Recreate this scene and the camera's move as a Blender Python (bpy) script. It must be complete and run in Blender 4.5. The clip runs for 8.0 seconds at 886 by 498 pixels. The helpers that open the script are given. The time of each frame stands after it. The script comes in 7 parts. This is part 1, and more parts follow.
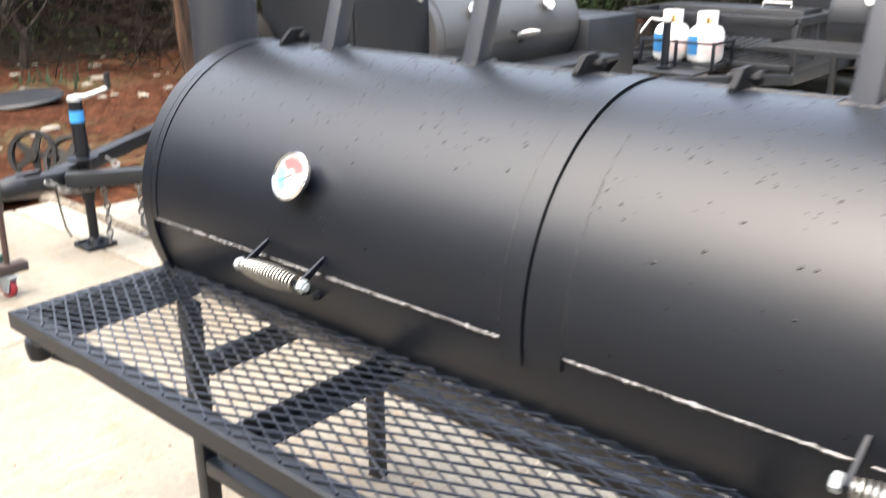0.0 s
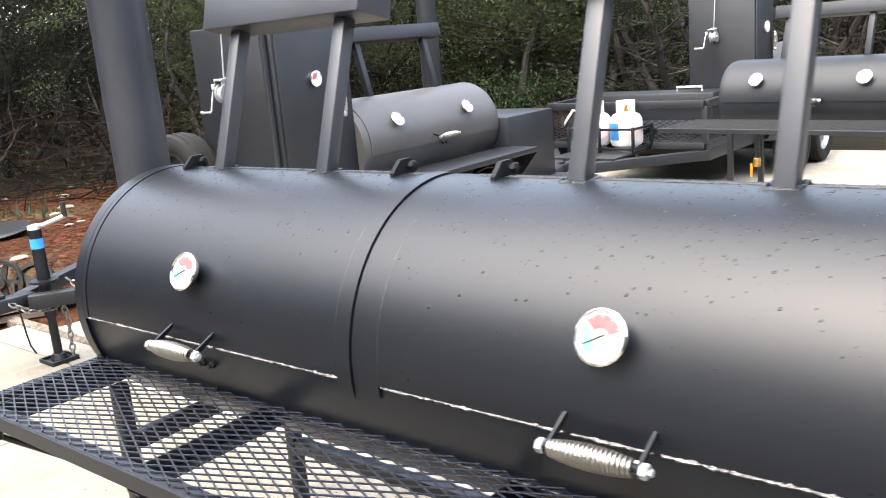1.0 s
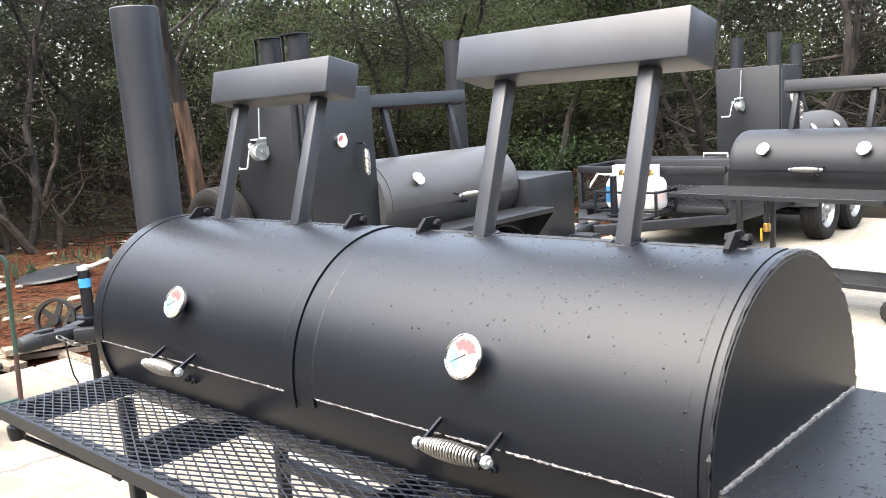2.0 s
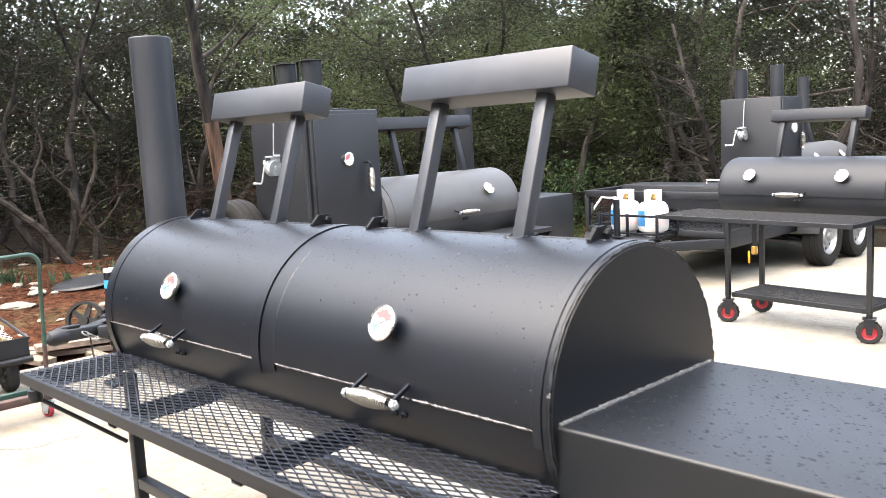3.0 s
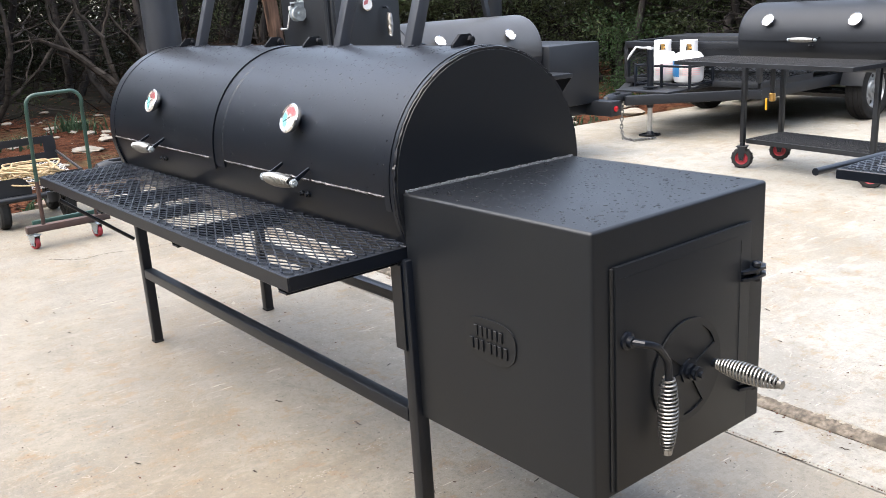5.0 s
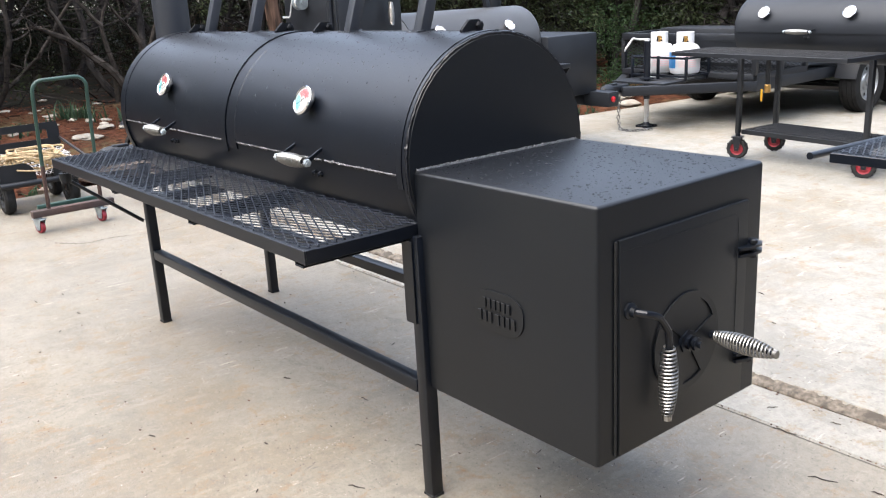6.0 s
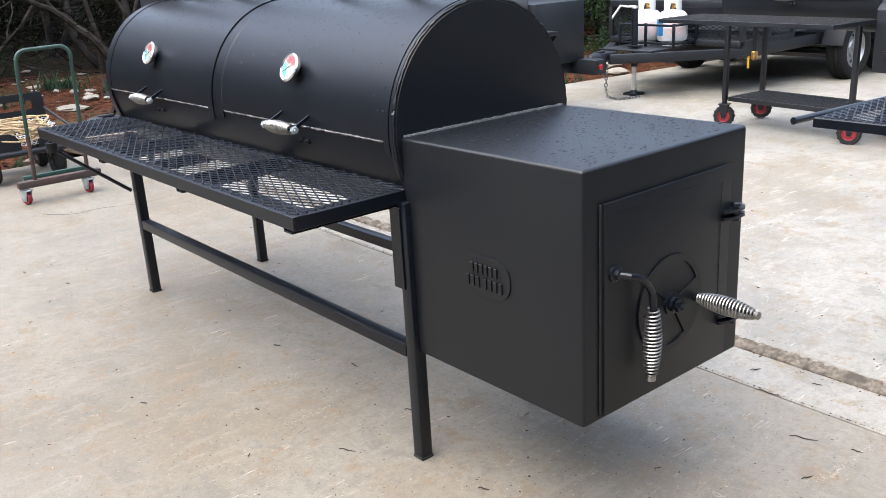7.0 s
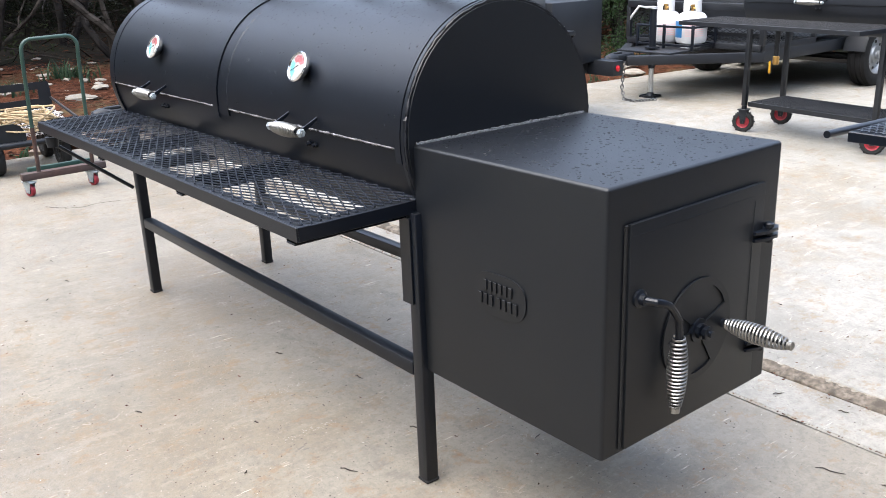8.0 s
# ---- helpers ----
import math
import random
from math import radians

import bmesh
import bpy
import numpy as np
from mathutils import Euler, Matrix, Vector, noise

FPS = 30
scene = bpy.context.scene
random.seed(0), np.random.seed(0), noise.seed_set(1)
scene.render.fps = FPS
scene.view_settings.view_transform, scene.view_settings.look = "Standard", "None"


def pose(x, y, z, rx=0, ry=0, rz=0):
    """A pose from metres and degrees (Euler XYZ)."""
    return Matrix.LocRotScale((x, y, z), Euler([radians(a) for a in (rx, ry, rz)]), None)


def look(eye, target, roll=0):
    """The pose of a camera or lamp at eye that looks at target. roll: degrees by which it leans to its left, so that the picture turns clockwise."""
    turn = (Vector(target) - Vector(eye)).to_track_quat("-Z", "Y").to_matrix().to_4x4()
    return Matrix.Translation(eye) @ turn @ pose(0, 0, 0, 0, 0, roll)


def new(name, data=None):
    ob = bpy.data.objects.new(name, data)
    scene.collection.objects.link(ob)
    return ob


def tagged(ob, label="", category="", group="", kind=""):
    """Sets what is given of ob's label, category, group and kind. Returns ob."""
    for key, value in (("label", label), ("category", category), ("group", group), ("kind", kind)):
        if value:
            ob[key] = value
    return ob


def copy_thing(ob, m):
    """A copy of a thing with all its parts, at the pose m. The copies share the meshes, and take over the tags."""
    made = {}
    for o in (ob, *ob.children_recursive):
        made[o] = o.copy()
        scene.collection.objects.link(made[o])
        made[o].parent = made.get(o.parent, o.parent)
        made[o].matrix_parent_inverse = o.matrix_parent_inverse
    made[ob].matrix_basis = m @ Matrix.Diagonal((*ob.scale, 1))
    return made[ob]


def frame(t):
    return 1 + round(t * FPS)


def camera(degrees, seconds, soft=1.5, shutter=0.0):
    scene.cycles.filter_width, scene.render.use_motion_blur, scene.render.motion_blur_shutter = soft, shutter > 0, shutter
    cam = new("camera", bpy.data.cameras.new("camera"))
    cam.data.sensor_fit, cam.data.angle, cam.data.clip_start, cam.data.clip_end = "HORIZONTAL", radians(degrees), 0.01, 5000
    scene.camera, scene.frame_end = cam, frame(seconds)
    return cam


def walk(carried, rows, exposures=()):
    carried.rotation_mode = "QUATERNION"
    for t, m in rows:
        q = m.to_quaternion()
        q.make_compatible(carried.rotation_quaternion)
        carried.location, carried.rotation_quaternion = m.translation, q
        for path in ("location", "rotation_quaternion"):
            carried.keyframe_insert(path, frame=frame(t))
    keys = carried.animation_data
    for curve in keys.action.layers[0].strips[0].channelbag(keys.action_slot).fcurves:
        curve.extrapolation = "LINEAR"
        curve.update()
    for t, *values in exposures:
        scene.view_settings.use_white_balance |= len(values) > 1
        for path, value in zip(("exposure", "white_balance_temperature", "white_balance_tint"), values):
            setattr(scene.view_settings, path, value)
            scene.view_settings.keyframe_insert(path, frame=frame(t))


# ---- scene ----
cam = camera(53.6, 8.0, soft=0.75, shutter=0.35)
PATH = [
    (0, (0.147, 0.137, 1.513), (-1.098, 1.549, 0.836), -0.4),
    (0.2, (0.259, 0.107, 1.536), (-0.991, 1.562, 0.968), -2.3),
    (0.5, (0.402, 0.042, 1.555), (-0.848, 1.518, 1.045), -4.4),
    (1, (0.64, -0.011, 1.573), (-0.609, 1.48, 1.107), -4.9),
    (1.5, (0.924, -0.03, 1.593), (-0.399, 1.417, 1.195), -3.7),
    (1.7, (1.009, -0.058, 1.599), (-0.334, 1.378, 1.236), -3.7),
    (2.8, (1.468, -0.206, 1.58), (0.063, 1.19, 1.301), -3.4),
    (3, (1.595, -0.228, 1.563), (0.172, 1.152, 1.297), -2.9),
    (3.5, (1.792, -0.239, 1.518), (0.332, 1.075, 1.144), -3.6),
    (4, (1.981, -0.281, 1.457), (0.557, 1.024, 0.939), -3.6),
    (4.5, (2.151, -0.192, 1.437), (0.685, 1.046, 0.873), -3.6),
    (4.7, (2.214, -0.136, 1.432), (0.708, 1.056, 0.875), -3.5),
    (5.8, (2.32, -0.204, 1.425), (0.798, 0.972, 0.875), -3.2),
    (6, (2.327, -0.234, 1.416), (0.823, 0.955, 0.846), -2.9),
    (6.5, (2.344, -0.26, 1.412), (0.861, 0.928, 0.787), -3.0),
    (7, (2.349, -0.248, 1.41), (0.875, 0.945, 0.775), -3.1),
    (7.5, (2.319, -0.204, 1.417), (0.839, 0.978, 0.776), -3.0),
    (8, (2.235, -0.165, 1.414), (0.751, 1.011, 0.77), -1.9),
]
EXPOSURE = [(0.0, 3.30, 7500, 10), (0.5, 3.34, 7330, 10), (1.7, 3.40, 7360, 10), (3.0, 3.51, 7480, 11), (3.5, 3.28, 7480, 12), (4.0, 2.94, 7200, 10), (4.5, 2.78, 6970, 10), (6.0, 2.72, 6770, 10), (6.5, 2.55, 6600, 10), (7.5, 2.55, 6560, 10), (8.0, 2.68, 6540, 10)]
walk(cam, [(t, look(eye, target, roll)) for t, eye, target, roll in PATH], exposures=EXPOSURE)

# ---- light ----
world = bpy.data.worlds.new("overcast_sky")
scene.world = world
world.use_nodes = True
wn, wl = world.node_tree.nodes, world.node_tree.links
wn.clear()
sky = wn.new("ShaderNodeTexSky")
sky.sky_type = "NISHITA"
sky.sun_disc = False
sky.sun_elevation, sky.sun_rotation = radians(63), radians(186)
sky.air_density, sky.dust_density, sky.ozone_density = 1.0, 2.0, 1.0
grey = wn.new("ShaderNodeHueSaturation")
grey.inputs["Saturation"].default_value = 0.72
back = wn.new("ShaderNodeBackground")
back.inputs["Strength"].default_value = 0.15
outw = wn.new("ShaderNodeOutputWorld")
wl.new(sky.outputs[0], grey.inputs["Color"])
wl.new(grey.outputs[0], back.inputs["Color"])
wl.new(back.outputs[0], outw.inputs["Surface"])
sun = new("sun", bpy.data.lights.new("sun", "SUN"))
sun.data.energy, sun.data.angle, sun.data.color = 1.2, radians(85), (1.0, 0.97, 0.93)
sun.matrix_world = look((0, 0, 0), (0.05, 0.44, -0.895))


# ---- materials ----
def mat(name, base, rough=0.5, metal=0.0, vary=0.15, scale=6.0, bump=0.0, bscale=60.0, second=None, mixscale=1.2,
        mixlow=0.45, mixhigh=0.65, rvary=0.1, piece=0.0, spec=0.5, stretch=None):
    """Procedural surface: base colour varied by fine noise, a second colour in large blotches, uneven gloss, fine relief."""
    m = bpy.data.materials.new(name)
    m.use_nodes = True
    n, l = m.node_tree.nodes, m.node_tree.links
    b = n["Principled BSDF"]
    b.inputs["Metallic"].default_value = metal
    b.inputs["Specular IOR Level"].default_value = spec
    co = n.new("ShaderNodeTexCoord")
    where = co.outputs["Object"]
    if stretch:
        mp = n.new("ShaderNodeMapping")
        mp.inputs["Scale"].default_value = stretch
        l.new(where, mp.inputs["Vector"])
        where = mp.outputs[0]
    fine = n.new("ShaderNodeTexNoise")
    fine.inputs["Scale"].default_value, fine.inputs["Detail"].default_value = scale, 8
    l.new(where, fine.inputs["Vector"])
    ramp = n.new("ShaderNodeValToRGB")
    ramp.color_ramp.elements[0].position, ramp.color_ramp.elements[1].position = 0.3, 0.7
    ramp.color_ramp.elements[0].color = (*[c * (1 - vary) for c in base], 1)
    ramp.color_ramp.elements[1].color = (*[min(1, c * (1 + vary)) for c in base], 1)
    l.new(fine.outputs["Fac"], ramp.inputs[0])
    col = ramp.outputs[0]
    big = n.new("ShaderNodeTexNoise")
    big.inputs["Scale"].default_value, big.inputs["Detail"].default_value = mixscale, 5
    l.new(where, big.inputs["Vector"])
    if second:
        sel = n.new("ShaderNodeMapRange")
        sel.inputs[1].default_value, sel.inputs[2].default_value = mixlow, mixhigh
        l.new(big.outputs["Fac"], sel.inputs[0])
        mx = n.new("ShaderNodeMixRGB")
        l.new(sel.outputs[0], mx.inputs[0])
        l.new(col, mx.inputs[1])
        mx.inputs[2].default_value = (*second, 1)
        col = mx.outputs[0]
    if piece:
        info = n.new("ShaderNodeObjectInfo")
        pm = n.new("ShaderNodeMapRange")
        pm.inputs[3].default_value, pm.inputs[4].default_value = 1 - piece, 1 + piece
        l.new(info.outputs["Random"], pm.inputs[0])
        hs = n.new("ShaderNodeHueSaturation")
        l.new(pm.outputs[0], hs.inputs["Value"])
        l.new(col, hs.inputs["Color"])
        col = hs.outputs[0]
    l.new(col, b.inputs["Base Color"])
    rr = n.new("ShaderNodeMapRange")
    rr.inputs[3].default_value, rr.inputs[4].default_value = max(0.02, rough - rvary), min(1, rough + rvary)
    l.new(big.outputs["Fac"], rr.inputs[0])
    l.new(rr.outputs[0], b.inputs["Roughness"])
    if bump:
        bt = n.new("ShaderNodeTexNoise")
        bt.inputs["Scale"].default_value, bt.inputs["Detail"].default_value = bscale, 4
        l.new(where, bt.inputs["Vector"])
        bp = n.new("ShaderNodeBump")
        bp.inputs["Strength"].default_value, bp.inputs["Distance"].default_value = bump, 0.004
        l.new(bt.outputs["Fac"], bp.inputs["Height"])
        l.new(bp.outputs[0], b.inputs["Normal"])
    return m


def leafmat(name, a, b_, rough=0.6):
    m = bpy.data.materials.new(name)
    m.use_nodes = True
    n, l = m.node_tree.nodes, m.node_tree.links
    b = n["Principled BSDF"]
    b.inputs["Roughness"].default_value = rough
    b.inputs["Specular IOR Level"].default_value = 0.15
    geo = n.new("ShaderNodeNewGeometry")
    ramp = n.new("ShaderNodeValToRGB")
    ramp.color_ramp.elements[0].color, ramp.color_ramp.elements[1].color = (*a, 1), (*b_, 1)
    l.new(geo.outputs["Random Per Island"], ramp.inputs[0])
    info = n.new("ShaderNodeObjectInfo")
    pm = n.new("ShaderNodeMapRange")
    pm.inputs[3].default_value, pm.inputs[4].default_value = 0.7, 1.35
    l.new(info.outputs["Random"], pm.inputs[0])
    hs = n.new("ShaderNodeHueSaturation")
    l.new(pm.outputs[0], hs.inputs["Value"])
    l.new(ramp.outputs[0], hs.inputs["Color"])
    l.new(hs.outputs[0], b.inputs["Base Color"])
    tr = n.new("ShaderNodeBsdfTranslucent")
    l.new(hs.outputs[0], tr.inputs["Color"])
    mix = n.new("ShaderNodeMixShader")
    mix.inputs[0].default_value = 0.5
    l.new(b.outputs[0], mix.inputs[1])
    l.new(tr.outputs[0], mix.inputs[2])
    l.new(mix.outputs[0], n["Material Output"].inputs["Surface"])
    return m


PAINT = mat("satin_black_paint", (0.0009, 0.0023, 0.0054), 0.40, vary=0.12, scale=9, bump=0.04, bscale=420, mixscale=2.0, rvary=0.04, spec=0.41)
PAINT_MATT = mat("matt_heatproof_paint", (0.0014, 0.0024, 0.0042), 0.45, vary=0.10, scale=6, bump=0.06, bscale=380, second=(0.0024, 0.0033, 0.0046), mixscale=1.8, rvary=0.05, spec=0.41)
# Bluer and lighter than the frame's paint: sky sheen is put into the base.
PAINT_MESH = mat("black_mesh_paint", (0.0050, 0.0075, 0.0140), 0.32, vary=0.2, scale=30, spec=0.65)
MESH_OLD = mat("dull_mesh_paint", (0.0034, 0.0042, 0.0060), 0.60, vary=0.2, scale=30, spec=0.2)
# Dull black paint; the sky that the tilted beams reflect is mixed into it.
PAINT_BAR = mat("dull_paint_skylit", (0.0215, 0.0250, 0.0325), 0.46, vary=0.15, scale=7, bump=0.06, bscale=300, second=(0.0268, 0.0308, 0.0388), mixscale=2.5)
PAINT_OLD = mat("weathered_black_paint", (0.0060, 0.0072, 0.0096), 0.46, vary=0.2, scale=5, bump=0.08, bscale=200, second=(0.0088, 0.0104, 0.0134), mixscale=1.6, spec=0.38)
PAINT_GREY = mat("dark_grey_primer", (0.0095, 0.0111, 0.0142), 0.46, vary=0.12, scale=5, bump=0.06, bscale=250, second=(0.0128, 0.0148, 0.0182), mixscale=1.4, spec=0.28)
# Base lifted to carry the sky's glancing reflection on the rear trailer drums.
PAINT_SKYLIT = mat("grey_primer_skylit", (0.042, 0.0425, 0.044), 0.45, vary=0.12, scale=5, bump=0.06, bscale=250, second=(0.050, 0.0505, 0.0515), mixscale=1.4, spec=0.45)
SEAM = mat("painted_seam_weld", (0.0085, 0.0095, 0.012), 0.36, vary=0.6, scale=160, bump=0.2, bscale=300, spec=0.28)
WELD = mat("painted_weld_bead", (0.15, 0.15, 0.155), 0.32, metal=0.45, vary=0.55, scale=160, bump=0.6, bscale=300)
PAINT_PIPE = mat("black_pipe_paint", (0.0122, 0.0145, 0.0198), 0.42, vary=0.2, scale=5, bump=0.06, bscale=250, second=(0.0175, 0.0204, 0.0265), mixscale=2.2)
DIAL = mat("dial_face", (0.36, 0.36, 0.36), 0.35, vary=0.06, scale=40)
CHAIN = mat("dull_chain_steel", (0.17, 0.17, 0.165), 0.45, metal=0.6, vary=0.25, scale=50)
CHROME = mat("bright_chrome", (0.75, 0.75, 0.76), 0.16, metal=1.0, vary=0.06, scale=30, rvary=0.06)
COIL = mat("nickel_spring_wire", (0.27, 0.262, 0.245), 0.32, metal=0.9, vary=0.12, scale=60)
ZINC = mat("zinc_plated_steel", (0.30, 0.335, 0.35), 0.34, metal=0.5, vary=0.25, scale=30)
WHITE = mat("white_enamel", (0.50, 0.50, 0.495), 0.32, vary=0.04, scale=20, second=(0.44, 0.44, 0.435), mixscale=9)
RED = mat("red_enamel", (0.20, 0.010, 0.018), 0.45, vary=0.15, scale=20)
# Red lightened to carry the reflection in the glass above it.
DIAL_RED = mat("dial_red", (0.30, 0.085, 0.095), 0.35, vary=0.05)
DIAL_TEAL = mat("dial_teal", (0.11, 0.36, 0.41), 0.35, vary=0.05)
BLUE = mat("blue_print", (0.02, 0.13, 0.30), 0.4, vary=0.1)
TAPE = mat("blue_tape", (0.018, 0.20, 0.46), 0.5, vary=0.08)
INK = mat("grey_print", (0.45, 0.42, 0.42), 0.5, vary=0.1)
PINK = mat("pale_red_print", (0.62, 0.40, 0.40), 0.5, vary=0.1)
RUBBER = mat("black_rubber", (0.013, 0.013, 0.013), 0.75, vary=0.2, scale=40, bump=0.2, bscale=150, spec=0.25)
TYRE = mat("road_tyre_rubber", (0.0072, 0.0072, 0.0072), 0.8, vary=0.25, scale=20, bump=0.3, bscale=120, spec=0.2)
BRASS = mat("brass", (0.45, 0.27, 0.09), 0.35, metal=0.9, vary=0.15, scale=30)
YELLOW = mat("yellow_vinyl", (0.55, 0.29, 0.02), 0.45, vary=0.08)
RUST = mat("rusty_steel", (0.042, 0.020, 0.015), 0.75, vary=0.35, scale=22, bump=0.3, bscale=120, second=(0.03, 0.020, 0.018), mixscale=5)
GREEN = mat("worn_green_paint", (0.010, 0.036, 0.027), 0.5, vary=0.2, scale=14, second=(0.02, 0.052, 0.039), mixscale=8, mixlow=0.5, mixhigh=0.7)
ROPE = mat("straw_rope", (0.34, 0.25, 0.14), 0.8, vary=0.3, scale=40, bump=0.5, bscale=200)
ALU = mat("dull_aluminium", (0.42, 0.42, 0.415), 0.5, metal=0.6, vary=0.15, scale=30)
RIM = mat("galvanised_rim", (0.21, 0.22, 0.225), 0.42, metal=0.6, vary=0.12, scale=18)
REDLENS = mat("red_lens", (0.30, 0.01, 0.015), 0.2, vary=0.1)
PLANK = mat("grey_weathered_wood", (0.16, 0.12, 0.09), 0.8, vary=0.35, scale=16, bump=0.4, bscale=60, second=(0.10, 0.075, 0.06), mixscale=4)
BARK = mat("juniper_bark", (0.0125, 0.0108, 0.0100), 0.9, vary=0.45, scale=9, bump=0.9, bscale=30, second=(0.036, 0.031, 0.028), mixscale=2.5, piece=0.35, spec=0.12, stretch=(2.5, 2.5, 0.5))
DEADWOOD = mat("bare_dead_wood", (0.027, 0.022, 0.018), 0.85, vary=0.5, scale=12, bump=0.6, bscale=40, second=(0.052, 0.044, 0.037), mixlow=0.55, mixhigh=0.66, mixscale=3, spec=0.12)
PEELED = mat("peeled_red_cedar", (0.075, 0.044, 0.030), 0.8, vary=0.4, scale=8, bump=0.7, bscale=25, second=(0.014, 0.009, 0.007), mixscale=3, spec=0.15, stretch=(3.5, 3.5, 0.35))
STONE = mat("white_limestone", (0.175, 0.160, 0.135), 0.85, vary=0.3, scale=14, bump=0.6, bscale=40, second=(0.17, 0.145, 0.11), mixscale=4, piece=0.2)
# Base near black: shade inside the woods is put into the leaf colour.
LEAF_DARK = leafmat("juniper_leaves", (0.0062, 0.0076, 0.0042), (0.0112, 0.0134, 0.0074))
LEAF_LIGHT = leafmat("light_green_leaves", (0.025, 0.033, 0.0145), (0.048, 0.062, 0.028))
# Paler than the near leaves: the light haze of distance is mixed in.
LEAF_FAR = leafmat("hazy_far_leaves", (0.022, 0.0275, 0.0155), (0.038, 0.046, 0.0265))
BUSH = leafmat("fresh_green_leaves", (0.008, 0.017, 0.0065), (0.021, 0.040, 0.014))
GRASS = leafmat("green_blades", (0.015, 0.030, 0.017), (0.040, 0.066, 0.036))
LITTER = leafmat("brown_leaf_litter", (0.022, 0.0075, 0.0040), (0.125, 0.050, 0.027), 0.85)
GRIT_DARK = leafmat("dark_grit", (0.018, 0.014, 0.012), (0.07, 0.052, 0.04), 0.9)
GRIT_PALE = leafmat("pale_grit", (0.26, 0.24, 0.21), (0.46, 0.44, 0.40), 0.9)
TWIG = leafmat("grey_brown_twigs", (0.006, 0.0042, 0.0034), (0.050, 0.034, 0.025), 0.9)
SIDING = mat("light_block_siding", (0.040, 0.033, 0.028), 0.6, vary=0.2, scale=3, second=(0.032, 0.026, 0.022), mixscale=0.7)
CONC_STEP = mat("rough_slab_edge", (0.105, 0.088, 0.068), 0.9, vary=0.6, scale=60, bump=0.9, bscale=70, second=(0.050, 0.041, 0.031), mixscale=22)


def droplet_material():
    m = bpy.data.materials.new("rain_water")
    m.use_nodes = True
    b = m.node_tree.nodes["Principled BSDF"]
    b.inputs["Base Color"].default_value = (0.003, 0.003, 0.0035, 1)
    b.inputs["Roughness"].default_value, b.inputs["IOR"].default_value = 0.04, 1.33
    b.inputs["Transmission Weight"].default_value = 0.0
    return m


WATER = droplet_material()


def glass_material():
    m = bpy.data.materials.new("dial_glass")
    m.use_nodes = True
    b = m.node_tree.nodes["Principled BSDF"]
    b.inputs["Roughness"].default_value, b.inputs["IOR"].default_value = 0.05, 1.14
    b.inputs["Transmission Weight"].default_value = 1.0
    return m


GLASS = glass_material()


def concrete_material(name, tone, warm):
    """Broom-finished slab: grey cement, tan silt stains, pale scuffs, dark specks, damp patches."""
    m = bpy.data.materials.new(name)
    m.use_nodes = True
    n, l = m.node_tree.nodes, m.node_tree.links
    b = n["Principled BSDF"]
    geo = n.new("ShaderNodeNewGeometry")

    def noise_of(scale, detail=6, rough=0.6, stretch=(1, 1, 1)):
        mp = n.new("ShaderNodeMapping")
        mp.inputs["Scale"].default_value = stretch
        mp.inputs["Location"].default_value = (7.3, 2.1, 0.0)
        l.new(geo.outputs["Position"], mp.inputs["Vector"])
        t = n.new("ShaderNodeTexNoise")
        t.inputs["Scale"].default_value, t.inputs["Detail"].default_value, t.inputs["Roughness"].default_value = scale, detail, rough
        l.new(mp.outputs[0], t.inputs["Vector"])
        return t.outputs["Fac"]

    def span(src, lo, hi, a=0.0, c=1.0):
        r = n.new("ShaderNodeMapRange")
        r.inputs[1].default_value, r.inputs[2].default_value, r.inputs[3].default_value, r.inputs[4].default_value = lo, hi, a, c
        l.new(src, r.inputs[0])
        return r.outputs[0]

    def blend(fac, first, second_):
        x = n.new("ShaderNodeMixRGB")
        l.new(fac, x.inputs[0])
        if isinstance(first, tuple):
            x.inputs[1].default_value = (*first, 1)
        else:
            l.new(first, x.inputs[1])
        x.inputs[2].default_value = (*second_, 1)
        return x.outputs[0]

    def between(src, mid, half):
        """A thin line where a noise passes one value."""
        d = n.new("ShaderNodeMath")
        d.operation = "COMPARE"
        l.new(src, d.inputs[0])
        d.inputs[1].default_value, d.inputs[2].default_value = mid, half
        return d.outputs[0]

    def times(p, q):
        d = n.new("ShaderNodeMath")
        d.operation = "MULTIPLY"
        l.new(p, d.inputs[0])
        if isinstance(q, float):
            d.inputs[1].default_value = q
        else:
            l.new(q, d.inputs[1])
        return d.outputs[0]

    def specks(scale, size, keep):
        """Scattered grains: a few cells of a Voronoi pattern."""
        v = n.new("ShaderNodeTexVoronoi")
        v.inputs["Scale"].default_value = scale
        l.new(geo.outputs["Position"], v.inputs["Vector"])
        near = n.new("ShaderNodeMath")
        near.operation = "LESS_THAN"
        near.inputs[1].default_value = size
        l.new(v.outputs["Distance"], near.inputs[0])
        pick = n.new("ShaderNodeSeparateColor")
        l.new(v.outputs["Color"], pick.inputs[0])
        some = n.new("ShaderNodeMath")
        some.operation = "LESS_THAN"
        some.inputs[1].default_value = keep
        l.new(pick.outputs[0], some.inputs[0])
        return times(near.outputs[0], some.outputs[0])

    def tint(k):
        return tuple(min(0.85, c * k) for c in tone)

    col = blend(span(noise_of(1.3, 10, 0.66), 0.42, 0.60), tint(1.14), tint(0.86))
    col = blend(span(noise_of(0.55, 6, 0.6), 0.50, 0.56, 0, 0.65), col, tint(1.20))
    col = blend(span(noise_of(0.8, 9, 0.70), 0.50, 0.57, 0, 0.60), col, warm)
    col = blend(span(noise_of(2.6, 8, 0.62, (1, 1.8, 1)), 0.57, 0.62, 0, 0.60), col, tint(0.78))
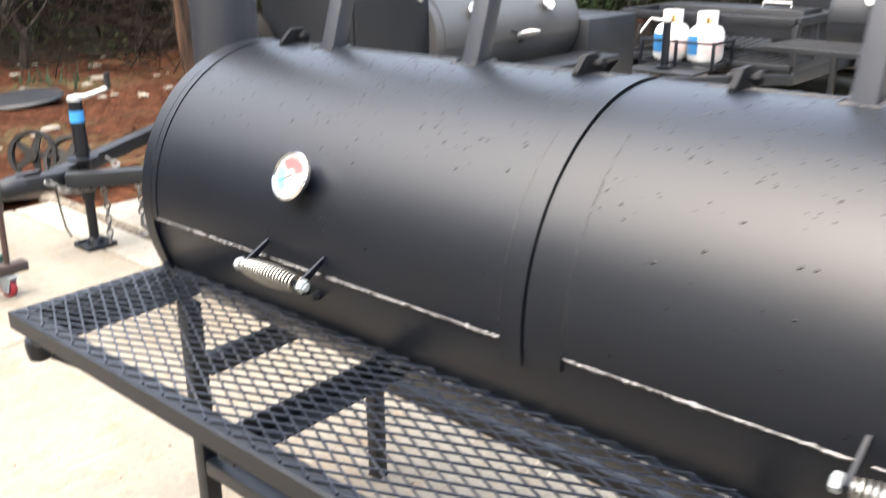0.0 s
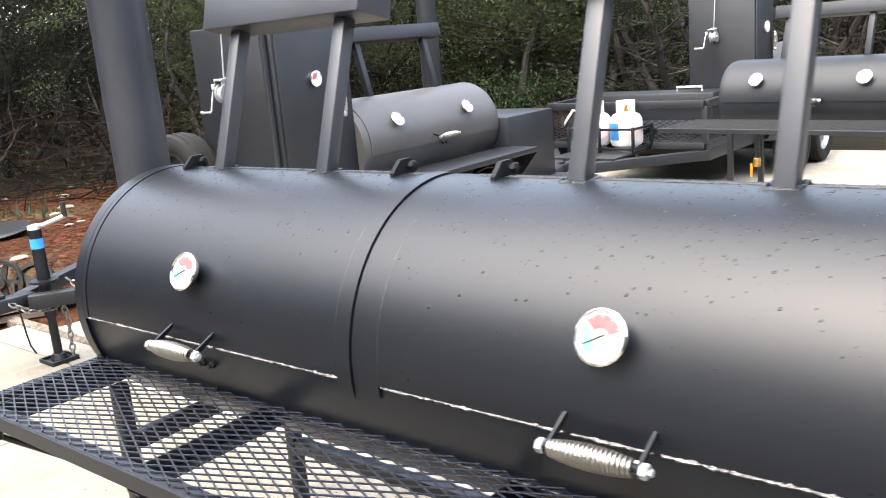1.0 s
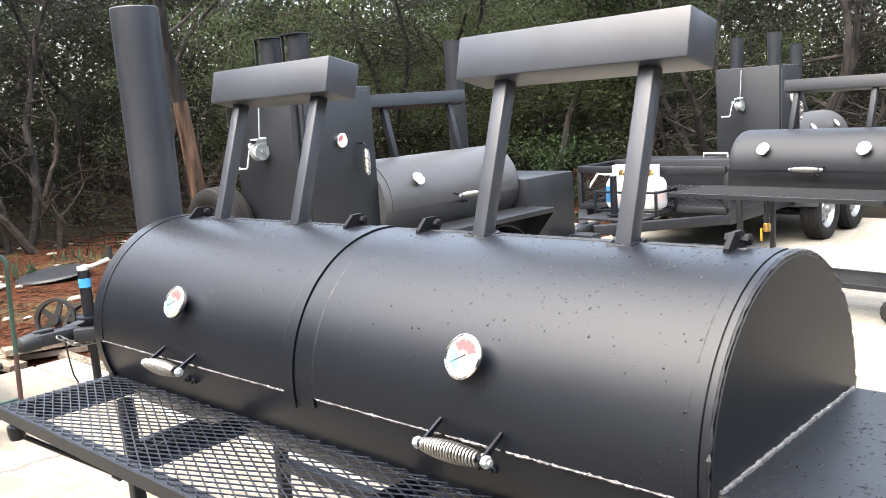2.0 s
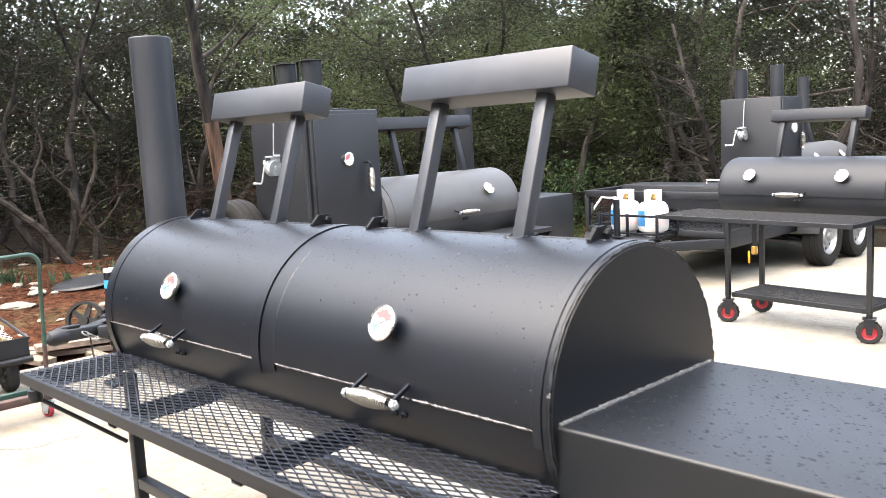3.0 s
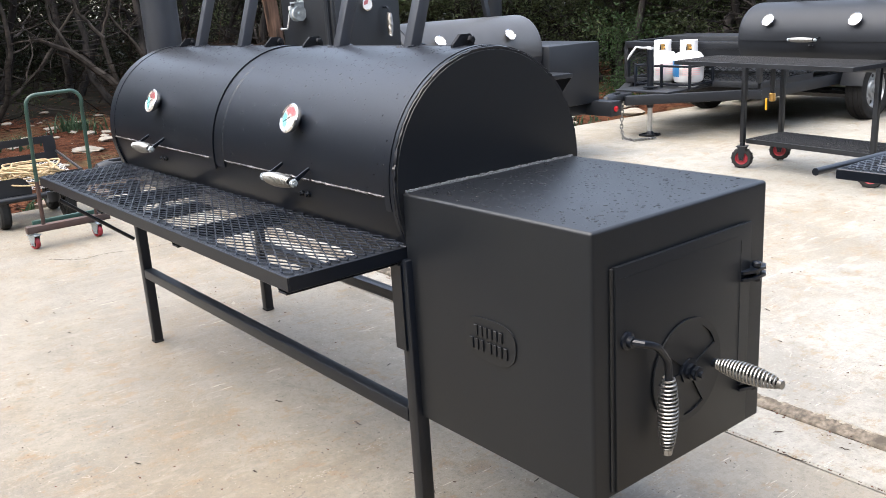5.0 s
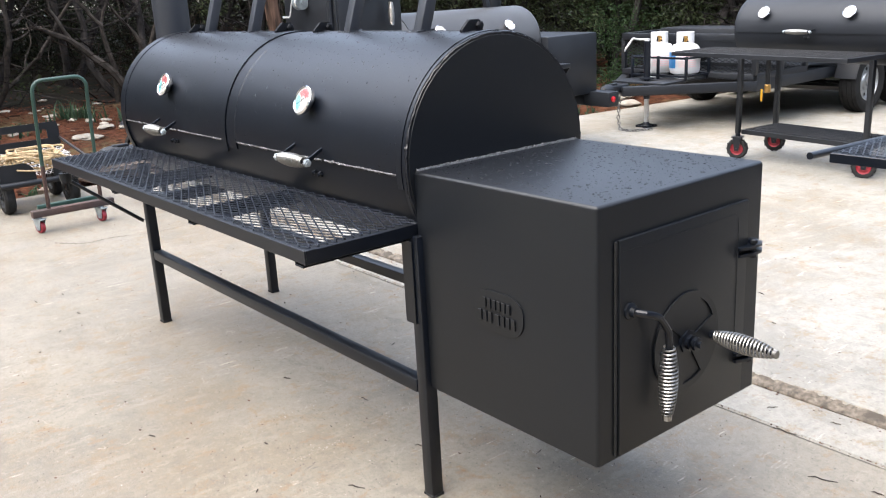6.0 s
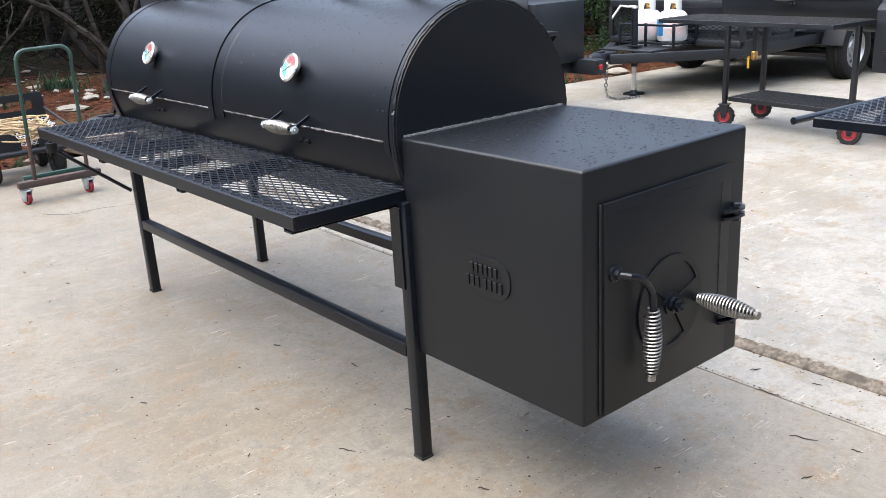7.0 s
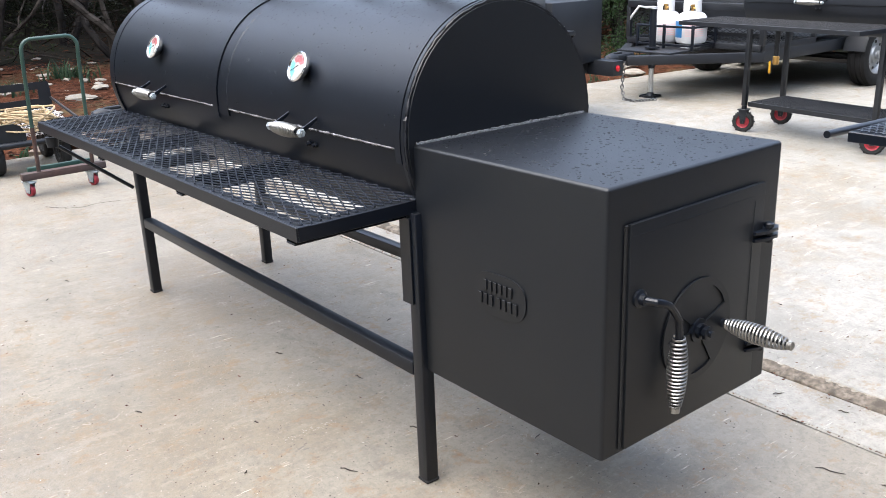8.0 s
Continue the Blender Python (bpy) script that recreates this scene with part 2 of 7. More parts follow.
    col = blend(times(span(noise_of(3.4, 4, 0.6), 0.66, 0.71), span(noise_of(0.7, 2), 0.5, 0.56)), col, tuple(c * k for c, k in zip(warm, (1.15, 0.86, 0.55))))
    col = blend(span(noise_of(1.6, 12, 0.78, (1.7, 1, 1)), 0.55, 0.68, 0, 0.40), col, tint(0.72))
    col = blend(span(noise_of(5.0, 12, 0.8), 0.54, 0.62, 0, 0.75), col, tuple(c * k for c, k in zip(warm, (1.04, 0.93, 0.80))))
    col = blend(span(noise_of(16, 5, 0.7), 0.50, 0.60, 0, 0.36), col, tint(0.76))
    col = blend(span(noise_of(7, 4, 0.65, (2.6, 0.6, 1)), 0.54, 0.64, 0, 0.5), col, tint(1.28))
    col = blend(span(noise_of(44, 3, 0.6), 0.52, 0.62, 0, 0.30), col, tint(0.66))
    col = blend(span(noise_of(60, 2, 0.55, (1.3, 1, 1)), 0.57, 0.68, 0, 0.40), col, tint(1.4))
    col = blend(span(noise_of(130, 2, 0.5), 0.58, 0.70, 0, 0.45), col, tint(0.55))
    # scrape marks along the slab and hair scratches
    for sc, st, lo in ((16, (3.0, 0.22, 1), 0.61), (34, (2.4, 0.16, 1), 0.62)):
        mark = times(span(noise_of(sc, 4, 0.7, st), lo, lo + 0.06), span(noise_of(4.6, 5, 0.7), 0.54, 0.60))
        col = blend(times(mark, 0.85), col, tint(2.3))
    for sc, st, md in ((2.9, (2.0, 0.5, 1), 0.47), (1.7, (1.2, 1.6, 1), 0.53)):
        line = times(between(noise_of(sc, 3, 0.6, st), md, 0.0013), span(noise_of(5.5, 6, 0.7), 0.54, 0.58))
        col = blend(times(line, 0.7), col, tint(1.6))
    col = blend(times(times(span(noise_of(11, 5, 0.7, (2.2, 0.6, 1)), 0.64, 0.70), span(noise_of(1.3, 3), 0.5, 0.56)), 0.6), col, (0.06, 0.058, 0.056))
    col = blend(span(noise_of(9, 9, 0.74, (1.5, 1, 1)), 0.56, 0.62, 0, 0.5), col, tuple(c * k for c, k in zip(warm, (1.14, 0.90, 0.66))))
    col = blend(times(specks(60, 0.17, 0.09), 0.8), col, (0.05, 0.040, 0.033))
    col = blend(times(specks(26, 0.08, 0.09), 0.9), col, (0.035, 0.028, 0.024))
    col = blend(times(specks(48, 0.14, 0.06), 0.8), col, tint(1.8))
    l.new(col, b.inputs["Base Color"])
    l.new(span(noise_of(1.1), 0.35, 0.7, 0.5, 0.8), b.inputs["Roughness"])
    b.inputs["Specular IOR Level"].default_value = 0.35
    bp = n.new("ShaderNodeBump")
    bp.inputs["Strength"].default_value, bp.inputs["Distance"].default_value = 0.55, 0.003
    l.new(noise_of(140, 5, 0.7), bp.inputs["Height"])
    l.new(bp.outputs[0], b.inputs["Normal"])
    return m


CONCRETE = concrete_material("tan_stained_concrete", (0.153, 0.138, 0.112), (0.143, 0.116, 0.081))
CONCRETE_FAR = concrete_material("pale_concrete", (0.198, 0.188, 0.164), (0.150, 0.125, 0.090))


def dirt_material():
    m = bpy.data.materials.new("red_dirt_and_mulch")
    m.use_nodes = True
    n, l = m.node_tree.nodes, m.node_tree.links
    b = n["Principled BSDF"]
    b.inputs["Roughness"].default_value, b.inputs["Specular IOR Level"].default_value = 0.95, 0.08
    geo = n.new("ShaderNodeNewGeometry")

    def noise_of(scale):
        t = n.new("ShaderNodeTexNoise")
        t.inputs["Scale"].default_value, t.inputs["Detail"].default_value, t.inputs["Roughness"].default_value = scale, 9, 0.68
        l.new(geo.outputs["Position"], t.inputs["Vector"])
        return t.outputs["Fac"]

    r1 = n.new("ShaderNodeValToRGB")
    e = r1.color_ramp.elements
    e[0].position, e[0].color = 0.34, (0.014, 0.0052, 0.0031, 1)
    e[1].position, e[1].color = 0.70, (0.100, 0.041, 0.021, 1)
    mid = r1.color_ramp.elements.new(0.52)
    mid.color = (0.054, 0.0190, 0.0090, 1)
    l.new(noise_of(11), r1.inputs[0])
    sel = n.new("ShaderNodeMapRange")
    sel.inputs[1].default_value, sel.inputs[2].default_value = 0.50, 0.64
    l.new(noise_of(0.45), sel.inputs[0])
    mx = n.new("ShaderNodeMixRGB")
    l.new(sel.outputs[0], mx.inputs[0])
    l.new(r1.outputs[0], mx.inputs[1])
    mx.inputs[2].default_value = (0.075, 0.07, 0.035, 1)
    l.new(mx.outputs[0], b.inputs["Base Color"])
    bp = n.new("ShaderNodeBump")
    bp.inputs["Strength"].default_value, bp.inputs["Distance"].default_value = 0.9, 0.03
    l.new(noise_of(24), bp.inputs["Height"])
    l.new(bp.outputs[0], b.inputs["Normal"])
    return m


DIRT = dirt_material()
# Leaf duff, with the shade under the trees put into its near-black colour.
DUFF_SHADED = mat("forest_floor_duff_shaded", (0.0075, 0.0055, 0.0040), 0.95, vary=0.5, scale=8, bump=0.8, bscale=20, second=(0.0075, 0.0085, 0.0045), mixscale=1.2, spec=0.1)


# ---- shape helpers ----
def finish(name, bm, material, parent=None, label="", smooth=35):
    me = bpy.data.meshes.new(name)
    bm.normal_update()
    bm.to_mesh(me)
    bm.free()
    me.materials.append(material)
    if smooth:
        me.polygons.foreach_set("use_smooth", [True] * len(me.polygons))
        me.set_sharp_from_angle(angle=radians(smooth))
    ob = new(name, me)
    ob.parent = parent
    if label:
        ob["label"] = label
    return ob


def part(name, bm, material, parent, label="", smooth=35):
    return finish(name, bm, material, parent, label, smooth)


def thing(name, m, label, category, group="", kind=""):
    ob = new(name)
    ob.empty_display_size = 0.2
    ob.matrix_world = m
    return tagged(ob, label, category, group, kind)


def from_arrays(name, verts, faces, material, parent=None, smooth=False):
    me = bpy.data.meshes.new(name)
    me.from_pydata(verts, [], faces)
    me.materials.append(material)
    if smooth:
        me.polygons.foreach_set("use_smooth", [True] * len(me.polygons))
    ob = new(name, me)
    ob.parent = parent
    return ob


def box(bm, lo, hi, bevel=0.0, m=None, seg=2):
    """A box from corner to corner, its edges rounded."""
    c = [(a + b) / 2 for a, b in zip(lo, hi)]
    s = [max(1e-4, abs(b - a)) for a, b in zip(lo, hi)]
    t = Matrix.Translation(c) @ Matrix.Diagonal((*s, 1))
    vs = bmesh.ops.create_cube(bm, size=1, matrix=(m @ t) if m else t)["verts"]
    if bevel:
        es = list({e for v in vs for e in v.link_edges})
        bmesh.ops.bevel(bm, geom=es, offset=bevel, segments=seg, affect="EDGES", profile=0.5)


def sweep(bm, pts, radii, n=8, closed_ends=True, loop=False):
    """A round tube along points, with a radius for each."""
    pts = [Vector(p) for p in pts]
    if not isinstance(radii, (list, tuple)):
        radii = [radii] * len(pts)
    rings, prev = [], None
    for i, p in enumerate(pts):
        a = pts[i - 1] if (i or loop) else p
        b = pts[(i + 1) % len(pts)] if (i + 1 < len(pts) or loop) else p
        d = (b - a).normalized()
        if prev is None:
            u = d.orthogonal().normalized()
        else:
            u = (prev - d * prev.dot(d))
            u = u.normalized() if u.length > 1e-6 else d.orthogonal().normalized()
        prev, w = u, d.cross(u)
        rings.append([bm.verts.new(p + radii[i] * (math.cos(2 * math.pi * k / n) * u + math.sin(2 * math.pi * k / n) * w)) for k in range(n)])
    last = len(rings) if loop else len(rings) - 1
    for i in range(last):
        r0, r1 = rings[i], rings[(i + 1) % len(rings)]
        for k in range(n):
            bm.faces.new((r0[k], r0[(k + 1) % n], r1[(k + 1) % n], r1[k]))
    if closed_ends and not loop:
        bm.faces.new(rings[0][::-1])
        bm.faces.new(rings[-1])


def rod(bm, a, b, r, n=10):
    sweep(bm, [a, b], r, n)


def lathe(bm, profile, m, n=24, cap=True):
    """Turn a profile of (radius, height) about the z axis of m."""
    rings = []
    for r, h in profile:
        rings.append([bm.verts.new(m @ Vector((max(r, 1e-5) * math.cos(2 * math.pi * k / n), max(r, 1e-5) * math.sin(2 * math.pi * k / n), h))) for k in range(n)])
    for r0, r1 in zip(rings, rings[1:]):
        for k in range(n):
            bm.faces.new((r0[k], r0[(k + 1) % n], r1[(k + 1) % n], r1[k]))
    if cap:
        bm.faces.new(rings[0][::-1])
        bm.faces.new(rings[-1])


def tube_square(bm, a, b, w, side=(1, 0, 0), wall=0.004, bevel=0.005):
    """A square steel tube from a to b."""
    a, b = Vector(a), Vector(b)
    d = (b - a).normalized()
    u = Vector(side)
    u = (u - d * u.dot(d)).normalized()
    v = d.cross(u)
    m = Matrix.Translation((a + b) / 2) @ Matrix((u, v, d)).transposed().to_4x4()
    h = (b - a).length / 2
    box(bm, (-w / 2, -w / 2, -h), (w / 2, w / 2, h), bevel, m, 2)


def prism(bm, outline, depth, m):
    """A flat plate: an outline in x, y, thickened along z, placed by m."""
    lo = [bm.verts.new(m @ Vector((x, y, 0))) for x, y in outline]
    hi = [bm.verts.new(m @ Vector((x, y, depth))) for x, y in outline]
    bm.faces.new(lo[::-1])
    bm.faces.new(hi)
    for k in range(len(lo)):
        j = (k + 1) % len(lo)
        bm.faces.new((lo[k], lo[j], hi[j], hi[k]))


def axis_x(x, y=0.0, z=0.0):
    """A frame whose z runs along +x."""
    return Matrix.Translation((x, y, z)) @ Matrix(((0, 0, 1), (1, 0, 0), (0, 1, 0))).to_4x4()


def arc(r, theta, cz):
    """A point of a lying drum: theta degrees up from the front."""
    a = radians(theta)
    return -r * math.cos(a), cz + r * math.sin(a)


def shell(bm, x0, x1, r, th, a0, a1, cz, n=48, nx=1):
    """A curved plate of a lying drum, between two angles, with its thickness."""
    grid = {}
    for s in (0, 1):
        for i in range(nx + 1):
            for k in range(n + 1):
                y, z = arc(r + (th if s else 0), a0 + (a1 - a0) * k / n, cz)
                grid[s, i, k] = bm.verts.new((x0 + (x1 - x0) * i / nx, y, z))
    for i in range(nx):
        for k in range(n):
            bm.faces.new((grid[1, i, k], grid[1, i, k + 1], grid[1, i + 1, k + 1], grid[1, i + 1, k]))
            bm.faces.new((grid[0, i, k], grid[0, i + 1, k], grid[0, i + 1, k + 1], grid[0, i, k + 1]))
    for k in range(n):
        bm.faces.new((grid[0, 0, k], grid[0, 0, k + 1], grid[1, 0, k + 1], grid[1, 0, k]))
        bm.faces.new((grid[0, nx, k], grid[1, nx, k], grid[1, nx, k + 1], grid[0, nx, k + 1]))
    for i in range(nx):
        bm.faces.new((grid[0, i, 0], grid[1, i, 0], grid[1, i + 1, 0], grid[0, i + 1, 0]))
        bm.faces.new((grid[0, i, n], grid[0, i + 1, n], grid[1, i + 1, n], grid[1, i, n]))


def drum(bm, x0, x1, r, cz, edge=0.012, n=96):
    lathe(bm, [(0.0, x0), (r - edge, x0), (r - edge * 0.3, x0 + edge * 0.3), (r, x0 + edge), (r, (x0 + x1) / 2), (r, x1 - edge), (r - edge * 0.3, x1 - edge * 0.3), (r - edge, x1), (0.0, x1)], axis_x(0, 0, cz), n, cap=False)
    bmesh.ops.remove_doubles(bm, verts=bm.verts[:], dist=1e-4)


def bead(bm, pts, r, rng, step=0.006):
    """A weld: a row of uneven blobs along points."""
    pts = [Vector(p) for p in pts]
    out, rad = [], []
    for a, b in zip(pts, pts[1:]):
        k = max(1, int((b - a).length / step))
        for i in range(k):
            out.append(a.lerp(b, i / k) + Vector([rng.uniform(-1, 1) * r * 0.22 for _ in range(3)]))
            rad.append(r * rng.uniform(0.6, 1.2))
    out.append(pts[-1])
    rad.append(r * 0.7)
    sweep(bm, out, rad, 5)


def coil(bm, a, b, rmax, rend, turns, wire, seg=14, n=5):
    """A barrel-shaped wire spring from a to b."""
    a, b = Vector(a), Vector(b)
    d = (b - a)
    u = d.orthogonal().normalized()
    w = d.normalized().cross(u)
    pts = []
    for i in range(int(turns * seg) + 1):
        s = i / (turns * seg)
        r = rend + (rmax - rend) * math.sin(math.pi * s) ** 0.8
        ang = 2 * math.pi * i / seg
        pts.append(a + d * s + r * (math.cos(ang) * u + math.sin(ang) * w))
    sweep(bm, pts, wire, n)


def expanded_mesh(bm, x0, x1, y0, y1, z, lx=0.0508, ly=0.0215, w=0.0016, th=0.0024):
    """Expanded steel: crossing strands with the long way along x, cut to a rectangle."""
    k = ly / lx

    def strand(sign):
        span_ = (x1 - x0) * k
        c = (y0 - span_) if sign > 0 else y0
        top = y1 if sign > 0 else y1 + span_
        c = math.floor(c / ly) * ly
        while c < top:
            pts = []
            for x in (x0, x1):
                y = c + sign * k * (x - x0)
                pts.append((x, y))
            (xa, ya), (xb, yb) = pts
            lo, hi = max(0.0, min(1.0, (y0 - ya) / (yb - ya))), max(0.0, min(1.0, (y1 - ya) / (yb - ya)))
            lo, hi = min(lo, hi), max(lo, hi)
            if hi - lo > 1e-4:
                pa = (xa + (xb - xa) * lo, ya + (yb - ya) * lo)
                pb = (xa + (xb - xa) * hi, ya + (yb - ya) * hi)
                dx, dy = pb[0] - pa[0], pb[1] - pa[1]
                ll = math.hypot(dx, dy)
                nx_, ny_ = -dy / ll * w, dx / ll * w
                zz = z + (0.0008 if sign > 0 else 0.0)
                q = [bm.verts.new((px + sx * nx_, py + sx * ny_, zz + dz)) for (px, py) in (pa, pb) for sx, dz in ((-1, 0), (1, 0), (0.6, th), (-0.6, th))]
                for i in range(4):
                    j = (i + 1) % 4
                    bm.faces.new((q[i], q[j], q[4 + j], q[4 + i]))
                bm.faces.new(q[3::-1])
                bm.faces.new(q[4:])
            c += ly

    strand(1)
    strand(-1)


def gz(x, y):
    """Height of the paved yard: level in front, one low step, then falling gently to the back."""
    return 0.0 if y < 2.42 else 0.022 - 0.020 * (y - 2.42)

# ---- the ground ----
def slab(name, x0, x1, y0, y1, material, label, z_of, th=0.16, ny=1, bev=0.008):
    bm = bmesh.new()
    ys = [y0, y0 + bev] + [y0 + (y1 - y0) * k / ny for k in range(1, ny)] + [y1 - bev, y1]
    xs = [x0, x0 + bev, x1 - bev, x1]
    grid = [[bm.verts.new((x, y, z_of(x, min(max(y, y0), y1)) - (bev * 0.8 if x in (x0, x1) or y in (y0, y1) else 0))) for x in xs] for y in ys]
    for a, b in zip(grid, grid[1:]):
        for k in range(3):
            bm.faces.new((a[k], a[k + 1], b[k + 1], b[k]))
    rim = [e for e in bm.edges if e.is_boundary]
    ext = bmesh.ops.extrude_edge_only(bm, edges=rim)
    for v in [g for g in ext["geom"] if isinstance(g, bmesh.types.BMVert)]:
        v.co.z -= th
    bmesh.ops.recalc_face_normals(bm, faces=bm.faces[:])
    ob = finish(name, bm, material, None, smooth=20)
    return tagged(ob, label, "concrete", kind="structure")


# Unseen wall added east of the yard to darken the faces turned to it.
bm = bmesh.new()
prof = []
for k in range(120):
    y = -7.4 + k * 0.15
    prof += [(6.0, y), (6.0, y + 0.09), (6.03, y + 0.105), (6.03, y + 0.135)]
lo = [bm.verts.new((x, y, -0.12)) for x, y in prof + [(6.15, prof[-1][1]), (6.15, -7.4)]]
hi = [bm.verts.new((v.co.x, v.co.y, 4.4)) for v in lo]
bm.faces.new(hi)
bm.faces.new(lo[::-1])
for k in range(len(lo)):
    j = (k + 1) % len(lo)
    bm.faces.new((lo[k], lo[j], hi[j], hi[k]))
tagged(finish("wall_east", bm, SIDING, smooth=0), "unseen dark brown ribbed wall added to block light from the east", "wall", kind="structure")
slab("pavement", -5.02, 8.0, -7.6, 2.165, CONCRETE, "tan stained concrete yard slab, damp and littered with twigs", lambda x, y: 0.0)
slab("pavement", -5.02, 8.0, 2.178, 2.405, CONCRETE_FAR, "narrow strip of pale concrete between joint and step", lambda x, y: -0.002)
slab("pavement", -4.62, 8.0, 2.44, 11.3, CONCRETE_FAR, "pale concrete slab behind a low rough step", lambda x, y: 0.022 - 0.020 * (y - 2.42))

bm = bmesh.new()
rs = random.Random(5)
prof = [(2.398, -0.06), (2.401, 0.000), (2.408, 0.006), (2.420, 0.010), (2.434, 0.016), (2.450, 0.0215)]
cols = []
x = -5.2
while x < 7.9:
    wob = 0.010 * noise.noise((x * 2.1, 0, 0)) + 0.006 * noise.noise((x * 9.0, 3, 0))
    cols.append([bm.verts.new((x, y + (wob + rs.uniform(-0.006, 0.006)) * (1 - i / 5), z + (rs.uniform(-0.005, 0.003) if 0 < i < 5 else 0))) for i, (y, z) in enumerate(prof)])
    x += 0.022 if -3 < x < 4 else 0.1
for c0, c1 in zip(cols, cols[1:]):
    for i in range(len(prof) - 1):
        bm.faces.new((c0[i], c1[i], c1[i + 1], c0[i + 1]))
tagged(finish("kerb", bm, CONC_STEP, smooth=60), "rough broken brown concrete edge along the slab step", "kerb", kind="structure")


def west(y):
    """Where the paving ends and the dirt begins."""
    return -5.35 if y < 2.42 else -4.66


def terrain():
    xs = sorted(set([-400, -150, -60] + [round(-40 + 0.5 * i, 2) for i in range(124)] + [40, 90, 200, 400]))
    ys = sorted(set([-400, -150, -60] + [round(-25 + 0.5 * i, 2) for i in range(120)] + [60, 120, 400]))
    vs, fs = [], []
    for y in ys:
        for x in xs:
            d = max(west(y) - x, x - 8.3, y - 11.4, -7.9 - y, 0)
            base = 0.0 if y < 2.42 else max(-0.20, 0.022 - 0.020 * (y - 2.42))
            z = base - 0.10 + min(d, 0.6) * 0.13
            if d > 0:
                z += 0.05 * noise.noise((x * 0.7, y * 0.7, 0)) * min(1, d) + 0.02 * noise.noise((x * 2.3, y * 2.3, 4)) * min(1, d)
                z += 0.035 * min(max(0, d - 5), 20)
            vs.append((x, y, z))
    w = len(xs)
    for j in range(len(ys) - 1):
        for i in range(w - 1):
            a = j * w + i
            fs.append((a, a + 1, a + 1 + w, a + w))
    ob = from_arrays("ground", vs, fs, DIRT, smooth=True)
    # Floor with painted shade, inside the woods and past the slab's end.
    ob.data.materials.append(DUFF_SHADED)
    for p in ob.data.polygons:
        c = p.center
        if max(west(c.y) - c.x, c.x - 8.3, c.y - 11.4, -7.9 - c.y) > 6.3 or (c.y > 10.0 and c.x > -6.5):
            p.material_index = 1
    return tagged(ob, "red dirt with brown mulch and leaf litter", "ground", kind="structure")


terrain()


def dirt_z(x, y):
    d = max(west(y) - x, x - 8.3, y - 11.4, -7.9 - y, 0)
    base = 0.0 if y < 2.42 else max(-0.20, 0.022 - 0.020 * (y - 2.42))
    z = base - 0.10 + min(d, 0.6) * 0.13
    if d > 0:
        z += 0.05 * noise.noise((x * 0.7, y * 0.7, 0)) * min(1, d) + 0.02 * noise.noise((x * 2.3, y * 2.3, 4)) * min(1, d)
        z += 0.035 * min(max(0, d - 5), 20)
    return z


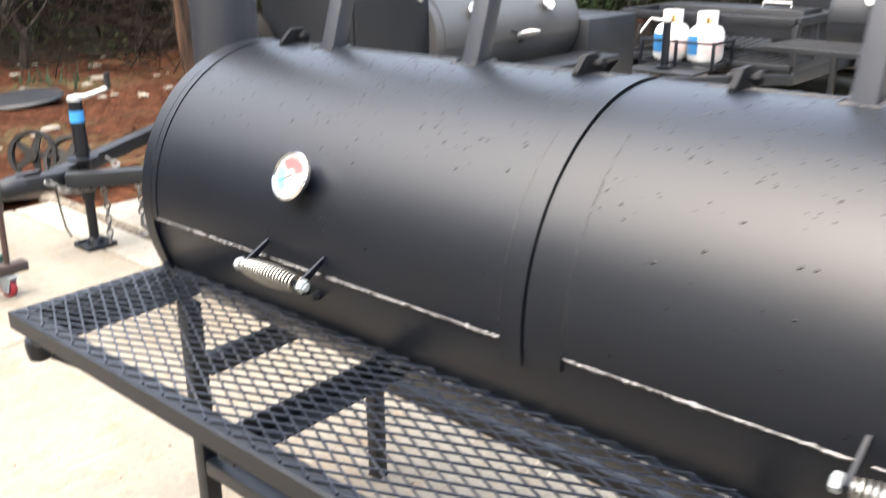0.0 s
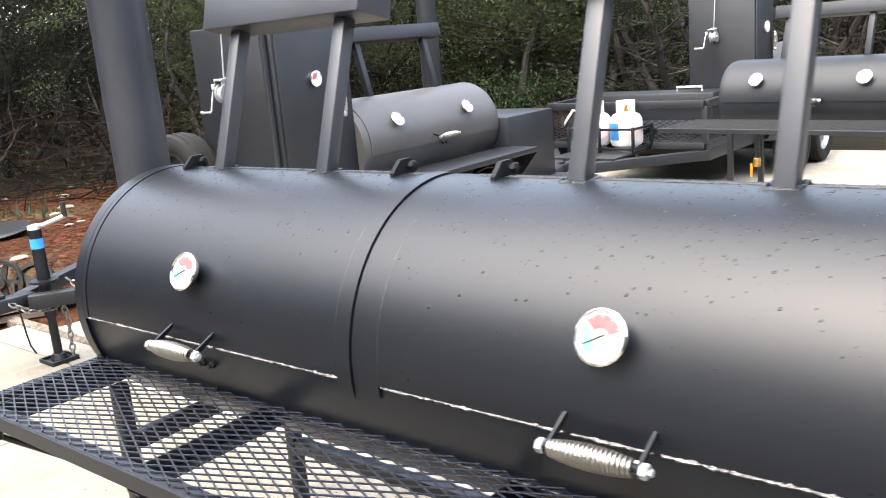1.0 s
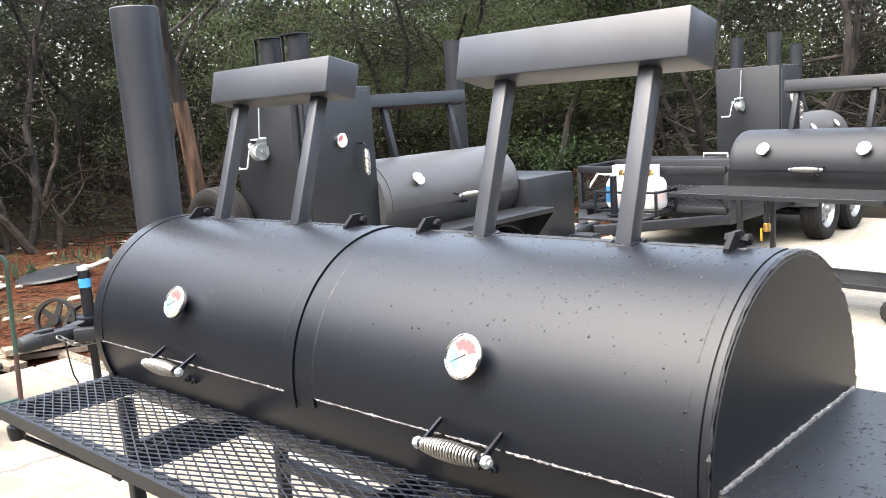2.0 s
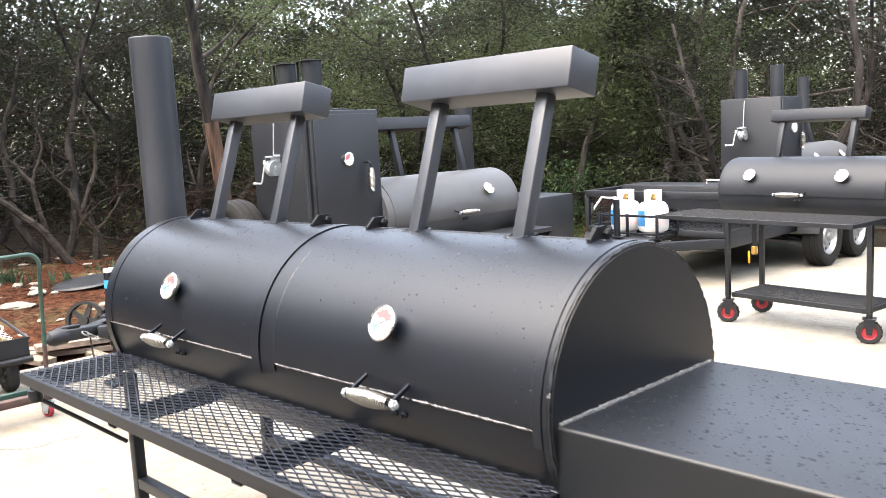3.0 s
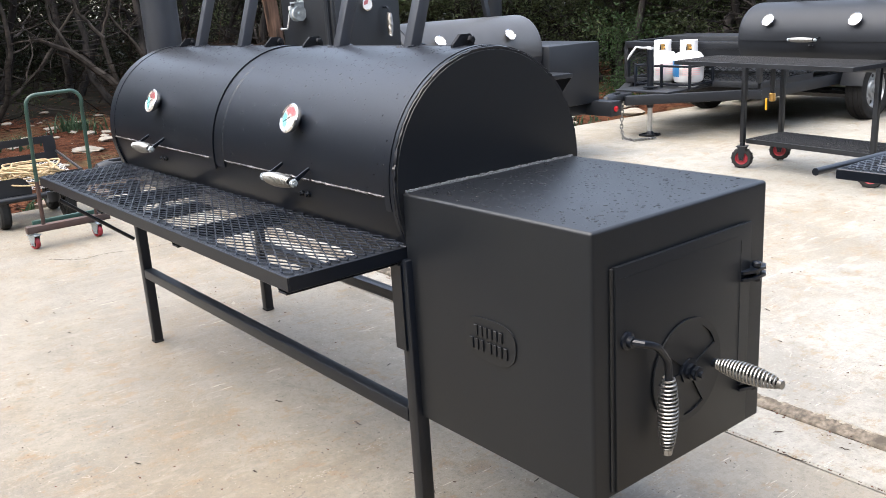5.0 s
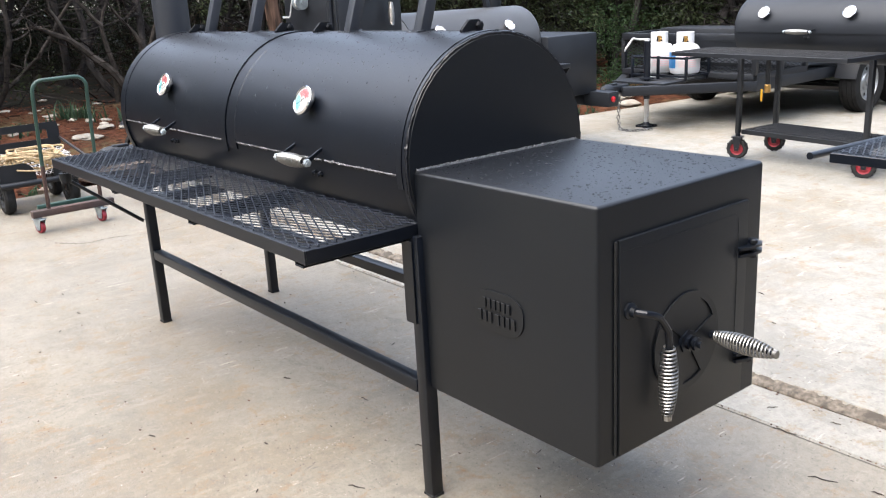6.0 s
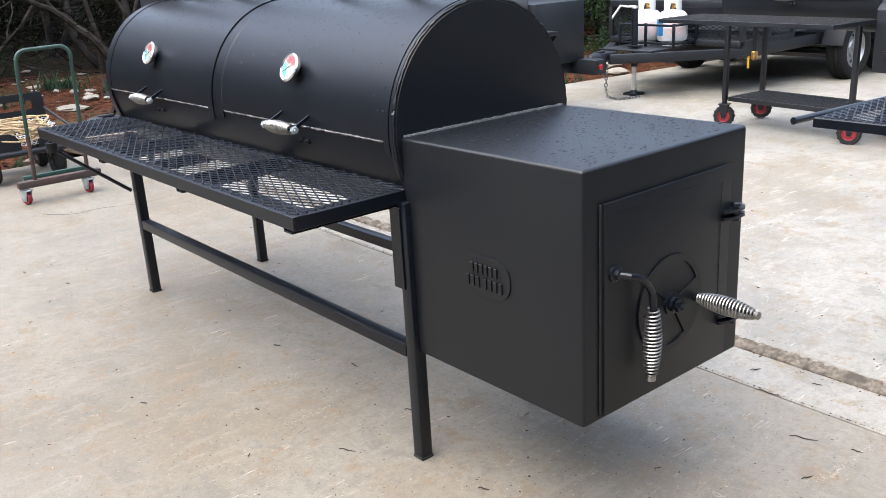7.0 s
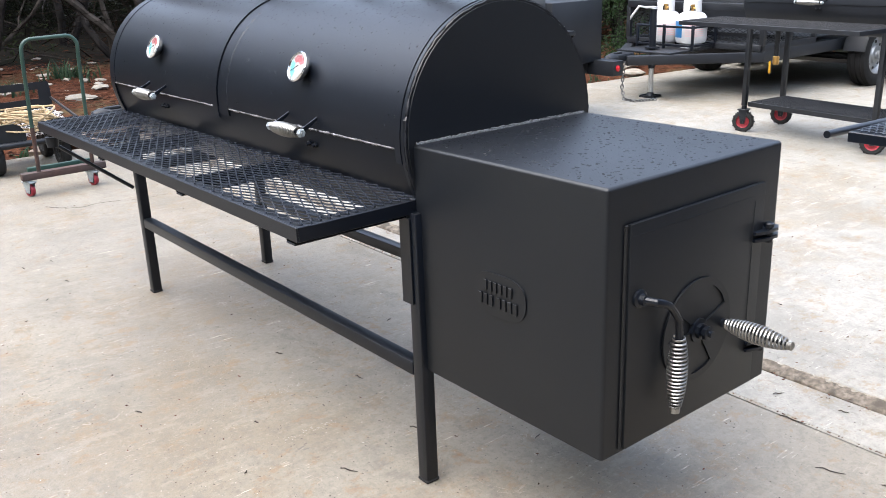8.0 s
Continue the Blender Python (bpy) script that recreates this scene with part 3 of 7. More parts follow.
# ---- parts of a smoker, in its own frame: drum along x, front towards -y ----
def thermometer(root, x, r, cz, theta, size=0.045, plain=False, tilt=0.0):
    y, z = arc(r, theta, cz)
    a = radians(theta)
    out = Vector((0, -math.cos(a), math.sin(a)))
    side = Vector((1, 0, 0))
    up = out.cross(side)
    up_ = up if up.z > 0 else -up
    side_ = up_.cross(out)
    m = Matrix.Translation((x, y, z)) @ Matrix((side_, up_, out)).transposed().to_4x4() @ Matrix.Translation((0, 0, -0.013))
    bm = bmesh.new()
    s = size
    lathe(bm, [(0.0, -0.01), (0.010, -0.01), (0.010, 0.006), (0.015, 0.007), (0.015, 0.013), (0.020, 0.015), (s * 0.62, 0.022), (s * 0.86, 0.032), (s * 0.98, 0.041), (s, 0.044), (s, 0.047), (s * 0.93, 0.050), (s * 0.88, 0.046), (s * 0.86, 0.0445), (0, 0.0445)], m, 32, cap=False)
    body = part("thermometer", bm, CHROME, root, "round chrome-rimmed dial thermometer")
    bm = bmesh.new()
    lathe(bm, [(0, 0.0447), (s * 0.86, 0.0447), (s * 0.86, 0.0458), (0, 0.0458)], m, 32, cap=False)
    dial = part("dial", bm, DIAL, body)
    for name, mt, a0, a1 in () if plain else (("red_zone", DIAL_RED, 20, 140), ("teal_zone", DIAL_TEAL, 150, 250)):
        bm = bmesh.new()
        pts = [(s * q * math.cos(radians(b)), s * q * math.sin(radians(b))) for q, rng_ in ((0.76, range(a0, a1 + 1, 10)), (0.30, range(a1, a0 - 1, -10))) for b in rng_]
        prism(bm, pts, 0.0006, m @ Matrix.Translation((0, 0, 0.0459)))
        part(name, bm, mt, body, smooth=0)
    if not plain:
        bm = bmesh.new()
        prism(bm, [(-0.0015, -s * 0.2), (0.0015, -s * 0.2), (0.0008, s * 0.7), (-0.0008, s * 0.7)], 0.0008, m @ Matrix.Translation((0, 0, 0.0472)) @ Matrix.Rotation(radians(118), 4, "Z"))
        part("needle", bm, RUBBER, body, smooth=0)
        bm = bmesh.new()
        lathe(bm, [(0, 0.0476), (s * 0.87, 0.0476), (s * 0.87, 0.0486), (0, 0.0486)], m, 32, cap=False)
        gl = part("glass", bm, GLASS, body)
        gl.visible_shadow = False
        bm = bmesh.new()
        for i in range(11):
            b = radians(-60 + 30 * i)
            c, sn = math.cos(b), math.sin(b)
            mm = m @ Matrix.Translation((s * 0.74 * c, s * 0.74 * sn, 0.0465)) @ Matrix.Rotation(b, 4, "Z")
            prism(bm, [(-0.003, -0.0006), (0.003, -0.0006), (0.003, 0.0006), (-0.003, 0.0006)], 0.0005, mm)
        part("scale_mark", bm, INK, body, smooth=0)
        for yy, ww in ((-0.10, 0.24), (-0.24, 0.34), (-0.38, 0.20), (0.04, 0.16)):
            bm = bmesh.new()
            prism(bm, [(-s * ww + s * 0.12, s * yy - 0.0011), (s * ww + s * 0.12, s * yy - 0.0011), (s * ww + s * 0.12, s * yy + 0.0011), (-s * ww + s * 0.12, s * yy + 0.0011)], 0.0005, m @ Matrix.Translation((0, 0, 0.0466)))
            part("print_bar", bm, INK, body, smooth=0)
    return body


def lid_handle(root, xa, xb, r, cz, fine=True, reach=0.072, drop=0.0):
    """Two straps from the lid that hold a rod with a wire coil."""
    y0, z0 = arc(r, 3.4, cz)
    yh, zh = y0 - reach, cz + drop
    bm = bmesh.new()
    for x in (xa, xb):
        m = Matrix.Translation((x - 0.003, 0, 0)) @ Matrix(((0, 0, 1), (1, 0, 0), (0, 1, 0))).to_4x4()
        prism(bm, [(y0 + 0.004, z0 + 0.004), (y0 + 0.004, z0 - 0.004), (yh + 0.006, zh - 0.007), (yh - 0.008, zh - 0.006), (yh - 0.009, zh + 0.005), (yh + 0.002, zh + 0.007)], 0.006, m)
    rod(bm, (xa - 0.012, yh, zh), (xb + 0.02, yh, zh), 0.0055, 8)
    h = part("lid_handle", bm, PAINT, root, "black strap brackets with a wire coil grip")
    bm = bmesh.new()
    if fine:
        coil(bm, (xa + 0.006, yh, zh), (xb - 0.006, yh, zh), 0.0186, 0.0112, 19, 0.0027, 14, 6)
    else:
        coil(bm, (xa + 0.006, yh, zh), (xb - 0.006, yh, zh), 0.017, 0.010, 21, 0.0046, 10, 5)
    part("coil", bm, COIL, h, "bright nickel wire coil grip")
    for x, w in ((xa - 0.016, 0.010), (xb + 0.004, 0.011)):
        bm = bmesh.new()
        lathe(bm, [(0.0, 0), (0.0115, 0), (0.0125, 0.002), (0.0125, w), (0.010, w + 0.002), (0.006, w + 0.002), (0.006, w + 0.008), (0, w + 0.008)], axis_x(x, yh, zh), 6, cap=False)
        part("nut", bm, ZINC, h)
    for dx in (-0.018, 0.016):
        bm = bmesh.new()
        x = (xa + xb) / 2 + 0.03 + dx
        yb, zb = arc(r - 0.004, -11, cz)
        lathe(bm, [(0, 0), (0.008, 0), (0.009, 0.002), (0.009, 0.009), (0.006, 0.011), (0.006, 0.018), (0, 0.018)], Matrix.Translation((x, yb + 0.004, zb)) @ Matrix.Rotation(radians(95), 4, "X"), 6, cap=False)
        part("catch_bolt", bm, PAINT, h)
    return h


def counterweight(root, x0, x1, posts, zbase, ztop, lean=14.0, back=0.085, w=0.039, depth=0.115, height=0.102, paint=None):
    """A welded box beam on two leaning square posts."""
    paint = paint or PAINT_BAR
    t = radians(lean)
    cy, cz = back, ztop
    m = Matrix.Translation((0, cy, cz)) @ Matrix.Rotation(-t, 4, "X")
    bm = bmesh.new()
    box(bm, (x0, -depth / 2, 0), (x1, depth / 2, height), 0.005, m)
    c = part("counterweight", bm, paint, root, "hollow steel box beam that balances the lid")
    for px in posts:
        bm = bmesh.new()
        a = Vector((px, 0.0, zbase))
        b = m @ Vector((px, 0.0, 0.003))
        tube_square(bm, a, b, w, (1, 0, 0))
        part("post", bm, paint, c)
    return c


def hinge_lug(root, x, ztop, y0=-0.034, paint=None, size=0.63):
    """A folded lug with its bolt, on the top of the drum."""
    bm = bmesh.new()
    s = size
    outl = [(0, -0.012), (0, 0.014 * s), (0.045 * s, 0.056 * s), (0.098 * s, 0.056 * s), (0.118 * s, 0.040 * s), (0.122 * s, -0.016)]
    m = Matrix.Translation((x - 0.006, y0, ztop)) @ Matrix(((0, 0, 1), (1, 0, 0), (0, 1, 0))).to_4x4()
    prism(bm, outl, 0.011, m)
    g = part("hinge_lug", bm, paint or PAINT, root)
    bm = bmesh.new()
    rod(bm, (x - 0.022, y0 + 0.086 * s, ztop + 0.030 * s), (x + 0.026, y0 + 0.086 * s, ztop + 0.030 * s), 0.006, 8)
    for xx in (x + 0.014, x - 0.024):
        lathe(bm, [(0, 0), (0.012, 0), (0.012, 0.008), (0.009, 0.010), (0, 0.010)], axis_x(xx, y0 + 0.086 * s, ztop + 0.030 * s), 6, cap=False)
    part("bolt", bm, paint or PAINT, g)
    return g


def angle_shelf(root, x0, x1, y0, y1, z, face=0.040, lx=0.060, ly=0.0258, w=0.0027, paint=None, name="shelf", th=0.0024, deck=None):
    """An angle-iron frame with an expanded metal deck."""
    paint = paint or PAINT
    tb_, bars = 0.005, []
    for ay, sg in ((y0, 1), (y1, -1)):
        bm = bmesh.new()
        box(bm, (x0, min(ay, ay + sg * tb_), z - face), (x1, max(ay, ay + sg * tb_), z), 0.0015, None, 1)
        box(bm, (x0, min(ay + sg * tb_, ay + sg * face), z - tb_), (x1, max(ay + sg * tb_, ay + sg * face), z), 0.0015, None, 1)
        bars.append(bm)
    for ax, sg in ((x0, 1), (x1, -1)):
        bm = bmesh.new()
        box(bm, (min(ax, ax + sg * tb_), y0 + tb_, z - face), (max(ax, ax + sg * tb_), y1 - tb_, z - 0.001), 0.0015, None, 1)
        box(bm, (min(ax + sg * tb_, ax + sg * face), y0 + face, z - tb_ - 0.001), (max(ax + sg * tb_, ax + sg * face), y1 - face, z - 0.001), 0.0015, None, 1)
        bars.append(bm)
    f = part(name, bars[0], paint, root, "black angle-iron shelf with an expanded metal deck")
    for bm in bars[1:]:
        part("angle_bar", bm, paint, f)
    bm = bmesh.new()
    expanded_mesh(bm, x0 + 0.012, x1 - 0.012, y0 + 0.012, y1 - 0.006, z + 0.001, lx, ly, w, th)
    part("mesh_deck", bm, deck or PAINT_MESH, f, "expanded steel mesh", smooth=0)
    return f


def chamber(root, x0, x1, r, cz, lids, paint, fine=True, lidlow=-2.3, lidhigh=96.0):
    bm = bmesh.new()
    drum(bm, x0, x1, r, cz, n=96 if fine else 64)
    body = part("cooking_chamber", bm, paint, root, "long horizontal black steel drum")
    for a, b in lids:
        bm = bmesh.new()
        shell(bm, a, b, r + 0.0005, 0.006, lidlow, lidhigh, cz, 56 if fine else 32)
        part("lid", bm, paint, root, "curved drum lid, closed")
    return body


# ---- the smoker in the foreground ----
CY = 1.425
TILT = Matrix.Translation((0.9, CY, 0.95)) @ Matrix.Rotation(radians(-0.4), 4, "Y") @ Matrix.Translation((-0.9, 0, -0.95))
smoker = thing("offset_smoker", TILT, "long black double-lid steel offset smoker, wet with rain, on concrete", "smoker")
R, CZ = 0.327, 0.966
rb = random.Random(11)
body = chamber(smoker, -1.575, 0.512, R, CZ, [(-1.528, -0.542), (-0.474, 0.482)], PAINT)
bm = bmesh.new()
shell(bm, -0.580, -0.5415, R + 0.0068, 0.003, -9, 95, CZ, 56)
part("seal_strip", bm, PAINT, smoker)
bm = bmesh.new()
shell(bm, -0.5385, -0.4738, R + 0.0005, 0.0050, -7, 97, CZ, 56)
part("divider_band", bm, PAINT, smoker)
bm = bmesh.new()
shell(bm, 0.471, 0.4945, R + 0.0068, 0.003, -9, 95, CZ, 56)
part("seal_strip", bm, PAINT, smoker)
bm = bmesh.new()
shell(bm, -1.536, -1.518, R + 0.0068, 0.002, -3, 95, CZ, 56)
part("seal_strip", bm, PAINT, smoker)
# flat hoops of the drum's ends, level with the lids, and the weld round each edge
for xa, xb, xr in ((-1.5745, -1.5390, -1.573), (0.497, 0.5095, 0.5085)):
    bm = bmesh.new()
    shell(bm, xa, xb, R + 0.0005, 0.0075, -40, 220, CZ, 96)
    part("end_hoop", bm, PAINT, body)
    bm = bmesh.new()
    bead(bm, [(xr, *arc(R + 0.0022, q, CZ)) for q in range(-30, 214, 4)], 0.0058, rb, 0.008)
    part("rim_weld", bm, SEAM, body)
bm = bmesh.new()
lathe(bm, [(0, 0), (R - 0.004, 0), (R - 0.002, 0.0015), (R - 0.003, 0.003), (0, 0.003)], axis_x(0.5115, 0, CZ), 96, cap=False)
part("end_plate", bm, PAINT_MATT, body)
# weld beads along the lower lid edges
yw, zw = arc(R + 0.003, -2.75, CZ)
for a, b in ((-1.536, -1.146), (-1.134, -0.990), (-0.974, -0.584), (-0.470, -0.066), (-0.050, 0.090), (0.104, 0.478)):
    bm = bmesh.new()
    bead(bm, [(a, yw, zw), (b, yw, zw)], 0.0052, rb)
    part("weld_bead", bm, WELD, body, "rough pale weld bead")
for xw in (-0.584, -0.470, 0.468, -1.538):
    bm = bmesh.new()
    bead(bm, [(xw, *arc(R + 0.0045, q, CZ)) for q in range(-2, 60 if xw < 0.4 else 88, 4)], 0.0032, rb, 0.007)
    part("weld_bead", bm, SEAM, body)
for gx in (-1.058, 0.009):
    thermometer(smoker, gx, R + 0.006, CZ, 25.2)
lid_handle(smoker, -1.136, -0.978, R + 0.006, CZ, reach=0.060, drop=-0.014)
lid_handle(smoker, -0.060, 0.096, R + 0.006, CZ, reach=0.060, drop=-0.014)
ztop = CZ + R
counterweight(smoker, -1.392, -0.808, (-1.300, -0.905), ztop - 0.004, 1.650, back=0.120)
counterweight(smoker, -0.318, 0.288, (-0.208, 0.177), ztop - 0.004, 1.646, back=0.120)
for xl in (-1.435, -0.664, -0.391, 0.402):
    hinge_lug(smoker, xl + 0.004, ztop + 0.003, paint=MESH_OLD)
for px in (-1.300, -0.905, -0.208, 0.177):
    bm = bmesh.new()
    y0, y1, x0, x1 = -0.029, 0.026, px - 0.028, px + 0.028
    bead(bm, [(x0, y0, ztop + 0.004), (x1, y0, ztop + 0.004), (x1, y1, ztop + 0.006), (x0, y1, ztop + 0.006), (x0, y0, ztop + 0.004)], 0.006, rb)
    part("post_weld", bm, PAINT, body)
for a in (-1.5, -0.47):
    bm = bmesh.new()
    bead(bm, [(a + 0.03, 0.0, ztop + 0.007), (a + 0.9, 0.0, ztop + 0.007)], 0.003, rb, 0.012)
    part("top_weld", bm, PAINT, body)

# firebox: bent plate with rounded upper edges
FX0, FX1, FY0, FY1, FZ0, FZ1 = 0.514, 1.142, -0.309, 0.315, 0.352, 0.962
bm = bmesh.new()
vs = bmesh.ops.create_cube(bm, size=1, matrix=Matrix.Translation(((FX0 + FX1) / 2, (FY0 + FY1) / 2, (FZ0 + FZ1) / 2)) @ Matrix.Diagonal((FX1 - FX0, FY1 - FY0, FZ1 - FZ0, 1)))["verts"]
tops = [e for e in bm.edges if all(v.co.z > FZ1 - 0.01 for v in e.verts) and not all(v.co.x < FX0 + 0.01 for v in e.verts)]
ups = [e for e in bm.edges if abs(e.verts[0].co.z - e.verts[1].co.z) > 0.1 and e.verts[0].co.x > FX1 - 0.01]
bmesh.ops.bevel(bm, geom=tops + ups, offset=0.009, segments=4, affect="EDGES", profile=0.5)
fbox = part("firebox", bm, PAINT_MATT, smoker, "square black steel firebox, wet on top")
bm = bmesh.new()
bead(bm, [(FX0 + 0.004, FY0 + 0.006, FZ1 + 0.002), (FX0 + 0.004, FY1 - 0.01, FZ1 + 0.002)], 0.0048, rb)
part("weld_bead", bm, WELD, fbox, "pale weld bead where firebox meets drum")
# maker's plate: a rounded raised plate with plain raised bars
bm = bmesh.new()
mp = Matrix.Translation((0.826, FY0, 0.647)) @ Matrix.Rotation(radians(90), 4, "X")
pts = []
for k in range(40):
    a = 2 * math.pi * k / 40
    ex = 0.62
    pts.append((0.088 * math.copysign(abs(math.cos(a)) ** ex, math.cos(a)) * (1.0 + 0.04 * math.sin(a)), 0.054 * math.copysign(abs(math.sin(a)) ** 0.8, math.sin(a))))
prism(bm, pts, 0.004, mp)
plate = part("maker_plate", bm, PAINT_MATT, fbox, "rounded raised metal plate with plain bars", smooth=20)
for yy, hh, runs in ((0.020, 0.013, ((-0.052, 6, 0.0172),)), (-0.016, 0.014, ((-0.070, 3, 0.0185), (-0.006, 4, 0.0185)))):
    for xa, count, step in runs:
        for k in range(count):
            bm = bmesh.new()
            x0 = xa + k * step
            box(bm, (x0, yy - hh, 0.004), (x0 + step * 0.66, yy + hh, 0.0082), 0.0008, mp, 1)
            part("raised_bar", bm, PAINT_MATT, plate)
# firebox door with its hinges, latch, damper
DX = FX1 + 0.002
bm = bmesh.new()
box(bm, (DX, -0.249, 0.362), (DX + 0.010, 0.237, 0.878), 0.0012, None, 2)
door = part("firebox_door", bm, PAINT_MATT, smoker, "flat steel firebox door, shut")
# Thin black strip stands in for the shadowed gap at the door's edge.
bm = bmesh.new()
box(bm, (DX - 0.001, -0.2575, 0.362), (DX + 0.004, -0.2495, 0.876), 0.001, None, 1)
part("door_seal", bm, RUBBER, door)
bm = bmesh.new()
bead(bm, [(DX + 0.010, 0.196, 0.50), (DX + 0.010, 0.196, 0.84)], 0.0013, rb, 0.01)
part("door_weld", bm, PAINT, door)
bm = bmesh.new()
bead(bm, [(DX + 0.010, -0.24, 0.852), (DX + 0.010, 0.19, 0.852)], 0.0008, rb, 0.01)
part("door_weld", bm, PAINT, door)
for hz in (0.752, 0.470):
    bm = bmesh.new()
    for dz in (-0.014, 0.004):
        m = Matrix.Translation((0, 0, hz + dz))
        prism(bm, [(DX + 0.002, 0.196), (DX + 0.018, 0.196), (DX + 0.030, 0.226), (DX + 0.030, 0.272), (DX + 0.018, 0.292), (DX, 0.292), (DX - 0.010, 0.272)], 0.007, m)
    lathe(bm, [(0, -0.022), (0.011, -0.022), (0.011, -0.014), (0.008, -0.013), (0.008, 0.014), (0.012, 0.015), (0.012, 0.023), (0.008, 0.026), (0, 0.026)], Matrix.Translation((DX + 0.018, 0.250, hz)), 8, cap=False)
    part("hinge", bm, PAINT, door)
bm = bmesh.new()
px, pz = -0.217, 0.711
lathe(bm, [(0, 0), (0.020, 0), (0.020, 0.006), (0.013, 0.009), (0.012, 0.020), (0, 0.021)], axis_x(DX + 0.010, px, pz), 16, cap=False)
path = [(DX + 0.026, px, pz), (DX + 0.046, px + 0.012, pz - 0.002), (DX + 0.052, px + 0.030, pz - 0.008), (DX + 0.052, px + 0.052, pz - 0.020), (DX + 0.052, px + 0.068, pz - 0.038), (DX + 0.052, px + 0.085, pz - 0.062), (DX + 0.052, px + 0.089, pz - 0.095), (DX + 0.052, px + 0.086, pz - 0.280)]
sweep(bm, path, 0.0085, 10)
latch = part("latch", bm, PAINT, door, "bent black rod latch with a wire coil grip")
bm = bmesh.new()
coil(bm, (DX + 0.052, px + 0.089, pz - 0.100), (DX + 0.052, px + 0.086, pz - 0.268), 0.0212, 0.0110, 19, 0.0026, 16, 6)
part("coil", bm, COIL, latch, "bright wire coil grip")
bm = bmesh.new()
lathe(bm, [(0, 0), (0.0115, 0), (0.0115, 0.012), (0, 0.013)], Matrix.Translation((DX + 0.052, px + 0.086, pz - 0.282)), 8, cap=False)
part("end_cap", bm, COIL, latch)
# damper wheel: a disc with wedge openings, turned against the holes in the door
dc = Matrix.Translation((DX + 0.0102, -0.009, 0.578)) @ Matrix(((0, 0, 1), (1, 0, 0), (0, 1, 0))).to_4x4()
bm = bmesh.new()
lathe(bm, [(0, 0), (0.121, 0), (0.121, 0.001), (0, 0.001)], dc, 48, cap=False)
damper = part("damper", bm, PAINT_MATT, door, "round draught damper with wedge openings")
wedges = ((22, 62), (142, 182), (262, 302))
for (a0, a1), (b0, b1) in zip(wedges, wedges[1:] + ((382, 422),)):
    bm = bmesh.new()
    out = [(0.124 * math.cos(radians(q)), 0.124 * math.sin(radians(q))) for q in range(a1, b0 + 1, 4)]
    inn = [(0.026 * math.cos(radians(q)), 0.026 * math.sin(radians(q))) for q in (b0, (a1 + b0) / 2, a1)]
    prism(bm, out + inn, 0.0045, dc @ Matrix.Translation((0, 0, 0.0012)))
    part("damper_blade", bm, PAINT_MATT, damper, smooth=20)
for a0, a1 in wedges:
    bm = bmesh.new()
    rim = [(0.124 * math.cos(radians(q)), 0.124 * math.sin(radians(q))) for q in range(a0, a1 + 1, 4)]
    rim += [(0.108 * math.cos(radians(q)), 0.108 * math.sin(radians(q))) for q in range(a1, a0 - 1, -4)]
    prism(bm, rim, 0.0043, dc @ Matrix.Translation((0, 0, 0.0012)))
    part("damper_rim", bm, PAINT_MATT, damper, smooth=20)
bm = bmesh.new()
lathe(bm, [(0, 0.0), (0.030, 0.0), (0.030, 0.0105), (0.019, 0.011), (0.019, 0.020), (0.010, 0.021), (0.010, 0.026), (0.017, 0.027), (0.017, 0.036), (0.008, 0.037), (0.008, 0.046), (0, 0.046)], dc, 8, cap=False)
part("bolt", bm, PAINT, damper)
bm = bmesh.new()
ka, kb = Vector((DX + 0.016, 0.088, 0.567)), Vector((DX + 0.188, 0.092, 0.563))
rod(bm, ka, kb, 0.0055, 8)
lathe(bm, [(0, 0), (0.011, 0), (0.011, 0.012), (0, 0.012)], axis_x(ka.x - 0.006, ka.y, ka.z), 8, cap=False)
knob = part("damper_handle", bm, PAINT, door, "short rod handle with a wire coil grip")
bm = bmesh.new()
coil(bm, ka + Vector((0.010, 0, 0)), kb - Vector((0.008, 0, 0)), 0.0218, 0.0098, 18, 0.0026, 16, 6)
part("coil", bm, COIL, knob, "bright wire coil grip")
bm = bmesh.new()
lathe(bm, [(0, 0), (0.010, 0), (0.0105, 0.010), (0.006, 0.013), (0, 0.013)], axis_x(kb.x - 0.008, kb.y, kb.z), 12, cap=False)
part("end_cap", bm, COIL, knob)

# legs and rails of square tube
LEGW = 0.041
for lx_, ly_, top in ((-1.480, -0.308, 0.760), (0.512, -0.308, 0.790), (-1.480, 0.252, 0.790), (0.512, 0.252, 0.790)):
    bm = bmesh.new()
    foot = 0.00698 * (0.9 - lx_)
    tube_square(bm, (lx_, ly_, foot + 0.004), (lx_, ly_, top), LEGW)
    bmesh.ops.recalc_face_normals(bm, faces=bm.faces[:])
    leg = part("leg", bm, PAINT, smoker)
    bm = bmesh.new()
    box(bm, (lx_ - 0.0225, ly_ - 0.0225, foot), (lx_ + 0.0225, ly_ + 0.0225, foot + 0.010), 0.003, None, 1)
    part("foot_cap", bm, RUBBER, leg)
for ly_ in (-0.308, 0.252):
    bm = bmesh.new()
    tube_square(bm, (-1.457, ly_, 0.345), (0.489, ly_, 0.345), 0.041, (0, 1, 0))
    part("rail", bm, PAINT, smoker)
for lx_ in (-1.480, 0.512):
    bm = bmesh.new()
    tube_square(bm, (lx_, -0.285, 0.590), (lx_, 0.229, 0.590), 0.046, (1, 0, 0))
    part("cross_rail", bm, PAINT, smoker)

bm = bmesh.new()
box(bm, (0.470, -0.3345, 0.54), (0.514, -0.3295, 0.775), 0.001, None, 1)
part("gusset_plate", bm, PAINT, smoker)
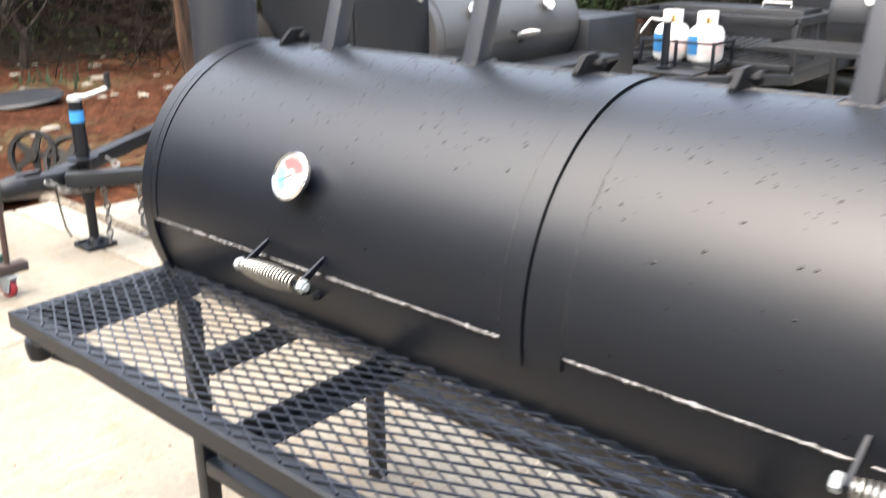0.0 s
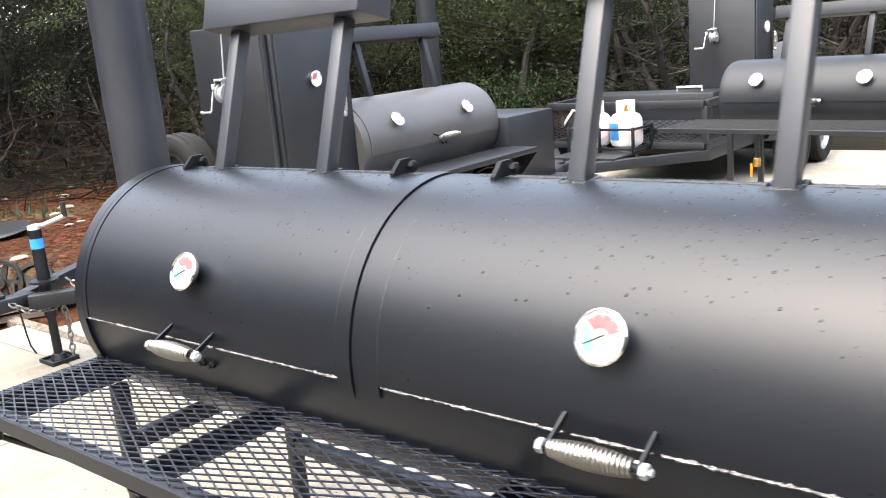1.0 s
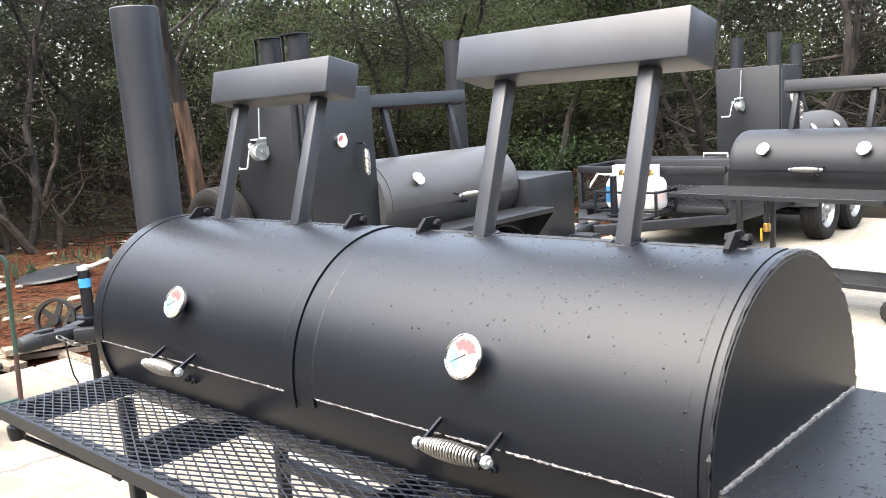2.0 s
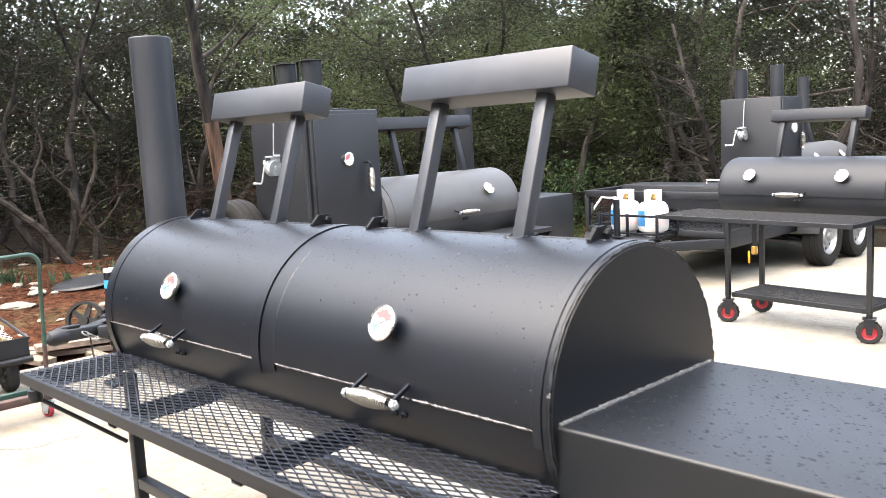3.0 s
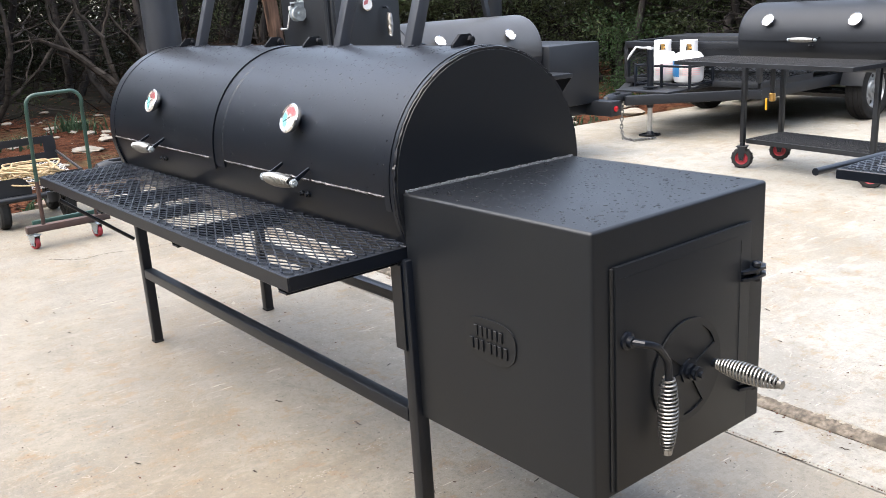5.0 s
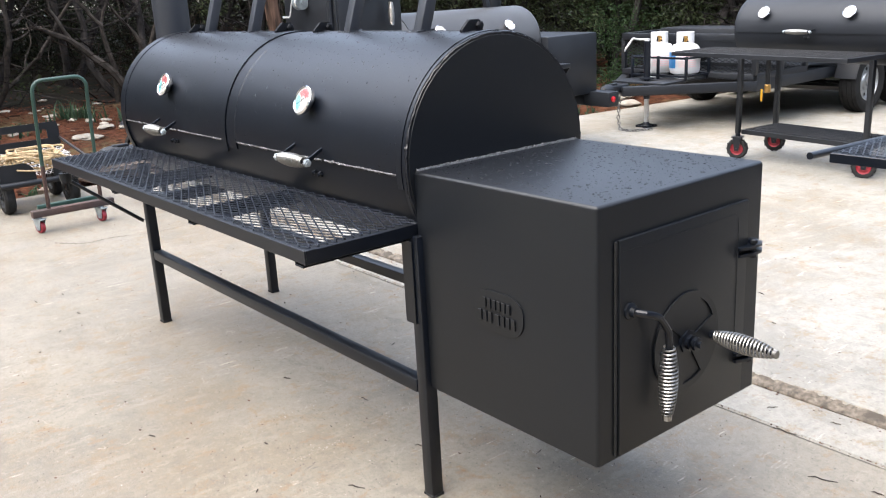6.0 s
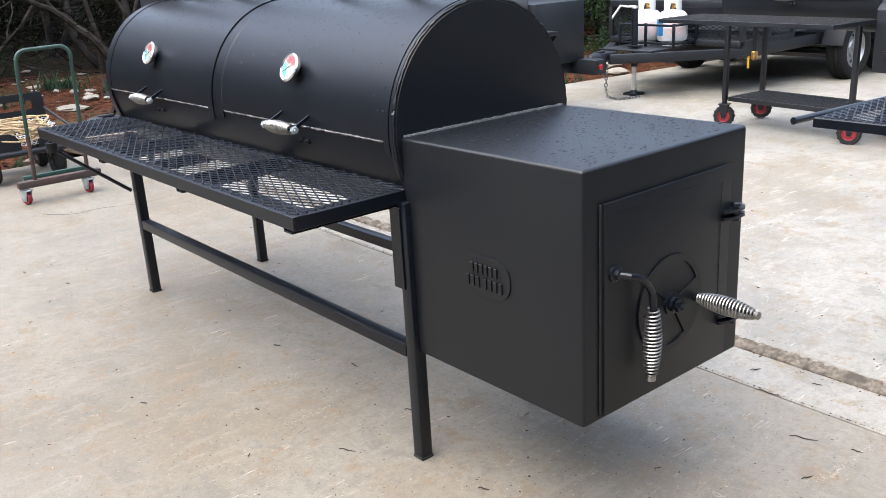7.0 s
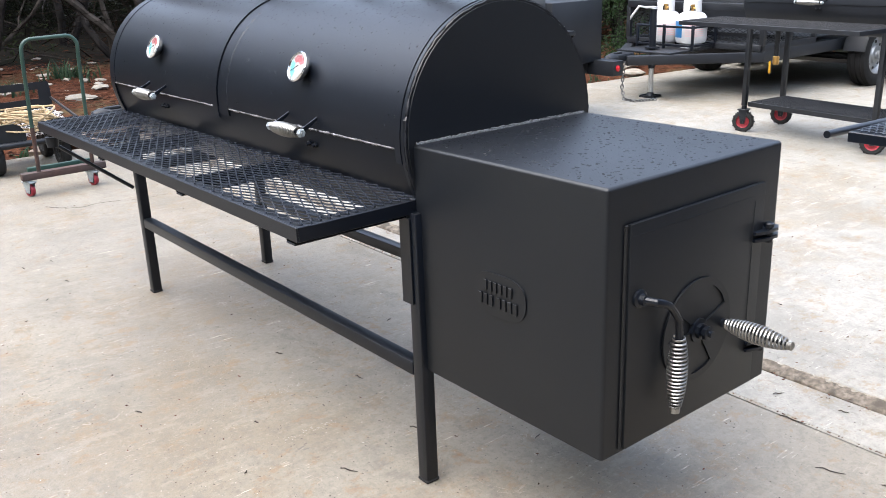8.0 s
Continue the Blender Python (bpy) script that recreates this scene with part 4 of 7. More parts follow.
shelf = angle_shelf(smoker, -1.580, 0.512, 0.770 - CY, 1.150 - CY, 0.822, face=0.037, w=0.0021, th=0.0028)
for bx in (-1.487, -0.86, -0.18, 0.470):
    bm = bmesh.new()
    box(bm, (bx - 0.020, 0.775 - CY, 0.772), (bx + 0.020, 1.15 - CY, 0.777), 0.001, None, 1)
    box(bm, (bx - 0.020, 0.775 - CY, 0.777), (bx - 0.015, 1.15 - CY, 0.8155), 0.001, None, 1)
    part("shelf_bearer", bm, PAINT, shelf)
bm = bmesh.new()
rod(bm, (-1.545, 0.80 - CY, 0.738), (-1.50, 1.09 - CY, 0.500), 0.008, 8)
lathe(bm, [(0, -0.02), (0.022, -0.02), (0.026, 0.0), (0.026, 0.022), (0, 0.022)], Matrix.Translation((-1.545, 0.805 - CY, 0.738)), 12, cap=False)
part("brace_rod", bm, PAINT, shelf)

# chimney and its smoke box on the far end
bm = bmesh.new()
box(bm, (-1.800, -0.125, 0.78), (-1.558, 0.135, 1.05), 0.008)
part("smoke_box", bm, PAINT, smoker)
bm = bmesh.new()
lathe(bm, [(0.072, 1.00), (0.079, 1.00), (0.079, 1.995), (0.0765, 1.998), (0.0725, 1.995), (0.0725, 1.00)], Matrix.Translation((-1.680, -0.004, 0)), 40, cap=False)
part("chimney", bm, PAINT_PIPE, smoker, "tall round black steel chimney pipe")
bm = bmesh.new()
rod(bm, (0.25, 0.0, 0.60), (0.25, 0.0, CZ - R + 0.02), 0.028, 12)
rod(bm, (0.25, 0.0, 0.605), (0.25, -0.09, 0.595), 0.012, 8)
part("drain_pipe", bm, PAINT, smoker)


# ---- wheels, tanks, chains ----
def caster(root, x, y, r, tyre_mat, hub_mat, fork_mat, width=0.045, top=0.05, turn=0.0, name="caster", lugs=0):
    """A swivel wheel under a leg: plate, fork, tyre, hub."""
    m = Matrix.Translation((x, y, 0)) @ Matrix.Rotation(radians(turn), 4, "Z")
    ax = m @ Matrix.Translation((0, 0, r)) @ Matrix.Rotation(radians(90), 4, "X")
    w = width / 2
    bm = bmesh.new()
    lathe(bm, [(r * 0.62, -w), (r * 0.9, -w), (r, -w * 0.55), (r, w * 0.55), (r * 0.9, w), (r * 0.62, w), (r * 0.58, 0), (r * 0.62, -w)], ax, 28, cap=False)
    for k in range(lugs):
        a = 2 * math.pi * k / lugs
        mm = ax @ Matrix.Rotation(a, 4, "Z") @ Matrix.Translation((r, 0, (w * 0.35 if k % 2 else -w * 0.35)))
        box(bm, (-0.006, -r * 0.07, -w * 0.5), (0.0035, r * 0.07, w * 0.5), 0.0015, mm, 1)
    t = part(name, bm, tyre_mat, root)
    bm = bmesh.new()
    lathe(bm, [(0, -w * 0.95), (r * 0.2, -w * 0.95), (r * 0.25, -w * 0.6), (r * 0.5, -w * 0.55), (r * 0.62, -w * 0.9), (r * 0.62, w * 0.9), (r * 0.5, w * 0.55), (r * 0.25, w * 0.6), (r * 0.2, w * 0.95), (0, w * 0.95)], ax, 20, cap=False)
    part("hub", bm, hub_mat, t)
    bm = bmesh.new()
    for s in (-1, 1):
        prism(bm, [(-0.016, r - 0.016), (0.016, r - 0.016), (0.035, 2 * r + 0.012), (-0.035, 2 * r + 0.012)], 0.004, m @ Matrix.Translation((0, s * (w + 0.005) + 0.002, 0)) @ Matrix.Rotation(radians(90), 4, "X"))
    box(bm, (-0.045, -w - 0.012, 2 * r + 0.010), (0.045, w + 0.012, 2 * r + 0.018), 0.002, m, 1)
    rod(bm, m @ Vector((0, -w - 0.014, r)), m @ Vector((0, w + 0.014, r)), 0.007, 8)
    lathe(bm, [(0, 2 * r + 0.018), (0.022, 2 * r + 0.018), (0.020, 2 * r + top), (0, 2 * r + top)], m, 12, cap=False)
    part("fork", bm, fork_mat, t)
    return t


def road_wheel(root, x, y, z, r, w=0.20, name="wheel", rim=None, tilt=0.0, face=1):
    """A trailer wheel, its axle along y, with treads, steel rim, holes and nuts."""
    ax = Matrix.Translation((x, y, z)) @ Matrix.Rotation(radians(tilt), 4, "Z") @ Matrix.Rotation(radians(90), 4, "X")
    h = w / 2
    bm = bmesh.new()
    prof = [(r * 0.60, -h * 0.75), (r * 0.72, -h * 0.98), (r * 0.88, -h), (r * 0.965, -h * 0.86), (r * 0.985, -h * 0.55), (r * 0.972, -h * 0.5), (r, -h * 0.45), (r, -h * 0.08), (r * 0.972, -h * 0.04)]
    prof += [(a, -b) for a, b in prof[::-1]]
    lathe(bm, prof + [prof[0]], ax, 48, cap=False)
    t = part(name, bm, TYRE, root, "black road tyre")
    bm = bmesh.new()
    for s in (1, -1):
        lathe(bm, [(r * 0.61, s * h * 0.78), (r * 0.585, s * h * 0.80), (r * 0.55, s * h * 0.45), (r * 0.50, s * h * 0.28), (r * 0.30, s * h * 0.42), (r * 0.27, s * h * 0.60), (r * 0.14, s * h * 0.62), (r * 0.12, s * h * 0.95), (0, s * h)], ax, 32, cap=False)
    rm = part("rim", bm, rim or RIM, t, "pale galvanised steel rim")
    # Black discs on the rim stand in for the shade inside its holes.
    for k in range(8):
        a = 2 * math.pi * k / 8
        bm = bmesh.new()
        lathe(bm, [(0, 0), (r * 0.055, 0), (r * 0.055, 0.004), (0, 0.004)], ax @ Matrix.Translation((r * 0.41 * math.cos(a), r * 0.41 * math.sin(a), (h * 0.345 if face > 0 else -h * 0.36 - 0.004))), 10, cap=False)
        part("rim_hole", bm, RUBBER, rm)
    return t


def chain(bm, pts, link=0.034, wire=0.0042):
    """Chain links along points."""
    pts = [Vector(p) for p in pts]
    total = sum((b - a).length for a, b in zip(pts, pts[1:]))
    n = max(2, int(total / (link * 0.74)))
    for i in range(n):
        d = total * (i + 0.5) / n
        s, j = 0.0, 0
        while j < len(pts) - 2 and s + (pts[j + 1] - pts[j]).length < d:
            s += (pts[j + 1] - pts[j]).length
            j += 1
        a, b = pts[j], pts[j + 1]
        t = (b - a).normalized()
        c = a + t * (d - s)
        u = t.orthogonal().normalized()
        if i % 2:
            u = t.cross(u)
        loop = []
        for q in range(10):
            an = 2 * math.pi * q / 10
            loop.append(c + t * (link * 0.5 * math.cos(an)) + u * (link * 0.30 * math.sin(an)))
        sweep(bm, loop, wire, 5, loop=True)


def propane_tank(m, label):
    t = thing("propane_tank", m, label, "gas tank", "gas tanks on the trailer tongue")
    bm = bmesh.new()
    r = 0.155
    lathe(bm, [(0, 0.03), (r * 0.6, 0.03), (r * 0.9, 0.05), (r, 0.09), (r, 0.175), (r * 1.004, 0.178), (r * 1.004, 0.186), (r, 0.19), (r, 0.255), (r * 0.94, 0.30), (r * 0.76, 0.335), (r * 0.45, 0.352), (0.03, 0.358), (0, 0.358)], Matrix(), 40, cap=False)
    b = part("bottle", bm, WHITE, t)
    bm = bmesh.new()
    lathe(bm, [(0.098, 0), (0.102, 0), (0.108, 0.045), (0.104, 0.045), (0.098, 0)], Matrix(), 28, cap=False)
    part("foot_ring", bm, WHITE, t)
    bm = bmesh.new()
    n = 36
    ring = []
    for k in range(n):
        a = 2 * math.pi * k / n
        am = math.degrees(a)
        lo = 0.335 if not (88 < am < 128 or 264 < am < 306) else 0.425
        ring.append([bm.verts.new((rr * math.cos(a), rr * math.sin(a), z)) for rr, z in ((0.085, lo), (0.089, lo), (0.089, 0.462), (0.085, 0.462))])
    for k in range(n):
        r0, r1 = ring[k], ring[(k + 1) % n]
        for i in range(4):
            bm.faces.new((r0[i], r1[i], r1[(i + 1) % 4], r0[(i + 1) % 4]))
    part("collar", bm, WHITE, t, smooth=20)
    bm = bmesh.new()
    rod(bm, (0, 0, 0.35), (0, 0, 0.405), 0.014, 10)
    lathe(bm, [(0, 0.405), (0.022, 0.405), (0.022, 0.420), (0, 0.422)], Matrix(), 12, cap=False)
    rod(bm, (0, 0, 0.385), (0.045, 0.0, 0.385), 0.012, 8)
    part("valve", bm, BRASS, t)
    for a0, a1, z0, z1, mt, nm in ((-165, -112, 0.105, 0.265, BLUE, "blue_label"), (-100, -30, 0.12, 0.24, PINK, "printed_label")):
        bm = bmesh.new()
        if nm == "blue_label":
            pts = [(a0 + (a1 - a0) * i / 8, z) for z in (z0, z1) for i in range(9)]
            vs = [bm.verts.new(((r + 0.0015) * math.cos(radians(a)), (r + 0.0015) * math.sin(radians(a)), z)) for a, z in pts]
            for i in range(8):
                bm.faces.new((vs[i], vs[i + 1], vs[10 + i], vs[9 + i]))
        else:
            for row in range(6):
                zz = z0 + (z1 - z0) * row / 6
                vs = [bm.verts.new(((r + 0.0015) * math.cos(radians(a)), (r + 0.0015) * math.sin(radians(a)), z)) for z in (zz, zz + 0.008) for a in [a0 + (a1 - a0) * i / 8 for i in range(9)]]
                for i in range(8):
                    bm.faces.new((vs[i], vs[i + 1], vs[10 + i], vs[9 + i]))
        part(nm, bm, mt, b, smooth=0)
    return t


def winch(root, x, y, z, cable_top, size=1.0):
    """A hand winch: bracket, drum, gear, crank, and its cable upwards. Fixed on a face that looks along -x."""
    m = Matrix.Translation((x, y, z)) @ Matrix.Scale(size, 4)
    bm = bmesh.new()
    for s in (-0.026, 0.046):
        prism(bm, [(-0.085, -0.030), (0, -0.012), (0, 0.075), (-0.085, 0.062)], 0.004, m @ Matrix.Translation((0, s, 0)) @ Matrix.Rotation(radians(90), 4, "X"))
    box(bm, (-0.006, -0.03, -0.015), (0.0, 0.05, 0.080), 0.002, m, 1)
    box(bm, (-0.088, -0.034, 0.058), (0.0, 0.05, 0.072), 0.002, m, 1)
    w = part("winch", bm, ZINC, root, "zinc plated hand winch")
    ay = m @ Matrix.Rotation(radians(90), 4, "X")
    bm = bmesh.new()
    lathe(bm, [(0, -0.020), (0.062, -0.020), (0.064, -0.016), (0.064, -0.010), (0.056, -0.008), (0.040, -0.007), (0.040, 0.038), (0.056, 0.039), (0.062, 0.042), (0.062, 0.048), (0.054, 0.050), (0.040, 0.046), (0.014, 0.046), (0.014, 0.060), (0, 0.060)], ay @ Matrix.Translation((-0.055, -0.022, 0)), 28, cap=False)
    part("winch_drum", bm, ZINC, w)
    bm = bmesh.new()
    for k in range(7):
        sweep(bm, [ay @ Vector((-0.055 + 0.044 * math.cos(q * math.pi / 10), -0.022 + 0.044 * math.sin(q * math.pi / 10), -0.003 + 0.006 * k)) for q in range(20)], 0.004, 5, loop=True)
    part("wound_cable", bm, ALU, w)
    bm = bmesh.new()
    box(bm, (-0.092, 0.050, 0.004), (-0.052, 0.078, 0.040), 0.003, m, 1)
    sweep(bm, [m @ Vector(p) for p in ((-0.072, 0.064, 0.02), (-0.080, 0.082, -0.02), (-0.100, 0.094, -0.13), (-0.104, 0.105, -0.142), (-0.104, 0.185, -0.142))], 0.0065, 8)
    part("crank", bm, ALU, w)
    bm = bmesh.new()
    rod(bm, m @ Vector((-0.104, 0.185, -0.142)), m @ Vector((-0.104, 0.200, -0.142)), 0.010, 10)
    part("crank_tip", bm, ZINC, w)
    bm = bmesh.new()
    rod(bm, m @ Vector((-0.05, -0.01, 0.03)), Vector((x - 0.02, y - 0.015, cable_top)), 0.005, 6)
    part("cable", bm, ZINC, w)
    return w


def trailer_jack(root, x, y, ztop, zbeam, crank_to, tape=False, leg_mat=None, zf=0.0):
    bm = bmesh.new()
    rod(bm, (x, y, zbeam - 0.14), (x, y, ztop), 0.034, 16)
    lathe(bm, [(0.034, zbeam + 0.06), (0.075, zbeam + 0.06), (0.075, zbeam + 0.072), (0.034, zbeam + 0.075)], Matrix.Translation((x, y, 0)), 20, cap=False)
    j = part("jack", bm, PAINT, root, "black tongue jack with a grey crank")
    bm = bmesh.new()
    rod(bm, (x, y, zf + 0.008), (x, y, zbeam - 0.10), 0.025, 12)
    part("inner_leg", bm, leg_mat or PAINT, j)
    bm = bmesh.new()
    box(bm, (x - 0.080, y - 0.080, zf), (x + 0.080, y + 0.080, zf + 0.012), 0.004)
    for sx, sy in ((1, 0), (-1, 0), (0, 1), (0, -1)):
        box(bm, (x + sx * 0.074 - 0.006 - abs(sy) * 0.068, y + sy * 0.074 - 0.006 - abs(sx) * 0.068, zf + 0.012), (x + sx * 0.074 + 0.006 + abs(sy) * 0.068, y + sy * 0.074 + 0.006 + abs(sx) * 0.068, zf + 0.024), 0.002, None, 1)
    lathe(bm, [(0.0255, zf + 0.05), (0.034, zf + 0.045), (0.046, zf + 0.012), (0.0255, zf + 0.012)], Matrix.Translation((x, y, 0)), 14, cap=False)
    part("jack_foot", bm, PAINT, j)
    bm = bmesh.new()
    c = Vector(crank_to)
    lathe(bm, [(0, ztop), (0.036, ztop), (0.034, ztop + 0.022), (0, ztop + 0.026)], Matrix.Translation((x, y, 0)), 14, cap=False)
    sweep(bm, [(x, y, ztop + 0.018), (x + (c.x - x) * 0.3, y + (c.y - y) * 0.3, ztop + 0.016), (x + (c.x - x) * 0.6, y + (c.y - y) * 0.6, ztop + 0.030), (c.x, c.y, c.z)], 0.012, 8)
    part("crank_arm", bm, ALU, j)
    bm = bmesh.new()
    rod(bm, (c.x, c.y, c.z - 0.005), (c.x, c.y, c.z + 0.075), 0.014, 10)
    part("crank_grip", bm, RUBBER, j)
    if tape:
        bm = bmesh.new()
        lathe(bm, [(0.0345, ztop - 0.105), (0.0352, ztop - 0.105), (0.0352, ztop - 0.050), (0.0345, ztop - 0.050)], Matrix.Translation((x, y, 0)), 16, cap=False)
        part("tape_band", bm, TAPE, j, "blue tape wrapped round the jack")
    return j


def coupler(root, x, y, z):
    """A ball coupler that points along -x."""
    bm = bmesh.new()
    box(bm, (x + 0.02, y - 0.045, z - 0.03), (x + 0.30, y + 0.045, z + 0.045), 0.012)
    sweep(bm, [(x + 0.06, y, z + 0.005), (x + 0.02, y, z + 0.008), (x - 0.04, y, z - 0.002), (x - 0.065, y, z - 0.012)], [0.052, 0.055, 0.050, 0.026], 14)
    box(bm, (x + 0.03, y - 0.018, z + 0.045), (x + 0.15, y + 0.018, z + 0.065), 0.006)
    part("coupler", bm, PAINT_OLD, root)


def square_frame(root, name, pts, w, paint, close=False):
    for a, b in zip(pts, pts[1:] + ([pts[0]] if close else [])):
        bm = bmesh.new()
        d = (Vector(b) - Vector(a)).normalized()
        tube_square(bm, Vector(a), Vector(b), w, (0, 0, 1) if abs(d.z) < 0.9 else (1, 0, 0), bevel=0.003)
        part(name, bm, paint, root)


# ---- smoker trailer behind, its tongue to the front ----
GB = gz(0, 4.4)
rigb = thing("smoker_trailer", Matrix.Translation((-3.47, 4.335, GB)) @ Matrix.Rotation(radians(90), 4, "Z"), "black smoker trailer with tall warming cabinet, drum and firebox", "trailer")
hB = -GB
chamber(rigb, -0.46, 0.985, 0.292, 0.94 + hB, [(-0.40, 0.955)], PAINT_SKYLIT, False, -9, 95)
for gx in (-0.125, 0.615):
    thermometer(rigb, gx, 0.297, 0.94 + hB, 28, plain=True, size=0.05)
lid_handle(rigb, 0.21, 0.39, 0.297, 0.935 + hB, fine=False)
counterweight(rigb, -0.30, 0.80, (-0.06, 0.63), 1.225 + hB, 1.585 + hB, w=0.045, depth=0.10, height=0.095, back=0.09, paint=PAINT_GREY)
bm = bmesh.new()
box(bm, (0.985, -0.365, 0.43 + hB), (1.615, 0.305, 0.970 + hB), 0.012)
part("firebox", bm, PAINT_OLD, rigb)
bm = bmesh.new()
box(bm, (-0.46, -0.600, 0.715 + hB), (1.02, -0.288, 0.752 + hB), 0.004)
part("shelf", bm, PAINT_OLD, rigb)
bm = bmesh.new()
prism(bm, [(-0.60, 0.715), (-0.29, 0.715), (-0.29, 0.43), (-0.36, 0.43)], 0.010, Matrix.Translation((1.0, 0, hB)) @ Matrix(((0, 0, 1), (1, 0, 0), (0, 1, 0))).to_4x4())
part("shelf_bracket", bm, PAINT_OLD, rigb)
bm = bmesh.new()
prism(bm, [(-0.59, 0.715), (-0.29, 0.715), (-0.29, 0.45)], 0.010, Matrix.Translation((0.25, 0, hB)) @ Matrix(((0, 0, 1), (1, 0, 0), (0, 1, 0))).to_4x4())
part("shelf_bracket", bm, PAINT_OLD, rigb)
bm = bmesh.new()
box(bm, (-1.035, -0.215, 0.50 + hB), (-0.445, 0.52, 1.742 + hB), 0.008)
cab = part("warming_cabinet", bm, PAINT_OLD, rigb, "tall dark grey steel cabinet with a door")
bm = bmesh.new()
box(bm, (-1.020, -0.229, 0.53 + hB), (-0.460, -0.2155, 1.715 + hB), 0.003)
part("cabinet_door", bm, PAINT_OLD, cab)
bm = bmesh.new()
box(bm, (-0.66, 0.05, 1.742 + hB), (-0.50, 0.30, 1.765 + hB), 0.004)
part("vent_cap", bm, PAINT_GREY, cab)
m = Matrix.Translation((-0.752, -0.229, 1.405 + hB)) @ Matrix.Rotation(radians(90), 4, "X")
bm = bmesh.new()
lathe(bm, [(0, 0), (0.038, 0), (0.046, 0.012), (0.046, 0.02), (0.041, 0.022), (0.040, 0.018), (0, 0.018)], m, 28, cap=False)
part("cabinet_thermometer", bm, CHROME, cab)
bm = bmesh.new()
lathe(bm, [(0, 0.0182), (0.039, 0.0182), (0.039, 0.0192), (0, 0.0192)], m, 24, cap=False)
part("dial", bm, WHITE, cab)
bm = bmesh.new()
prism(bm, [(0.032 * math.cos(radians(a)), 0.032 * math.sin(radians(a))) for a in range(70, 200, 10)] + [(0, 0)], 0.0006, m @ Matrix.Translation((0, 0, 0.0193)))
part("red_zone", bm, DIAL_RED, cab, smooth=0)
bm = bmesh.new()
sweep(bm, [(-0.60, -0.229, 1.375 + hB), (-0.60, -0.275, 1.375 + hB), (-0.592, -0.285, 1.36 + hB), (-0.59, -0.285, 1.17 + hB)], 0.008, 8)
part("cabinet_handle", bm, PAINT, cab)
bm = bmesh.new()
coil(bm, (-0.59, -0.285, 1.335 + hB), (-0.59, -0.285, 1.17 + hB), 0.020, 0.012, 20, 0.0048, 10, 5)
part("coil", bm, COIL, cab, "pale wire coil grip")
winch(rigb, -1.035, 0.20, 1.385 + hB, 1.742 + hB, 0.9)
bm = bmesh.new()
rod(bm, (-1.050, -0.165, 0.55 + hB), (-1.050, -0.165, 1.74 + hB), 0.022, 10)
part("corner_pipe", bm, PAINT_GREY, rigb)
for yy, tz in ((0.42, 2.10), (0.12, 2.10)):
    bm = bmesh.new()
    lathe(bm, [(0.066, 1.70 + hB), (0.073, 1.70 + hB), (0.073, tz + hB), (0.067, tz + hB), (0.067, 1.70 + hB)], Matrix.Translation((-0.75, yy, 0)), 24, cap=False)
    st = part("vent_pipe", bm, PAINT_GREY, rigb)
    bm = bmesh.new()
    box(bm, (-0.82, yy + 0.082, 1.73 + hB), (-0.80, yy + 0.094, tz + 0.01 + hB), 0.002)
    box(bm, (-0.84, yy - 0.08, tz + 0.003 + hB), (-0.68, yy + 0.094, tz + 0.008 + hB), 0.001, None, 1)
    part("rain_flap", bm, PAINT_OLD, st)
bm = bmesh.new()
lathe(bm, [(0.068, 1.1 + hB), (0.076, 1.1 + hB), (0.076, 2.09 + hB), (0.069, 2.09 + hB), (0.069, 1.1 + hB)], Matrix.Translation((0.985, 0.32, 0)), 24, cap=False)
part("chimney", bm, PAINT_OLD, rigb)
bm = bmesh.new()
box(bm, (0.90, 0.16, 0.90 + hB), (1.06, 0.44, 1.12 + hB), 0.006)
part("smoke_box", bm, PAINT_OLD, rigb)
for yy in (-0.26, 1.42):
    bm = bmesh.new()
    box(bm, (-1.10, yy - 0.03, 0.33 + hB), (1.62, yy + 0.03, 0.43 + hB), 0.006)
    part("frame_rail", bm, PAINT_OLD, rigb)
for xx in (-1.10, 0.0, 0.8):
    bm = bmesh.new()
    box(bm, (xx, -0.23, 0.35 + hB), (xx + 0.06, 1.39, 0.42 + hB), 0.005)
    part("cross_member", bm, PAINT_OLD, rigb)
bm = bmesh.new()
box(bm, (1.52, -0.585, 0.32 + hB), (1.66, 1.75, 0.45 + hB), 0.006)
part("bumper", bm, PAINT_OLD, rigb)
bm = bmesh.new()
lathe(bm, [(0, 0), (0.026, 0), (0.026, 0.010), (0.015, 0.016), (0, 0.017)], Matrix.Translation((1.58, -0.585, 0.385 + hB)) @ Matrix.Rotation(radians(90), 4, "X"), 16, cap=False)
part("tail_light", bm, REDLENS, rigb, "round red tail light")
bm = bmesh.new()
box(bm, (-1.05, -0.22, 0.425 + hB), (1.5, 1.37, 0.437 + hB), 0.002)
part("deck", bm, PAINT_OLD, rigb)
for yy in (-0.24, 1.40):
    bm = bmesh.new()
    tube_square(bm, (-1.10, yy, 0.38 + hB), (-2.29, 0.58 + (0.05 if yy > 0 else -0.05), 0.385 + hB), 0.075, (0, 0, 1))
    part("tongue_beam", bm, PAINT_OLD, rigb)
coupler(rigb, -2.54, 0.58, 0.385 + hB)
road_wheel(rigb, 0.42, -0.43, 0.33, 0.33)
road_wheel(rigb, 0.42, 1.59, 0.33, 0.33)
bm = bmesh.new()
shell(bm, -0.56, -0.32, 0.375, 0.006, 5, 175, 0.0, 20)
bmesh.ops.transform(bm, verts=bm.verts[:], matrix=Matrix.Translation((0.42, 0, 0.33)) @ Matrix.Rotation(radians(90), 4, "Z"))
part("mudguard", bm, PAINT_OLD, rigb)
